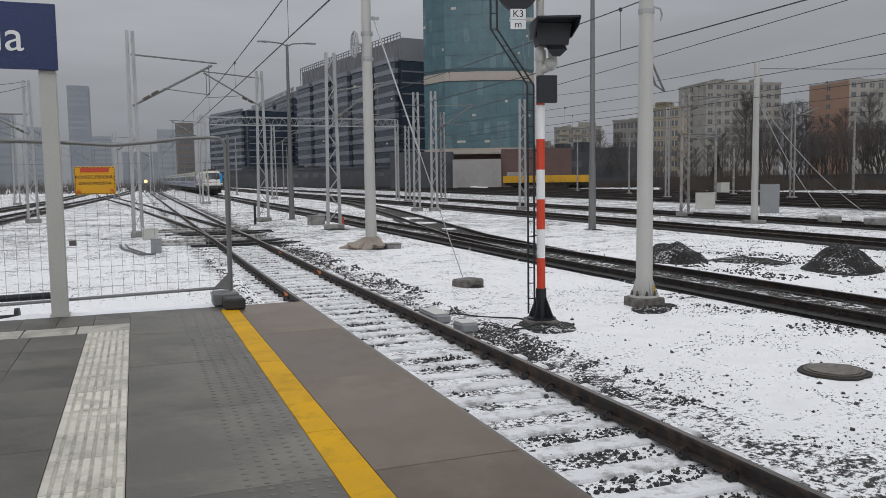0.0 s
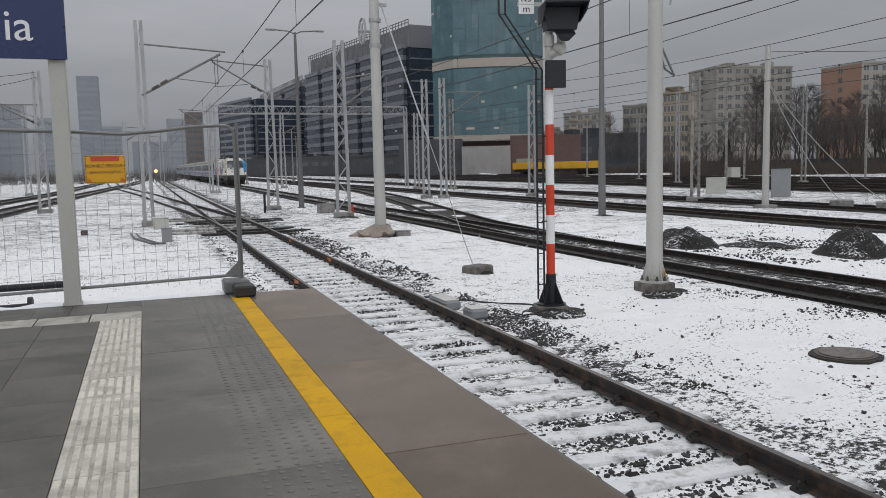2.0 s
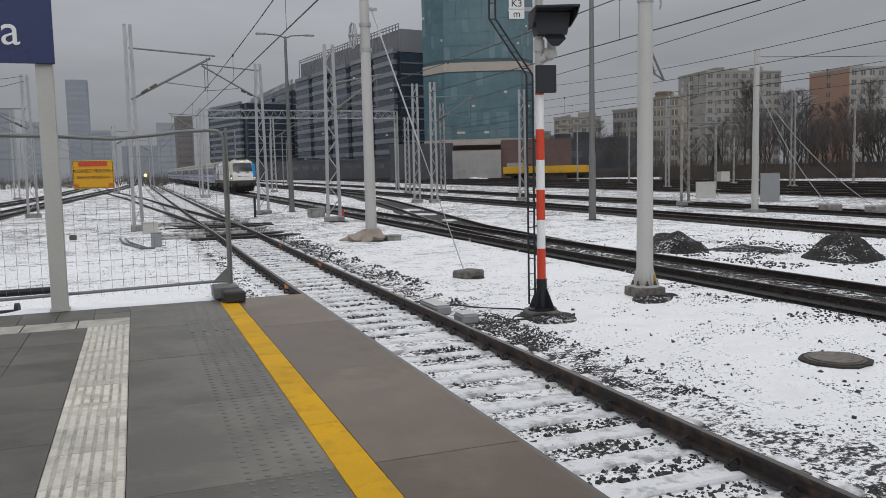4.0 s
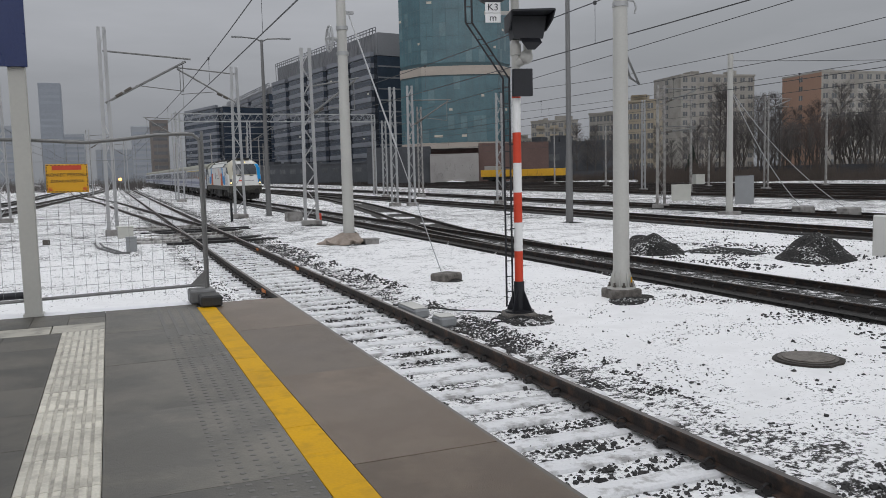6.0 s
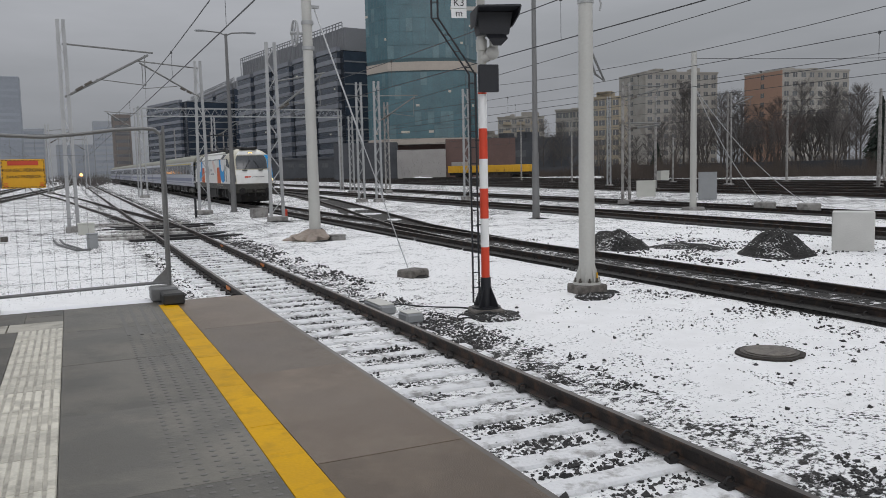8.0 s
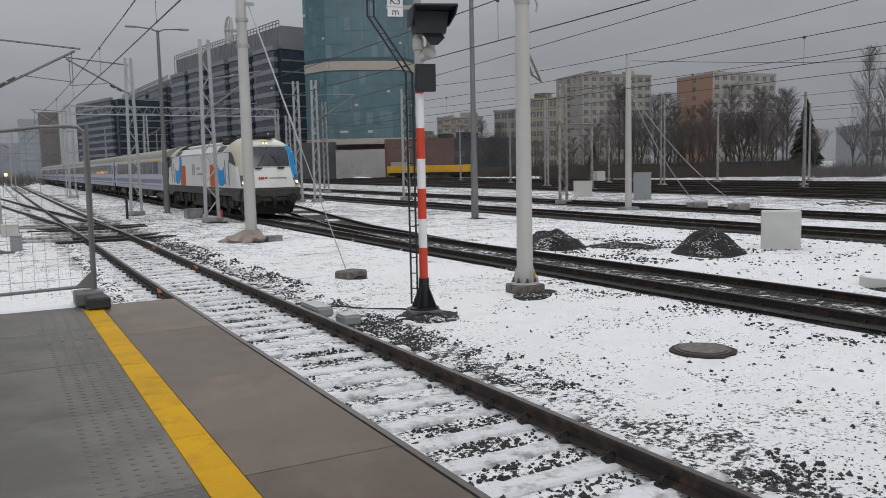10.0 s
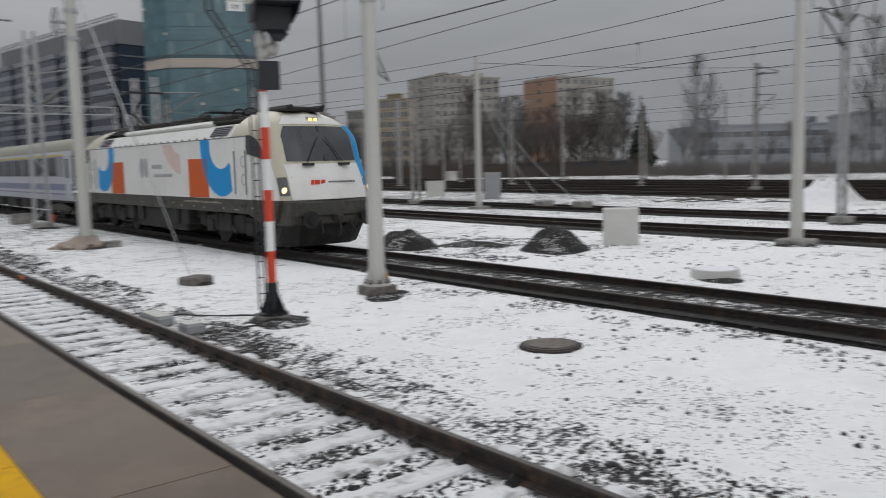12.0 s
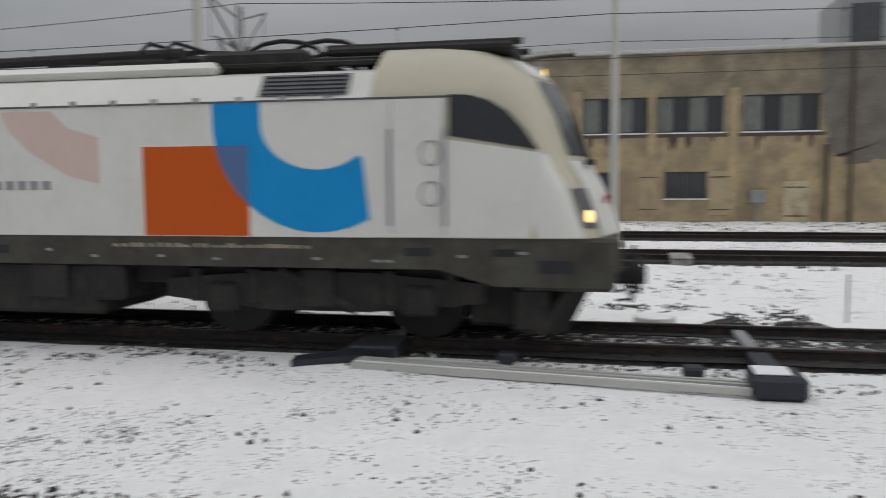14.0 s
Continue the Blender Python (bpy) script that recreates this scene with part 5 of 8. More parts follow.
def cab_point(u, z):
    """The cab's skin: u 0 at the middle of the front, 1 to 2 round the corner, 2 to 3 along the side; z over the rail."""
    yf = float(np.interp(z, [1.40, 2.0, 2.39, 2.9, 3.39, 3.6, 3.79, 3.92], [0.37, 0.58, 0.83, 1.0, 1.26, 1.50, 1.86, 2.5]))
    w = float(np.interp(z, [1.4, 2.2, 3.13, 3.39, 3.6, 3.79, 3.92], [W, W, W, 1.32, 1.10, 0.80, 0.4]))
    s = -1 if u < 0 else 1
    u = abs(u)
    cx, cy = 0.62, 0.50
    if u <= 1:
        x, y = u * (w - cx), yf + 0.15 * u * u
    elif u <= 2:
        a = (u - 1) * math.pi / 2
        x, y = w - cx + cx * math.sin(a), yf + 0.15 + cy * (1 - math.cos(a)) + 0.05 * (u - 1)
    else:
        y0 = yf + 0.15 + cy + 0.05
        x, y = w, y0 + (3.45 - y0) * (u - 2)
    return Vector((s * x, y, z))


def cab_patch(us, zs, out=0.0, side=None):
    bm = bmesh.new()
    rows = []
    for z in zs:
        row = []
        for u in us:
            p = cab_point(u, z)
            if out:
                d = (cab_point(u + 0.02, z) - cab_point(u - 0.02, z)).cross(cab_point(u, z + 0.02) - cab_point(u, z - 0.02))
                d.normalize()
                if d.y > 0 and abs(u) < 2 or (abs(u) >= 2 and d.x * u < 0):
                    d = -d
                p = p + d * out
            row.append(bm.verts.new(p))
        rows.append(row)
    for r0, r1 in zip(rows, rows[1:]):
        for a, b, c, d in zip(r0, r0[1:], r1[1:], r1):
            bm.faces.new((a, b, c, d))
    return bm


def u_at(y, z):
    """The place u along the side for a distance y behind the buffers."""
    y0 = cab_point(2, z).y
    return 2 + (y - y0) / (3.45 - y0)


def side_plate(pts, s, depth=0.006, x=W):
    """A flat plate on the body side: pts as (y, z)."""
    bm = bmesh.new()
    front = [bm.verts.new((s * (x + depth), y, z)) for y, z in pts]
    back = [bm.verts.new((s * (x - 0.004), y, z)) for y, z in pts]
    bm.faces.new(front)
    bm.faces.new(back[::-1])
    for i in range(len(pts)):
        k = (i + 1) % len(pts)
        bm.faces.new((front[i], front[k], back[k], back[i]))
    return bm


def blue_sweep(mirror):
    """The U-shaped sweep of the livery, as (y, z)."""
    cy, cz, ro, ri = 4.16, 2.86, 1.42, 0.76
    pts = [(cy + ro, 3.13), (cy + ro, cz)]
    pts += [(cy + ro * math.cos(a), cz - 1.40 * math.sin(a)) for a in np.linspace(0.1, math.pi * 0.66, 12)]
    pts += [(3.56, 2.40), (3.62, 2.44)]
    pts += [(cy + ri * math.cos(a), cz - 0.60 * math.sin(a)) for a in np.linspace(math.pi * 0.70, 0.05, 12)]
    pts += [(cy + ri, 3.13)]
    return pts


def wheelset(parent, y, r):
    bm = bmesh.new()
    for s in (-1, 1):
        bar(bm, (s * 0.685, 0, 0), (s * 0.82, 0, 0), r, n=28)
        bar(bm, (s * 0.65, 0, 0), (s * 0.69, 0, 0), r + 0.03, n=28)
        for k in range(6):
            a = k * math.pi / 3
            box(bm, s * 0.83 - 0.01, s * 0.83 + 0.01, r * 0.5 * math.cos(a) - 0.06, r * 0.5 * math.cos(a) + 0.06, r * 0.5 * math.sin(a) - 0.06, r * 0.5 * math.sin(a) + 0.06)
    bar(bm, (-0.8, 0, 0), (0.8, 0, 0), 0.09, n=12)
    ob = part("wheelset", bm, WHEEL, parent)
    ob.matrix_basis = pose(0, y, r)
    return ob


def locomotive():
    top = empty("locomotive", pose(TRACK_X, 132.5, 0.16), "white electric locomotive with blue and orange livery and lit headlamps", "locomotive")
    L = 19.4
    wheels = []
    # body between the cabs
    bm = bmesh.new()
    sec = [(-W, 1.40), (-W, 3.13), (-1.20, 3.50), (-0.95, 3.56), (0.95, 3.56), (1.20, 3.50), (W, 3.13), (W, 1.40)]
    a = [bm.verts.new((x, 3.42, z)) for x, z in sec]
    b = [bm.verts.new((x, L - 3.42, z)) for x, z in sec]
    for i in range(len(sec)):
        j = (i + 1) % len(sec)
        bm.faces.new((a[i], a[j], b[j], b[i]))
    part("body", bm, LOCO_WHITE, top, "white side panels, lightly soiled")
    us = [-3, -2.7, -2.4, -2, -1.8, -1.6, -1.4, -1.2, -1, -0.6, -0.2, 0.2, 0.6, 1, 1.2, 1.4, 1.6, 1.8, 2, 2.4, 2.7, 3]
    zs = [1.40, 1.7, 2.0, 2.2, 2.39, 2.65, 2.9, 3.13, 3.26, 3.39, 3.5, 3.6, 3.7, 3.79, 3.86, 3.92]
    cabs = []
    for k in (0, 1):
        root = empty("cab", pose(0, 0, 0) if k == 0 else pose(0, L, 0, 0, 0, 180))
        root.parent = top
        cabs.append(root)
        bm = cab_patch(us, zs)
        bm.verts.ensure_lookup_table()
        n = len(us)
        bm.faces.new([bm.verts[(len(zs) - 1) * n + i] for i in range(n)])
        part("cab_shell", bm, LOCO_BEIGE, root, "beige cab frame", True)
        part("front_panel", cab_patch(np.linspace(-1.30, 1.30, 13), np.linspace(1.41, 2.34, 8), 0.012), LOCO_WHITE, root, "white nose panel", True)
        part("windscreen", cab_patch(np.linspace(-1.20, 1.20, 15), np.linspace(2.42, 3.36, 8), 0.014), SHIELD, root, "dark glossy windscreen", True)
        part("brow_panel", cab_patch(np.linspace(-1.32, 1.32, 13), np.linspace(3.41, 3.70, 6), 0.012), LOCO_WHITE, root, "white panel over the windscreen", True)
        part("pillar", cab_patch(np.linspace(1.24, 2.1, 9) if k == 0 else np.linspace(-2.1, -1.24, 9), np.linspace(1.72, 3.39, 11), 0.013), LOCO_BLUE, root, "bright blue corner pillar", True)
        bm = bmesh.new()
        p, q = cab_point(0, 2.42), cab_point(0, 3.36)
        beam(bm, p + Vector((0, -0.02, 0)), q + Vector((0, -0.02, 0)), 0.05, 0.02)
        part("windscreen_bar", bm, BLACK, root)
        for s in (-1, 1):
            part("corner_panel", cab_patch([s * q for q in (1.66, 1.75, 1.85, 2.0, 2.06, 2.12)], np.linspace(1.41, 2.42, 7), 0.006), LOCO_WHITE, root, "", True)
            # side wall panel, door, cab window
            pts = [(1.45, 1.41), (3.44, 1.41), (3.44, 3.12), (2.5, 3.12), (2.5, 2.62), (1.32, 2.44)]
            part("side_panel", side_plate(pts, s, 0.007), LOCO_WHITE, root)
            arch = [(1.36, 2.48), (2.45, 2.66), (2.45, 3.16), (2.2, 3.15), (1.95, 3.08), (1.72, 2.94), (1.52, 2.72)]
            part("cab_side_window", side_plate(arch, s, 0.014), SHIELD, root, "dark arched side window")
            part("door", side_plate([(2.52, 1.45), (3.18, 1.45), (3.18, 3.08), (2.52, 3.08)], s, 0.013), LOCO_WHITE, root)
            for yy in (2.50, 3.20):
                part("handrail", bar(bmesh.new(), (s * (W + 0.04), yy, 1.55), (s * (W + 0.04), yy, 2.75), 0.02, n=6), CABINET_GREY, root)
            for zz in (1.95, 2.45):
                ring = [(s * (W + 0.016), 2.68 + 0.13 * math.cos(q), zz + 0.15 * math.sin(q)) for q in np.linspace(0, 2 * math.pi, 21)]
                part("door_roundel", polyline(bmesh.new(), ring, 0.013, 5), MARK_GREY, root)
            for yy in (2.515, 3.185):
                bm = bmesh.new()
                box(bm, s * (W + 0.012), s * (W + 0.015), yy - 0.006, yy + 0.006, 1.45, 3.08)
                part("door_seam", bm, MARK_GREY, root)
            # lamps
            lp = cab_patch(np.linspace(s * 1.34, s * 1.62, 4), np.linspace(1.52, 2.0, 4), 0.020)
            part("lamp_housing", lp, MARK_DARK, root)
            bm = bmesh.new()
            c = cab_point(s * 1.47, 1.66)
            bmesh.ops.create_uvsphere(bm, u_segments=14, v_segments=8, radius=0.085, matrix=Matrix.Translation(c + Vector((s * 0.0, -0.01, 0))) @ Matrix.Diagonal((1, 0.6, 1, 1)))
            part("headlamp", bm, LAMP if k == 0 else MARK_DARK, root, smooth=True)
            bm = bmesh.new()
            beam(bm, (s * 0.55, cab_point(0.4, 2.40).y - 0.05, 2.40), (s * 0.12, cab_point(0.1, 3.0).y - 0.06, 3.05), 0.025, 0.02)
            box(bm, s * 0.55 - 0.16, s * 0.55 + 0.16, cab_point(0.4, 2.33).y - 0.10, cab_point(0.4, 2.33).y, 2.30, 2.37)
            part("wiper", bm, BLACK, root)
            # buffers
            bm = bmesh.new()
            bar(bm, (s * 0.88, 0.12, 0.90), (s * 0.88, 0.17, 0.90), 0.23, n=20)
            bar(bm, (s * 0.88, 0.05, 0.90), (s * 0.88, 0.6, 0.90), 0.11, n=14)
            part("buffer", bm, GRIME, root)
        bm = bmesh.new()
        c = cab_point(0, 3.55)
        box(bm, -0.17, 0.17, c.y - 0.035, c.y + 0.1, 3.46, 3.63, 0.02)
        part("top_lamp_box", bm, MARK_GREY, root)
        for s in (-0.08, 0.08):
            part("top_lamp", bar(bmesh.new(), (s, c.y - 0.05, 3.545), (s, c.y - 0.03, 3.545), 0.055, n=12), LAMP_TOP if k == 0 else MARK_DARK, root)
        # company mark drawn as bars
        bm = bmesh.new()
        for i, (x0, x1) in enumerate(((-0.62, -0.54), (-0.52, -0.36), (-0.32, -0.2))):
            box(bm, x0, x1, cab_point(0.4, 1.86).y - 0.035, cab_point(0.4, 1.86).y - 0.022, 1.80, 1.92)
        part("nose_mark", bm, RED, root)
        bm = bmesh.new()
        for i in range(10):
            box(bm, -0.10 + i * 0.085, -0.04 + i * 0.085, cab_point(0.3, 1.86).y - 0.035, cab_point(0.3, 1.86).y - 0.02, 1.838, 1.882)
        part("nose_mark", bm, MARK_DARK, root)
        # bumper, pilot, coupling
        bm = bmesh.new()
        box(bm, -1.38, 1.38, 0.42, 1.6, 0.74, 1.40, 0.05)
        box(bm, -1.20, 1.20, 0.36, 0.5, 0.95, 1.38, 0.05)
        part("bumper", bm, LOCO_GREY, root)
        bm = bmesh.new()
        slab_poly(bm, [(-1.30, 0.95, 0.76), (-1.25, 1.35, 0.16), (-0.8, 1.02, 0.14), (0.8, 1.02, 0.14), (1.25, 1.35, 0.16), (1.30, 0.95, 0.76), (0.9, 0.72, 0.76), (-0.9, 0.72, 0.76)], 0.06)
        box(bm, -1.22, 1.22, 1.2, 1.7, 0.18, 0.76, 0.05)
        part("pilot", bm, GRIME, root)
        bm = bmesh.new()
        box(bm, -0.10, 0.10, 0.12, 0.45, 0.84, 1.0, 0.02)
        polyline(bm, [(0, 0.2, 0.85), (0.02, 0.16, 0.6), (0, 0.22, 0.42)], 0.035, 6)
        polyline(bm, [(0.45, 0.4, 0.85), (0.5, 0.2, 0.55), (0.4, 0.4, 0.5)], 0.025, 6)
        polyline(bm, [(-0.45, 0.4, 0.85), (-0.5, 0.2, 0.55), (-0.4, 0.4, 0.5)], 0.025, 6)
        part("coupling", bm, GRIME, root)
    # underframe
    bm = bmesh.new()
    slab_poly(bm, [(-1.46, 0.75, 1.40), (-1.46, L - 0.75, 1.40), (-1.46, L - 1.0, 0.80), (-1.46, L - 1.9, 0.80), (-1.46, L - 2.6, 1.0), (-1.46, 2.6, 1.0), (-1.46, 1.9, 0.80), (-1.46, 1.0, 0.80)], 2.92)
    part("underframe", bm, LOCO_GREY, top, "grimy grey-green sill")
    for s in (-1, 1):
        for y, w_, z, h_, mt in ((1.15, 0.42, 1.03, 0.16, BLACK), (2.85, 0.36, 1.20, 0.10, BLACK), (1.75, 0.3, 1.20, 0.09, BLACK), (9.0, 0.5, 1.18, 0.12, BLACK), (16.4, 0.36, 1.20, 0.10, BLACK)):
            bm = bmesh.new()
            box(bm, s * 1.462, s * 1.47, y - w_ / 2, y + w_ / 2, z - h_ / 2 + 0.02, z + h_ / 2 + 0.02)
            part("sill_opening", bm, mt, top)
        for y, z in ((1.55, 1.22), (1.68, 1.22), (2.3, 1.17), (3.25, 1.10), (3.4, 1.10), (4.2, 1.12), (5.6, 1.10), (6.4, 1.13), (7.4, 1.12), (8.1, 1.2), (11.0, 1.15), (13.0, 1.12)):
            bm = bmesh.new()
            box(bm, s * 1.462, s * 1.467, y - 0.045, y + 0.045, z - 0.018, z + 0.018)
            part("sill_mark", bm, MARK_GREY, top)
    # livery
    for s in (-1, 1):
        for flip in (0, 1):
            f = (lambda p: p) if (flip == 0) else (lambda p: (L - p[0], p[1]))
            if s > 0:
                f = (lambda p: (L - p[0], p[1])) if flip == 0 else (lambda p: p)
            part("orange_square", side_plate([f(p) for p in ((5.10, 1.41), (6.60, 1.41), (6.60, 2.58), (5.10, 2.58))], s, 0.004), LOCO_ORANGE, top)
            part("blue_sweep", side_plate([f(p) for p in blue_sweep(0)], s, 0.007), LOCO_BLUE, top)
            ov = [(5.10, 2.58)] + [(4.16 + 1.42 * math.cos(a), 2.86 - 1.40 * math.sin(a)) for a in np.linspace(0.20, 0.86, 8)] + [(5.10, 1.84)]
            part("overlap", side_plate([f(p) for p in ov], s, 0.009), LOCO_MIX, top)
            pk = [(8.75, 3.08), (7.95, 3.08), (7.7, 2.85), (7.25, 2.72), (7.25, 2.1), (7.7, 2.2), (8.25, 2.5), (8.6, 2.8)]
            if flip == 0:
                part("pink_sweep", side_plate([f(p) for p in pk], s, 0.004), LOCO_PINK, top)
        bm = bmesh.new()
        for i in range(9):
            y = 8.0 + i * 0.19
            box(bm, s * (W + 0.002), s * (W + 0.007), y if s < 0 else L - y, (y + 0.13) if s < 0 else L - y - 0.13, 2.02, 2.14)
        for i in range(5):
            y = 8.9 + i * 0.19
            box(bm, s * (W + 0.002), s * (W + 0.007), y if s < 0 else L - y, (y + 0.13) if s < 0 else L - y - 0.13, 2.30, 2.45)
        part("side_mark", bm, MARK_GREY, top)
        bm = bmesh.new()
        for q in (0.0, 0.42):
            yy = 10.4 + q
            ring = [(yy + 0.20 * math.cos(a), 2.34 + 0.36 * math.sin(a)) for a in np.linspace(0, 2 * math.pi, 14)[:-1]]
            slab_poly(bm, [(s * (W + 0.002), y if s < 0 else L - y, z) for y, z in ring], 0.004 if s < 0 else -0.004)
        part("side_emblem", bm, MARK_GREY, top)
        bm = bmesh.new()
        for i in range(22):
            y = 4.3 + i * 0.13
            box(bm, s * 1.462, s * 1.467, y, y + random.uniform(0.05, 0.11), 1.25, random.uniform(1.28, 1.31))
        tagged(part("running_number", bm, MARK_TAN, top), kind="stuff")
        # gutter line, clips, roof hoods, grille
        bm = bmesh.new()
        box(bm, s * (W - 0.02), s * (W + 0.012), 2.45, L - 2.45, 3.125, 3.15)
        part("gutter", bm, MARK_DARK, top)
        for i in range(20):
            bm = bmesh.new()
            y = 4.0 + i * 0.6
            box(bm, s * (W - 0.02), s * (W + 0.03), y - 0.03, y + 0.03, 3.13, 3.20)
            part("hood_latch", bm, CABINET_GREY, top)
        for y in (3.75, L - 4.95):
            bm = bmesh.new()
            slab_poly(bm, [(s * 1.45, y, 3.20), (s * 1.45, y + 1.2, 3.20), (s * 1.235, y + 1.2, 3.48), (s * 1.235, y, 3.48)], -0.012 if s > 0 else 0.012)
            g = part("roof_grille", bm, MARK_DARK, top)
            for i in range(5):
                bm = bmesh.new()
                k = (i + 0.5) / 5
                xx, zz = 1.45 + (1.235 - 1.45) * k, 3.20 + 0.28 * k
                box(bm, s * (xx + 0.005), s * (xx + 0.025), y + 0.04, y + 1.16, zz - 0.01, zz + 0.01)
                part("slat", bm, BLACK, g)
    bm = bmesh.new()
    box(bm, -1.12, 1.12, 5.7, L - 5.7, 3.55, 3.72, 0.08)
    part("roof_hood", bm, LOCO_WHITE, top)
    # roof gear
    for k, up in ((0, False), (1, True)):
        root = empty("pantograph", pose(0, 6.2, 3.6) if k == 0 else pose(0, L - 4.6, 3.6, 0, 0, 180))
        root.parent = top
        bm = bmesh.new()
        for x in (-0.45, 0.45):
            beam(bm, (x, -1.0, 0.22), (x, 1.0, 0.22), 0.07, 0.07)
        for y in (-0.9, 0.9):
            beam(bm, (-0.5, y, 0.22), (0.5, y, 0.22), 0.07, 0.07)
        part("base_frame", bm, BLACK, root)
        for x in (-0.45, 0.45):
            for y in (-0.9, 0.9):
                bm = bmesh.new()
                for q in range(4):
                    bar(bm, (x, y, q * 0.05), (x, y, q * 0.05 + 0.03), 0.07, n=8)
                part("insulator", bm, INSUL, root)
        bm = bmesh.new()
        if up:
            beam(bm, (0, 0.8, 0.25), (0, -0.8, 0.95), 0.09, 0.07)
            beam(bm, (0, -0.8, 0.95), (0, 0.3, 1.68), 0.06, 0.05)
            beam(bm, (0.12, 0.7, 0.28), (0.1, -0.85, 0.95), 0.04, 0.04)
        else:
            beam(bm, (0, 0.8, 0.25), (0, -0.8, 0.34), 0.09, 0.07)
            beam(bm, (0, -0.8, 0.36), (0, 0.7, 0.44), 0.07, 0.05)
        part("arm", bm, BLACK, root)
        bm = bmesh.new()
        z = 1.72 if up else 0.46
        for dy in (0.12, 0.5):
            polyline(bm, [(-0.95, dy + (0 if up else 0.2), z - 0.16), (-0.72, dy + (0 if up else 0.2), z), (0.72, dy + (0 if up else 0.2), z), (0.95, dy + (0 if up else 0.2), z - 0.16)], 0.03, 6)
        part("head", bm, BLACK, root)
    for y0 in (1.75, L - 4.35):
        bm = bmesh.new()
        box(bm, -0.6, 0.6, y0, y0 + 2.6, 3.80, 3.93, 0.04)
        bar(bm, (-0.5, y0 - 0.1, 3.93), (-0.5, y0 + 2.6, 3.92), 0.045, n=8)
        bar(bm, (0.5, y0 - 0.1, 3.93), (0.5, y0 + 2.6, 3.92), 0.045, n=8)
        part("roof_duct", bm, GRIME, top, "black roof duct")
    # coiled cables, switchgear and busbars between the ducts and the pantographs
    rnd = random.Random(3)
    for y0, turn in ((4.3, 1), (L - 4.3, -1)):
        for i in range(11):
            cx, cy = rnd.uniform(-0.95, 0.95), y0 + turn * rnd.uniform(0.0, 3.0)
            r, tilt = rnd.uniform(0.16, 0.34), rnd.uniform(-0.25, 0.25)
            loop = [(cx + tilt * math.sin(a * 0.5), cy + 1.9 * r * math.cos(a), 3.66 + 0.03 * i % 0.1 + r * max(0.0, math.sin(a))) for a in np.linspace(-0.2, math.pi + 0.2, 9)]
            part("roof_cable", polyline(bmesh.new(), loop, 0.032, 6), GRIME, top)
        for x, dy, ly, z1 in ((-0.72, 0.2, 1.5, 3.88), (0.6, 0.5, 1.8, 3.86), (-0.2, 1.1, 1.7, 3.92), (-0.75, 2.2, 1.1, 3.84)):
            bm = bmesh.new()
            ya, yb = sorted((y0 + turn * dy, y0 + turn * (dy + ly)))
            box(bm, x - 0.2, x + 0.2, ya, yb, 3.56, z1, 0.06)
            part("switchgear_box", bm, GRIME, top)
        for x in (-0.85, 0.85):
            bm = bmesh.new()
            bar(bm, (x, y0 + turn * 2.0, 3.88), (x, y0 + turn * 5.2, 3.84), 0.075, n=8)
            part("roof_pipe", bm, GRIME, top)
    for x, z in ((-0.95, 3.66), (-0.7, 3.74), (0.2, 3.80), (0.8, 3.7)):
        bm = bmesh.new()
        bar(bm, (x, 3.5, z), (x, L - 3.5, z + 0.02), 0.035, n=6)
        part("roof_conduit", bm, GRIME, top)
    for i in range(44):
        bm = bmesh.new()
        y, x = rnd.uniform(3.7, L - 3.7), rnd.uniform(-0.85, 0.85)
        h = rnd.uniform(0.12, 0.34)
        bar(bm, (x, y, 3.56), (x, y, 3.56 + h), 0.06, n=8)
        bar(bm, (x, y, 3.56 + h), (x, y + rnd.uniform(-1.2, 1.2), 3.58 + h), 0.025, n=6)
        part("roof_insulator", bm, GRIME, top)
    for i, y in enumerate((4.4, 5.6, 8.0, 11.2, 14.0)):
        bm = bmesh.new()
        box(bm, -0.75, 0.75, y, y + 0.8, 3.56, 3.78, 0.04)
        part("roof_box", bm, GRIME, top)
    # running gear
    for yc in (4.25, L - 4.25):
        bog = empty("bogie", pose(0, yc, 0))
        bog.parent = top
        for s in (-1, 1):
            bm = bmesh.new()
            slab_poly(bm, [(s * 1.08, -2.2, 0.55), (s * 1.08, -0.7, 0.40), (s * 1.08, 0.7, 0.40), (s * 1.08, 2.2, 0.55), (s * 1.08, 2.2, 0.80), (s * 1.08, 0.7, 0.92), (s * 1.08, -0.7, 0.92), (s * 1.08, -2.2, 0.80)], 0.16 if s < 0 else -0.16)
            part("bogie_frame", bm, GRIME, bog)
            for y in (-1.35, 1.35):
                bm = bmesh.new()
                box(bm, s * 1.02, s * 1.32, y - 0.22, y + 0.22, 0.36, 0.76, 0.04)
                bar(bm, (s * 1.2, y - 0.42, 0.5), (s * 1.2, y - 0.42, 0.95), 0.10, n=12)
                bar(bm, (s * 1.2, y + 0.42, 0.5), (s * 1.2, y + 0.42, 0.95), 0.10, n=12)
                part("axle_box", bm, GRIME, bog)
            bm = bmesh.new()
            bar(bm, (s * 1.25, -0.5, 0.42), (s * 1.25, 0.55, 0.95), 0.07, n=10)
            box(bm, s * 1.0, s * 1.34, -0.22, 0.22, 0.45, 0.98, 0.03)
            part("damper", bm, GRIME, bog)
        for y in (-1.35, 1.35):
            wheels.append((wheelset(bog, y, 0.55), y, 0.55))
    bm = bmesh.new()
    box(bm, -1.32, 1.32, 7.4, L - 7.4, 0.28, 1.02, 0.06)
    part("transformer_tank", bm, GRIME, top)
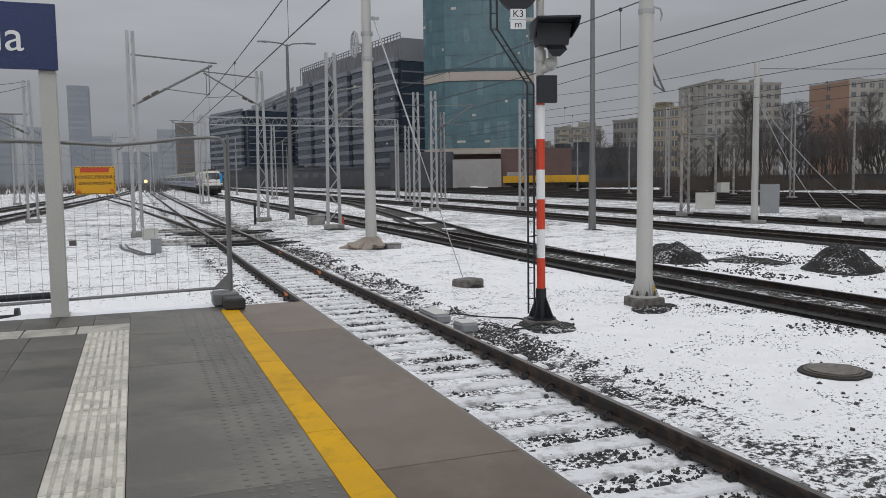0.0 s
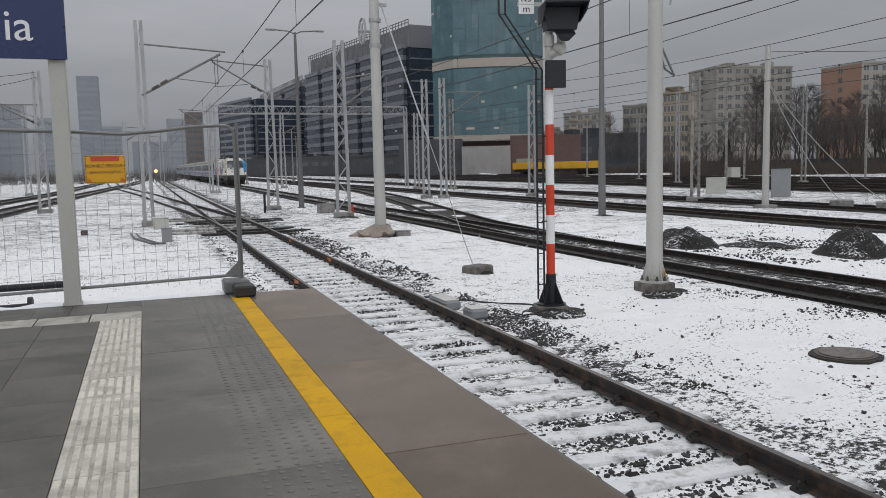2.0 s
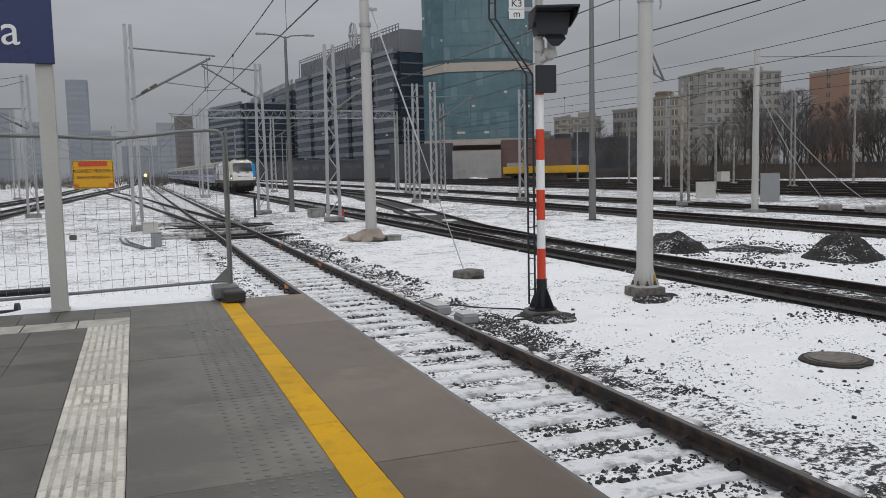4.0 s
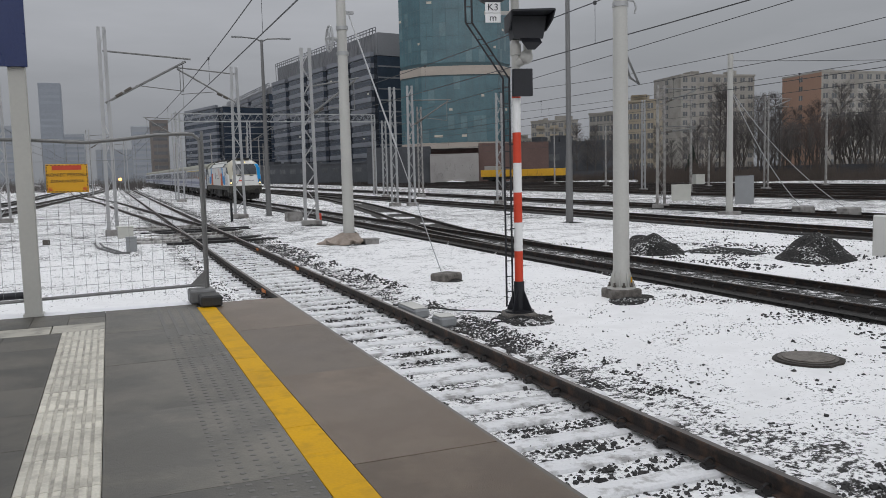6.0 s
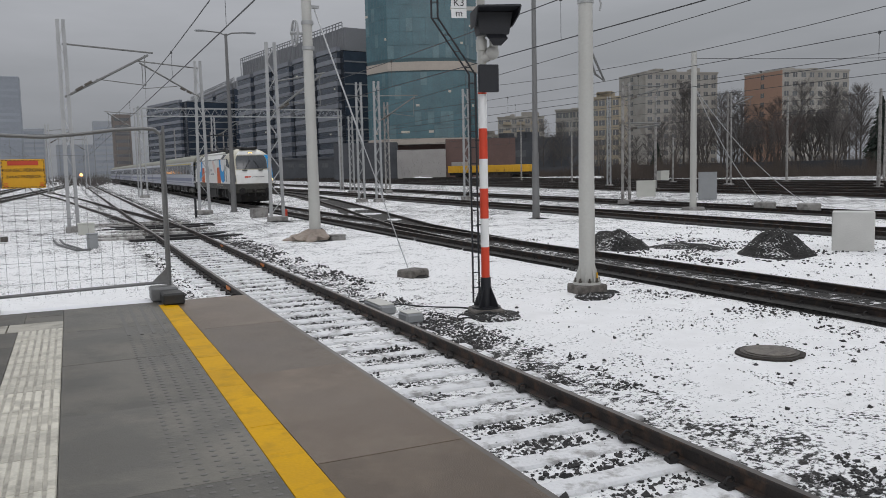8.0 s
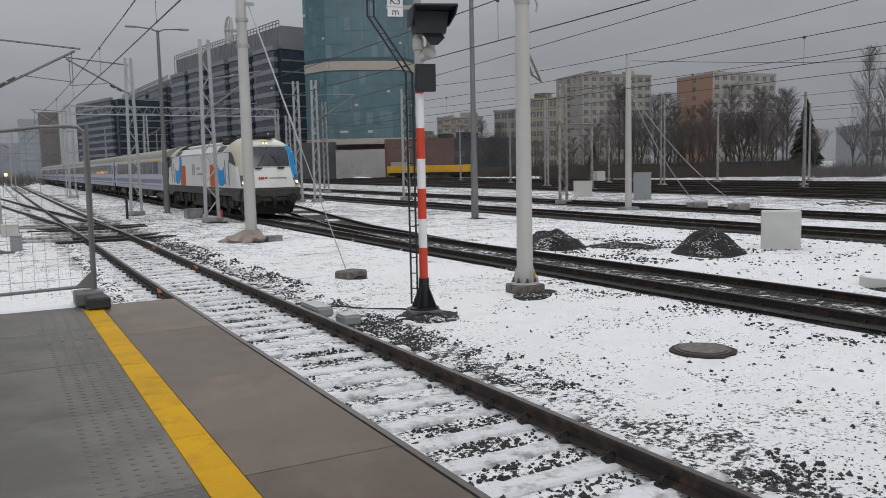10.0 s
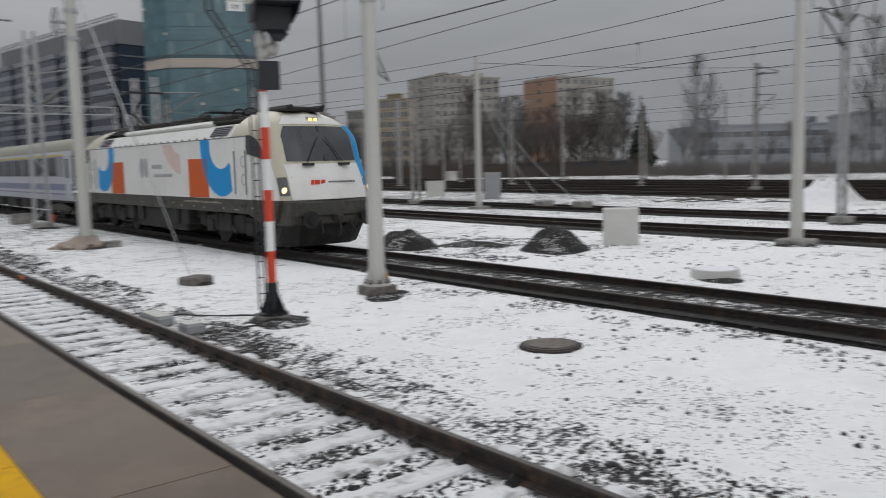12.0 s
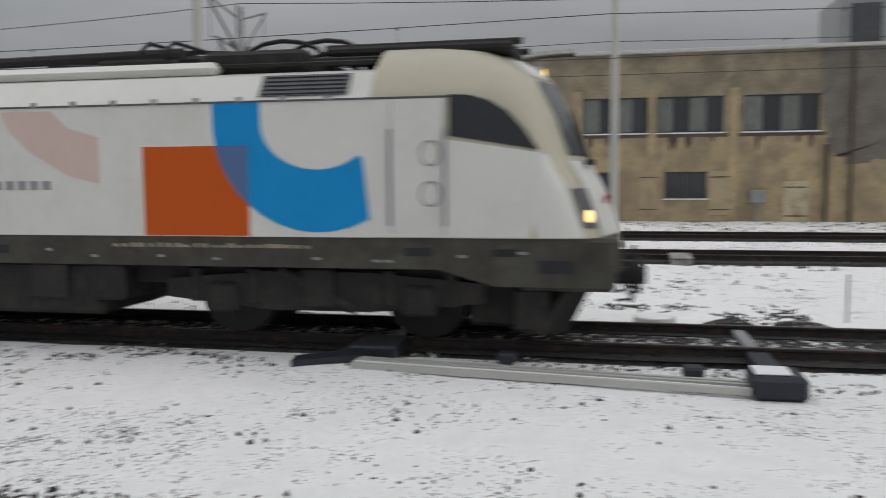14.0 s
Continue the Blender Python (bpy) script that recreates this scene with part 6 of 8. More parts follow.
    for y in (7.0, 7.9, L - 8.2, L - 7.2):
        bm = bmesh.new()
        box(bm, -1.42, 1.42, y, y + 0.55, 0.5, 1.02, 0.04)
        part("equipment_box", bm, GRIME, top)
    bm = bmesh.new()
    box(bm, -1.12, 1.12, 1.3, L - 1.3, 0.72, 1.0)
    box(bm, -1.0, 1.0, 1.1, 2.3, 0.22, 0.75, 0.05)
    box(bm, -0.5, 0.5, 2.2, 6.3, 0.30, 0.75, 0.05)
    box(bm, -0.5, 0.5, L - 6.3, L - 2.2, 0.30, 0.75, 0.05)
    part("underfloor", bm, GRIME, top)
    return top, wheels


LOCO, LOCO_WHEELS = locomotive()

COACH_WHITE = material("pale lavender coach paint", (0.47, 0.48, 0.525), 0.4, 0, 0.06, 8, 0.8, 0.0)
COACH_BLUE = material("soft blue coach band", (0.17, 0.192, 0.29), 0.4, 0, 0.08)
COACH_GREY = material("grey coach window band", (0.22, 0.23, 0.25), 0.4, 0, 0.08)
COACH_ROOF = material("olive grey coach roof", (0.24, 0.235, 0.19), 0.6, 0, 0.12, 10, 1.0)
COACH_YELLOW = material("yellow class stripe", (0.55, 0.43, 0.08), 0.4, 0, 0.06)
COACH_GLASS = glass("tinted coach window", (0.022, 0.024, 0.026), 0.05)


def coach(first):
    label = "pale lavender and blue coach with yellow stripe over wide windows" if first else "pale grey and blue passenger coach with a row of small windows"
    top = empty("passenger_coach", pose(TRACK_X, 200, 0.16), label, "coach", "coaches of the train")
    L, w = 26.1, 1.42
    bm = bmesh.new()
    sec = [(-1.38, 0.95), (-w, 1.3), (-w, 3.0), (-1.36, 3.25)]
    sec = sec + [(-x, z) for x, z in [(-a, b) for a, b in reversed(sec)]]
    a = [bm.verts.new((x, 0.15, z)) for x, z in sec]
    b = [bm.verts.new((x, L - 0.15, z)) for x, z in sec]
    for i in range(len(sec)):
        j = (i + 1) % len(sec)
        bm.faces.new((a[i], a[j], b[j], b[i]))
    bm.faces.new(a)
    bm.faces.new(b[::-1])
    part("body", bm, COACH_WHITE, top)
    bm = bmesh.new()
    arc = [(-1.38, 3.2), (-1.30, 3.42), (-1.1, 3.62), (-0.75, 3.78), (-0.3, 3.86), (0.3, 3.86), (0.75, 3.78), (1.1, 3.62), (1.30, 3.42), (1.38, 3.2)]
    a = [bm.verts.new((x, 0.12, z)) for x, z in arc]
    b = [bm.verts.new((x, L - 0.12, z)) for x, z in arc]
    for i in range(len(arc) - 1):
        bm.faces.new((a[i], a[i + 1], b[i + 1], b[i]))
    bm.faces.new(a)
    bm.faces.new(b[::-1])
    part("roof", bm, COACH_ROOF, top, smooth=True)
    for s in (-1, 1):
        def strip(name, z0, z1, mat, y0=0.2, y1=L - 0.2, out=0.004):
            bm = bmesh.new()
            box(bm, s * (w - 0.01), s * (w + out), y0, y1, z0, z1)
            return part(name, bm, mat, top)
        strip("blue_band", 1.42, 1.72, COACH_BLUE)
        strip("window_band", 2.05, 2.98, COACH_GREY, 1.6, L - 1.6)
        strip("thin_stripe", 1.22, 1.28, COACH_BLUE)
        if first:
            strip("class_stripe", 2.985, 3.07, COACH_YELLOW, 1.6, L - 1.6, 0.008)
        n, ww = (9, 1.95) if first else (20, 0.78)
        pitch = (L - 5.4) / n
        for i in range(n):
            y = 2.7 + pitch * (i + 0.5)
            bm = bmesh.new()
            box(bm, s * (w + 0.002), s * (w + 0.012), y - ww / 2, y + ww / 2, 2.10, 2.92, 0.003)
            part("window", bm, COACH_GLASS, top)
        for y in (1.0, L - 1.0):
            bm = bmesh.new()
            box(bm, s * (w - 0.02), s * (w + 0.012), y - 0.42, y + 0.42, 1.02, 3.02, 0.01)
            d = part("door", bm, COACH_WHITE, top)
            bm = bmesh.new()
            box(bm, s * (w + 0.012), s * (w + 0.02), y - 0.24, y + 0.24, 2.0, 2.85)
            part("door_window", bm, COACH_GLASS, d)
    for y in (0.15, L - 0.15):
        bm = bmesh.new()
        box(bm, -0.75, 0.75, y - 0.22, y + 0.22, 1.0, 3.2, 0.08)
        part("gangway", bm, RUBBER, top)
    bm = bmesh.new()
    box(bm, -1.30, 1.30, 0.3, L - 0.3, 0.85, 1.0)
    for y0, y1 in ((6.5, 9.0), (9.6, 11.4), (12.5, 15.0), (16.2, 18.6)):
        box(bm, -1.25, 1.25, y0, y1, 0.42, 0.95, 0.04)
    part("underfloor_gear", bm, GRIME, top)
    wheels = []
    for yc in (3.55, L - 3.55):
        bog = empty("bogie", pose(0, yc, 0))
        bog.parent = top
        for s in (-1, 1):
            bm = bmesh.new()
            slab_poly(bm, [(s * 1.06, -1.75, 0.46), (s * 1.06, 1.75, 0.46), (s * 1.06, 1.75, 0.66), (s * 1.06, 0.5, 0.78), (s * 1.06, -0.5, 0.78), (s * 1.06, -1.75, 0.66)], 0.14 if s < 0 else -0.14)
            for y in (-1.28, 1.28):
                box(bm, s * 1.0, s * 1.26, y - 0.18, y + 0.18, 0.32, 0.62, 0.03)
            part("bogie_frame", bm, LOCO_GREY, bog)
        for y in (-1.28, 1.28):
            wheels.append((wheelset(bog, y, 0.46), y, 0.46))
    return top, wheels


COACHES = [coach(True)]
for k in range(1):
    COACHES.append(coach(False))
MORE = []
for k in range(4):
    MORE.append(copy_thing(COACHES[1][0], pose(TRACK_X, 300, 0.16)))


# ---- buildings ----
PLASTER = material("stained cream plaster", (0.46, 0.362, 0.218), 0.85, 0, 0.2, 9, 0.5, 0.25, (0.31, 0.245, 0.16), 0.42)
PLASTER_SOOT = material("sooty olive upper plaster", (0.36, 0.30, 0.205), 0.85, 0, 0.2, 9, 0.35, 0.25, (0.22, 0.185, 0.135), 0.45)
PLASTER_GREY = material("bare grey render patch", (0.175, 0.158, 0.138), 0.9, 0, 0.35, 9, 1.5, 0.4)
BRICK_TRIM = material("faded brick fascia", (0.36, 0.19, 0.11), 0.85, 0, 0.25, 14, 1.0, 0.3, (0.25, 0.16, 0.11), 0.35)
SHUTTER = material("weathered tan shutter", (0.40, 0.33, 0.215), 0.8, 0, 0.2, 9, 1.2, 0.2)
STAIN = material("dark damp stain", (0.105, 0.08, 0.06), 0.85, 0, 0.3, 9, 2)
WORN = material("worn brown undercoat", (0.27, 0.195, 0.135), 0.9, 0, 0.35, 9, 1.2, 0.4, (0.15, 0.115, 0.085), 0.4)
DOOR_PALE = material("faded pale door", (0.42, 0.42, 0.39), 0.7, 0, 0.15, 9, 1.2, 0.1)
CREAM_DOOR = material("weathered cream door", (0.50, 0.43, 0.29), 0.7, 0, 0.18, 9, 1.2, 0.1, (0.33, 0.26, 0.17), 0.3)
GATE = material("peeling pale grey gate", (0.36, 0.335, 0.275), 0.8, 0, 0.2, 9, 1.2, 0.2, (0.22, 0.19, 0.14), 0.35)
HUT_GLASS = glass("dark dusty window", (0.035, 0.038, 0.042), 0.12)
CURTAIN_DIM = material("dim net curtain", (0.16, 0.172, 0.155), 0.6, 0, 0.3)
CURTAIN = material("pale curtain", (0.34, 0.38, 0.35), 0.8, 0, 0.15)
FRAME_WHITE = material("old white window frame", (0.55, 0.54, 0.50), 0.6, 0, 0.1)
PANEL_GREY = material("weathered pale facade panel", (0.325, 0.308, 0.277), 0.85, 0, 0.12, 3, 0.12, 0.1, (0.255, 0.238, 0.21), 0.35)
GABLE_ORANGE = material("faded orange gable", (0.32, 0.20, 0.145), 0.85, 0, 0.06, 3, 0.12, 0.1)
OCHRE = material("ochre facade", (0.32, 0.275, 0.205), 0.85, 0, 0.08, 3, 0.2)
FAR_GLASS = glass("grey far window", (0.13, 0.135, 0.14), 0.2)
OFFICE_BAND = material("grey office spandrel", (0.188, 0.198, 0.222), 0.45, 0, 0.14, 3, 0.1, 0.0)
OFFICE_GLASS = glass("dark blue office glass", (0.036, 0.048, 0.068), 0.08)
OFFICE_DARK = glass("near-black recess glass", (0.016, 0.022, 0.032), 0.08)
OFFICE_TOP = material("grey plant-room screen", (0.19, 0.195, 0.205), 0.6, 0, 0.1, 2, 0.1)
TEAL = glass("teal curtain-wall glass", (0.053, 0.120, 0.141), 0.14)
TEAL_LIGHT = glass("pale teal glass", (0.085, 0.155, 0.175), 0.14)
TEAL_SEAM = material("dark teal glazing bar", (0.045, 0.095, 0.108), 0.4, 0, 0.1)
BELT = material("beige stone belt", (0.42, 0.37, 0.32), 0.7, 0, 0.08, 2, 0.2)
LIT = glow("lit office window", (1.0, 0.95, 0.82), 0.22)
LIT.node_tree.nodes["Principled BSDF"].inputs["Base Color"].default_value = (0.10, 0.10, 0.09, 1)
# distance haze is put into these two wall colours: paler and bluer
HAZED_WALL = material("grey far wall, haze in its colour", (0.29, 0.305, 0.325), 0.9, 0, 0.08, 1, 0.05, 0.0)
HAZED_WALL_DARK = material("grey-blue far wall, haze in its colour", (0.26, 0.28, 0.31), 0.9, 0, 0.10, 1, 0.05, 0.0)
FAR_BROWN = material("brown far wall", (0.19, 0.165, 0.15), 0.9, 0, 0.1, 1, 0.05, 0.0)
DARK_WALL = material("dark yard wall", (0.075, 0.079, 0.087), 0.9, 0, 0.25, 4, 0.4, 0.1)
WALL_PALE = material("pale painted wall", (0.34, 0.325, 0.31), 0.9, 0, 0.12, 4, 0.5, 0.1)
BROWN_WALL = material("brown brick wall", (0.13, 0.085, 0.075), 0.9, 0, 0.2, 5, 0.4, 0.1)


def wall_with_openings(bm, x, y0, y1, z0, z1, thick, holes, mi=0):
    """A wall in the plane x, from y0 to y1, pierced by holes (ya, yb, za, zb)."""
    ys = sorted({y0, y1, *[h[0] for h in holes], *[h[1] for h in holes]})
    zs = sorted({z0, z1, *[h[2] for h in holes], *[h[3] for h in holes]})
    for ya, yb in zip(ys, ys[1:]):
        run = None
        for za, zb in zip(zs, zs[1:]):
            my, mz = (ya + yb) / 2, (za + zb) / 2
            solid = not any(h[0] < my < h[1] and h[2] < mz < h[3] for h in holes)
            if solid:
                run = (run[0] if run else za, zb)
            elif run:
                box(bm, x, x + thick, ya, yb, run[0], run[1], mi=mi)
                run = None
        if run:
            box(bm, x, x + thick, ya, yb, run[0], run[1], mi=mi)


def window_unit(parent, x, ya, yb, za, zb, panes, curtain=False, sill=True):
    bm = bmesh.new()
    for y in np.linspace(ya + 0.03, yb - 0.03, panes + 1):
        box(bm, x + 0.10, x + 0.16, y - 0.03, y + 0.03, za, zb)
    for z in (za + 0.03, zb - 0.03):
        box(bm, x + 0.10, x + 0.16, ya, yb, z - 0.03, z + 0.03)
    top = part("window", bm, FRAME_WHITE if curtain and panes == 2 else DARK_WALL, parent)
    w = (yb - ya) / panes
    for i in range(panes):
        bm = bmesh.new()
        box(bm, x + 0.125, x + 0.135, ya + i * w + 0.03, ya + (i + 1) * w - 0.03, za + 0.03, zb - 0.03)
        part("pane", bm, HUT_GLASS if not curtain or i % 2 == 0 else (CURTAIN if panes == 2 else CURTAIN_DIM), top)
    if sill:
        bm = bmesh.new()
        box(bm, x - 0.08, x + 0.12, ya - 0.06, yb + 0.06, za - 0.06, za)
        part("sill", bm, PURE_SNOW, top, "snow-lined sill")
    return top


def yard_building():
    X = 41.0
    top = empty("yard_building", Matrix(), "shabby cream-plastered low railway building with brick fascia and dark windows", "building")
    low = [(12.95, 14.72, 1.13, 2.20), (10.25, 12.05, 1.13, 2.22), (4.95, 7.35, 1.15, 2.33), (0.9, 2.4, 1.15, 2.35)]
    bm = bmesh.new()
    wall_with_openings(bm, X, 4.4, 15.8, 0.0, 3.72, 0.4, low[:3])
    part("low_wall", bm, PLASTER, top)
    ups = [(1.7, 4.05), (-1.9, 1.2), (-5.35, -2.25), (-9.6, -6.25)]
    lows = [(2.3, 3.7), (-0.2, 1.4), (-4.65, -2.7), (-7.9, -6.2)]
    holes = [(a, b, 1.1, 2.38) for a, b in lows[1:3]] + [(3.2, 4.05, 2.0, 2.38)]
    bm = bmesh.new()
    wall_with_openings(bm, X, 1.6, 4.38, 0.0, 3.72, 0.4, holes[2:])
    wall_with_openings(bm, X, -30.0, 1.6, 0.0, 4.25, 0.4, holes[:2])
    part("lower_wall", bm, PLASTER, top)
    ups = ups[1:]
    for ya, yb in zip([-30.0] + sorted(b for a, b in ups), sorted(a for a, b in ups) + [1.6]):
        bm = bmesh.new()
        box(bm, X, X + 0.4, ya, yb, 4.25, 5.95)
        part("window_pier", bm, PLASTER_SOOT, top)
    bm = bmesh.new()
    box(bm, X, X + 0.4, -30.0, 1.6, 5.95, 8.0)
    part("upper_wall", bm, PLASTER_SOOT, top, "sooty olive plaster band above the windows")
    bm = bmesh.new()
    box(bm, X + 0.02, X + 14, 15.4, 15.8, 0.0, 3.72)
    box(bm, X + 3.2, X + 14, 4.4, 4.8, 3.72, 8.0)
    part("end_wall", bm, PLASTER, top)
    # the tall part's rounded corner, which stands back behind the low roof
    bend = [(X + 3.2 - 3.2 * math.cos(q), 1.6 + 3.2 * math.sin(q)) for q in np.linspace(0, math.pi / 2, 13)]
    bm = bmesh.new()
    for k, ((xa, ya), (xb, yb)) in enumerate(zip(bend, bend[1:])):
        for za, zb in (((3.9, 4.3), (5.95, 8.0)) if 3 <= k < 10 else ((3.9, 8.0),)):
            slab_poly(bm, [(xa, ya, za), (xa, ya, zb), (xb, yb, zb), (xb, yb, za)], 0.3)
    part("corner_wall", bm, PLASTER_SOOT, top)
    bm = bmesh.new()
    slab_poly(bm, [(X + 3.2 - 3.5 * math.cos(q), 1.6 + 3.5 * math.sin(q), 8.16) for q in np.linspace(0, math.pi / 2, 13)] + [(X + 3.2, 1.6, 8.16)], 0.16)
    part("corner_roof", bm, PALE_CONCRETE, top)
    for k in range(3, 10):
        (xa, ya), (xb, yb) = bend[k], bend[k + 1]
        bm = bmesh.new()
        slab_poly(bm, [(xa + 0.14, ya - 0.02, 4.3), (xa + 0.14, ya - 0.02, 5.95), (xb + 0.14, yb - 0.02, 5.95), (xb + 0.14, yb - 0.02, 4.3)], 0.02)
        pane = part("corner_pane", bm, HUT_GLASS if k % 3 else CURTAIN_DIM, top)
        bm = bmesh.new()
        box(bm, xa + 0.08, xa + 0.15, ya - 0.04, ya + 0.04, 4.3, 5.95)
        part("mullion", bm, DARK_WALL, pane)
    bm = bmesh.new()
    box(bm, X - 0.25, X + 14, 1.75, 16.1, 3.98, 4.12, 0.02)
    part("low_roof", bm, PALE_CONCRETE, top)
    bm = bmesh.new()
    box(bm, X - 0.06, X + 14, 1.8, 15.95, 3.55, 3.98)
    part("fascia", bm, BRICK_TRIM, top)
    bm = bmesh.new()
    box(bm, X - 0.3, X + 14, -30.0, 1.6, 8.0, 8.16, 0.02)
    box(bm, X + 3.2, X + 14, 1.6, 5.1, 8.0, 8.16, 0.02)
    part("tall_roof", bm, PALE_CONCRETE, top)
    bm = bmesh.new()
    box(bm, X + 0.5, X + 13, -29, 15, 0.0, 0.3)
    part("inner_floor", bm, DARK_WALL, top)
    for i, (a, b, c, d) in enumerate(low[:3]):
        window_unit(top, X, a, b, c, d, 2, curtain=(i == 2))
    for a, b in ups:
        window_unit(top, X, a, b, 4.25, 5.95, 4, True)
    for a, b in lows[1:3]:
        window_unit(top, X, a, b, 1.1, 2.38, 2, False)
    window_unit(top, X, 3.2, 4.05, 2.0, 2.38, 1, False, False)
    # lit lamp behind one upper window
    bm = bmesh.new()
    box(bm, X + 1.2, X + 1.3, 0.0, 0.35, 5.55, 5.7)
    part("ceiling_lamp", bm, LIT, top)
    # pilasters, pipe, doors, stains, patches
    for y in (1.45, -2.08, -5.8):
        bm = bmesh.new()
        box(bm, X - 0.05, X, y - 0.2, y + 0.2, 0.0, 6.3)
        part("pilaster", bm, PLASTER, top)
    bm = bmesh.new()
    bar(bm, (X - 0.12, 9.75, 0.0), (X - 0.12, 9.75, 3.6), 0.10, n=10)
    box(bm, X - 0.3, X, 9.5, 10.0, 3.2, 3.55, 0.03)
    part("downpipe", bm, STAIN, top)
    for y in (-11.0, -9.95):
        bm = bmesh.new()
        bar(bm, (X - 0.1, y, 0.0), (X - 0.1, y, 7.9 if y < -10.5 else 3.6), 0.08, n=8)
        part("downpipe", bm, STAIN, top)
    for ya, yb, za, zb, mat in ((3.72, 4.84, 0.05, 1.9, GATE), (2.58, 3.68, 0.05, 1.9, GATE), (1.5, 2.45, 0.05, 2.25, DOOR_PALE), (-5.75, -4.75, 0.3, 2.4, SHUTTER), (-2.4, -1.5, 0.3, 2.4, SHUTTER), (-9.2, -8.1, 0.0, 1.9, CREAM_DOOR)):
        bm = bmesh.new()
        box(bm, X - 0.05, X + 0.05, ya, yb, za, zb, 0.01)
        d = part("shutter_door", bm, mat, top)
        for zz in (za + 0.25, zb - 0.3):
            bm = bmesh.new()
            box(bm, X - 0.07, X - 0.05, ya + 0.05, yb - 0.05, zz, zz + 0.05)
            part("rail", bm, STAIN, d)
    bm = bmesh.new()
    pts = [(-9.55, 7.99), (-9.6, 6.4), (-9.9, 4.2), (-10.2, 3.2), (-10.9, 2.8), (-12.6, 2.9), (-13.1, 4.5), (-13.0, 7.99)]
    torn = random.Random(14)
    edge = []
    for (ya, za), (yb, zb) in zip(pts, pts[1:]):
        for q in range(6):
            y, z = ya + (yb - ya) * q / 6, za + (zb - za) * q / 6
            edge.append((y + torn.uniform(-0.16, 0.16), min(7.99, z + torn.uniform(-0.16, 0.16))))
    slab_poly(bm, [(X - 0.004, y, z) for y, z in edge + [pts[-1]]], -0.01)
    part("render_patch", bm, PLASTER_GREY, top, "bare grey render patch")
    rnd = random.Random(9)
    for a, b in ups:
        for q in range(4):
            y = rnd.uniform(a, b)
            w, h = rnd.uniform(0.10, 0.24), rnd.uniform(0.3, 1.0)
            bm = bmesh.new()
            slab_poly(bm, [(X - 0.003, y - w, 4.15), (X - 0.003, y + w, 4.15), (X - 0.003, y + w * 0.6, 4.15 - h * 0.7), (X - 0.003, y, 4.15 - h), (X - 0.003, y - w * 0.5, 4.15 - h * 0.6)], -0.008)
            part("damp_streak", bm, STAIN, top)
        bm = bmesh.new()
        box(bm, X - 0.012, X - 0.001, a - 0.3, b + 0.3, 4.02, 4.18)
        part("string_course", bm, STAIN, top)
    for y0, y1, z0, z1 in ((7.36, 9.4, 2.55, 3.5), (4.5, 7.3, 2.45, 3.45), (5.3, 8.4, 0.02, 0.45)):
        bm = bmesh.new()
        n = 12
        up_, lo_ = [], []
        for i in range(n + 1):
            y = y0 + (y1 - y0) * i / n
            up_.append((X - 0.004, y, z1 + 0.06 * rnd.uniform(-1, 1)))
            lo_.append((X - 0.004, y, z0 + 0.12 * rnd.uniform(0, 1)))
        slab_poly(bm, up_ + lo_[::-1], -0.01)
        part("worn_patch", bm, WORN if z0 > 1 else STAIN, top)
    bm = bmesh.new()
    box(bm, X - 0.5, X - 0.15, -7.2, -6.6, 0.9, 1.5, 0.03)
    box(bm, X - 0.35, X - 0.3, -6.95, -6.85, 0.0, 0.9)
    part("meter_box", bm, CABINET_GREY, top)
    bm = bmesh.new()
    box(bm, X + 1.5, X + 5, -16.0, -10.6, 8.1, 10.5)
    part("roof_house", bm, CABINET_GREY, top)
    bm = bmesh.new()
    box(bm, X + 1.4, X + 1.5, -12.5, -11.2, 8.2, 10.2)
    part("roof_house_door", bm, DARK_WALL, top)


yard_building()


def pallet_stack():
    top = empty("crate", pose(40.4, 12.9, 0.0), "dark wooden crate standing against the building wall", "crate")
    for i in range(5):
        bm = bmesh.new()
        box(bm, -0.1, 0.1, -0.7, 0.7, 0.1 + i * 0.2, 0.24 + i * 0.2)
        part("board", bm, STAIN, top)
    for y in (-0.65, 0.65):
        bm = bmesh.new()
        box(bm, -0.14, -0.1, y - 0.06, y + 0.06, 0.0, 1.05)
        part("post", bm, STAIN, top)


pallet_stack()


def polar(az, d):
    return d * math.sin(radians(az)), d * math.cos(radians(az))


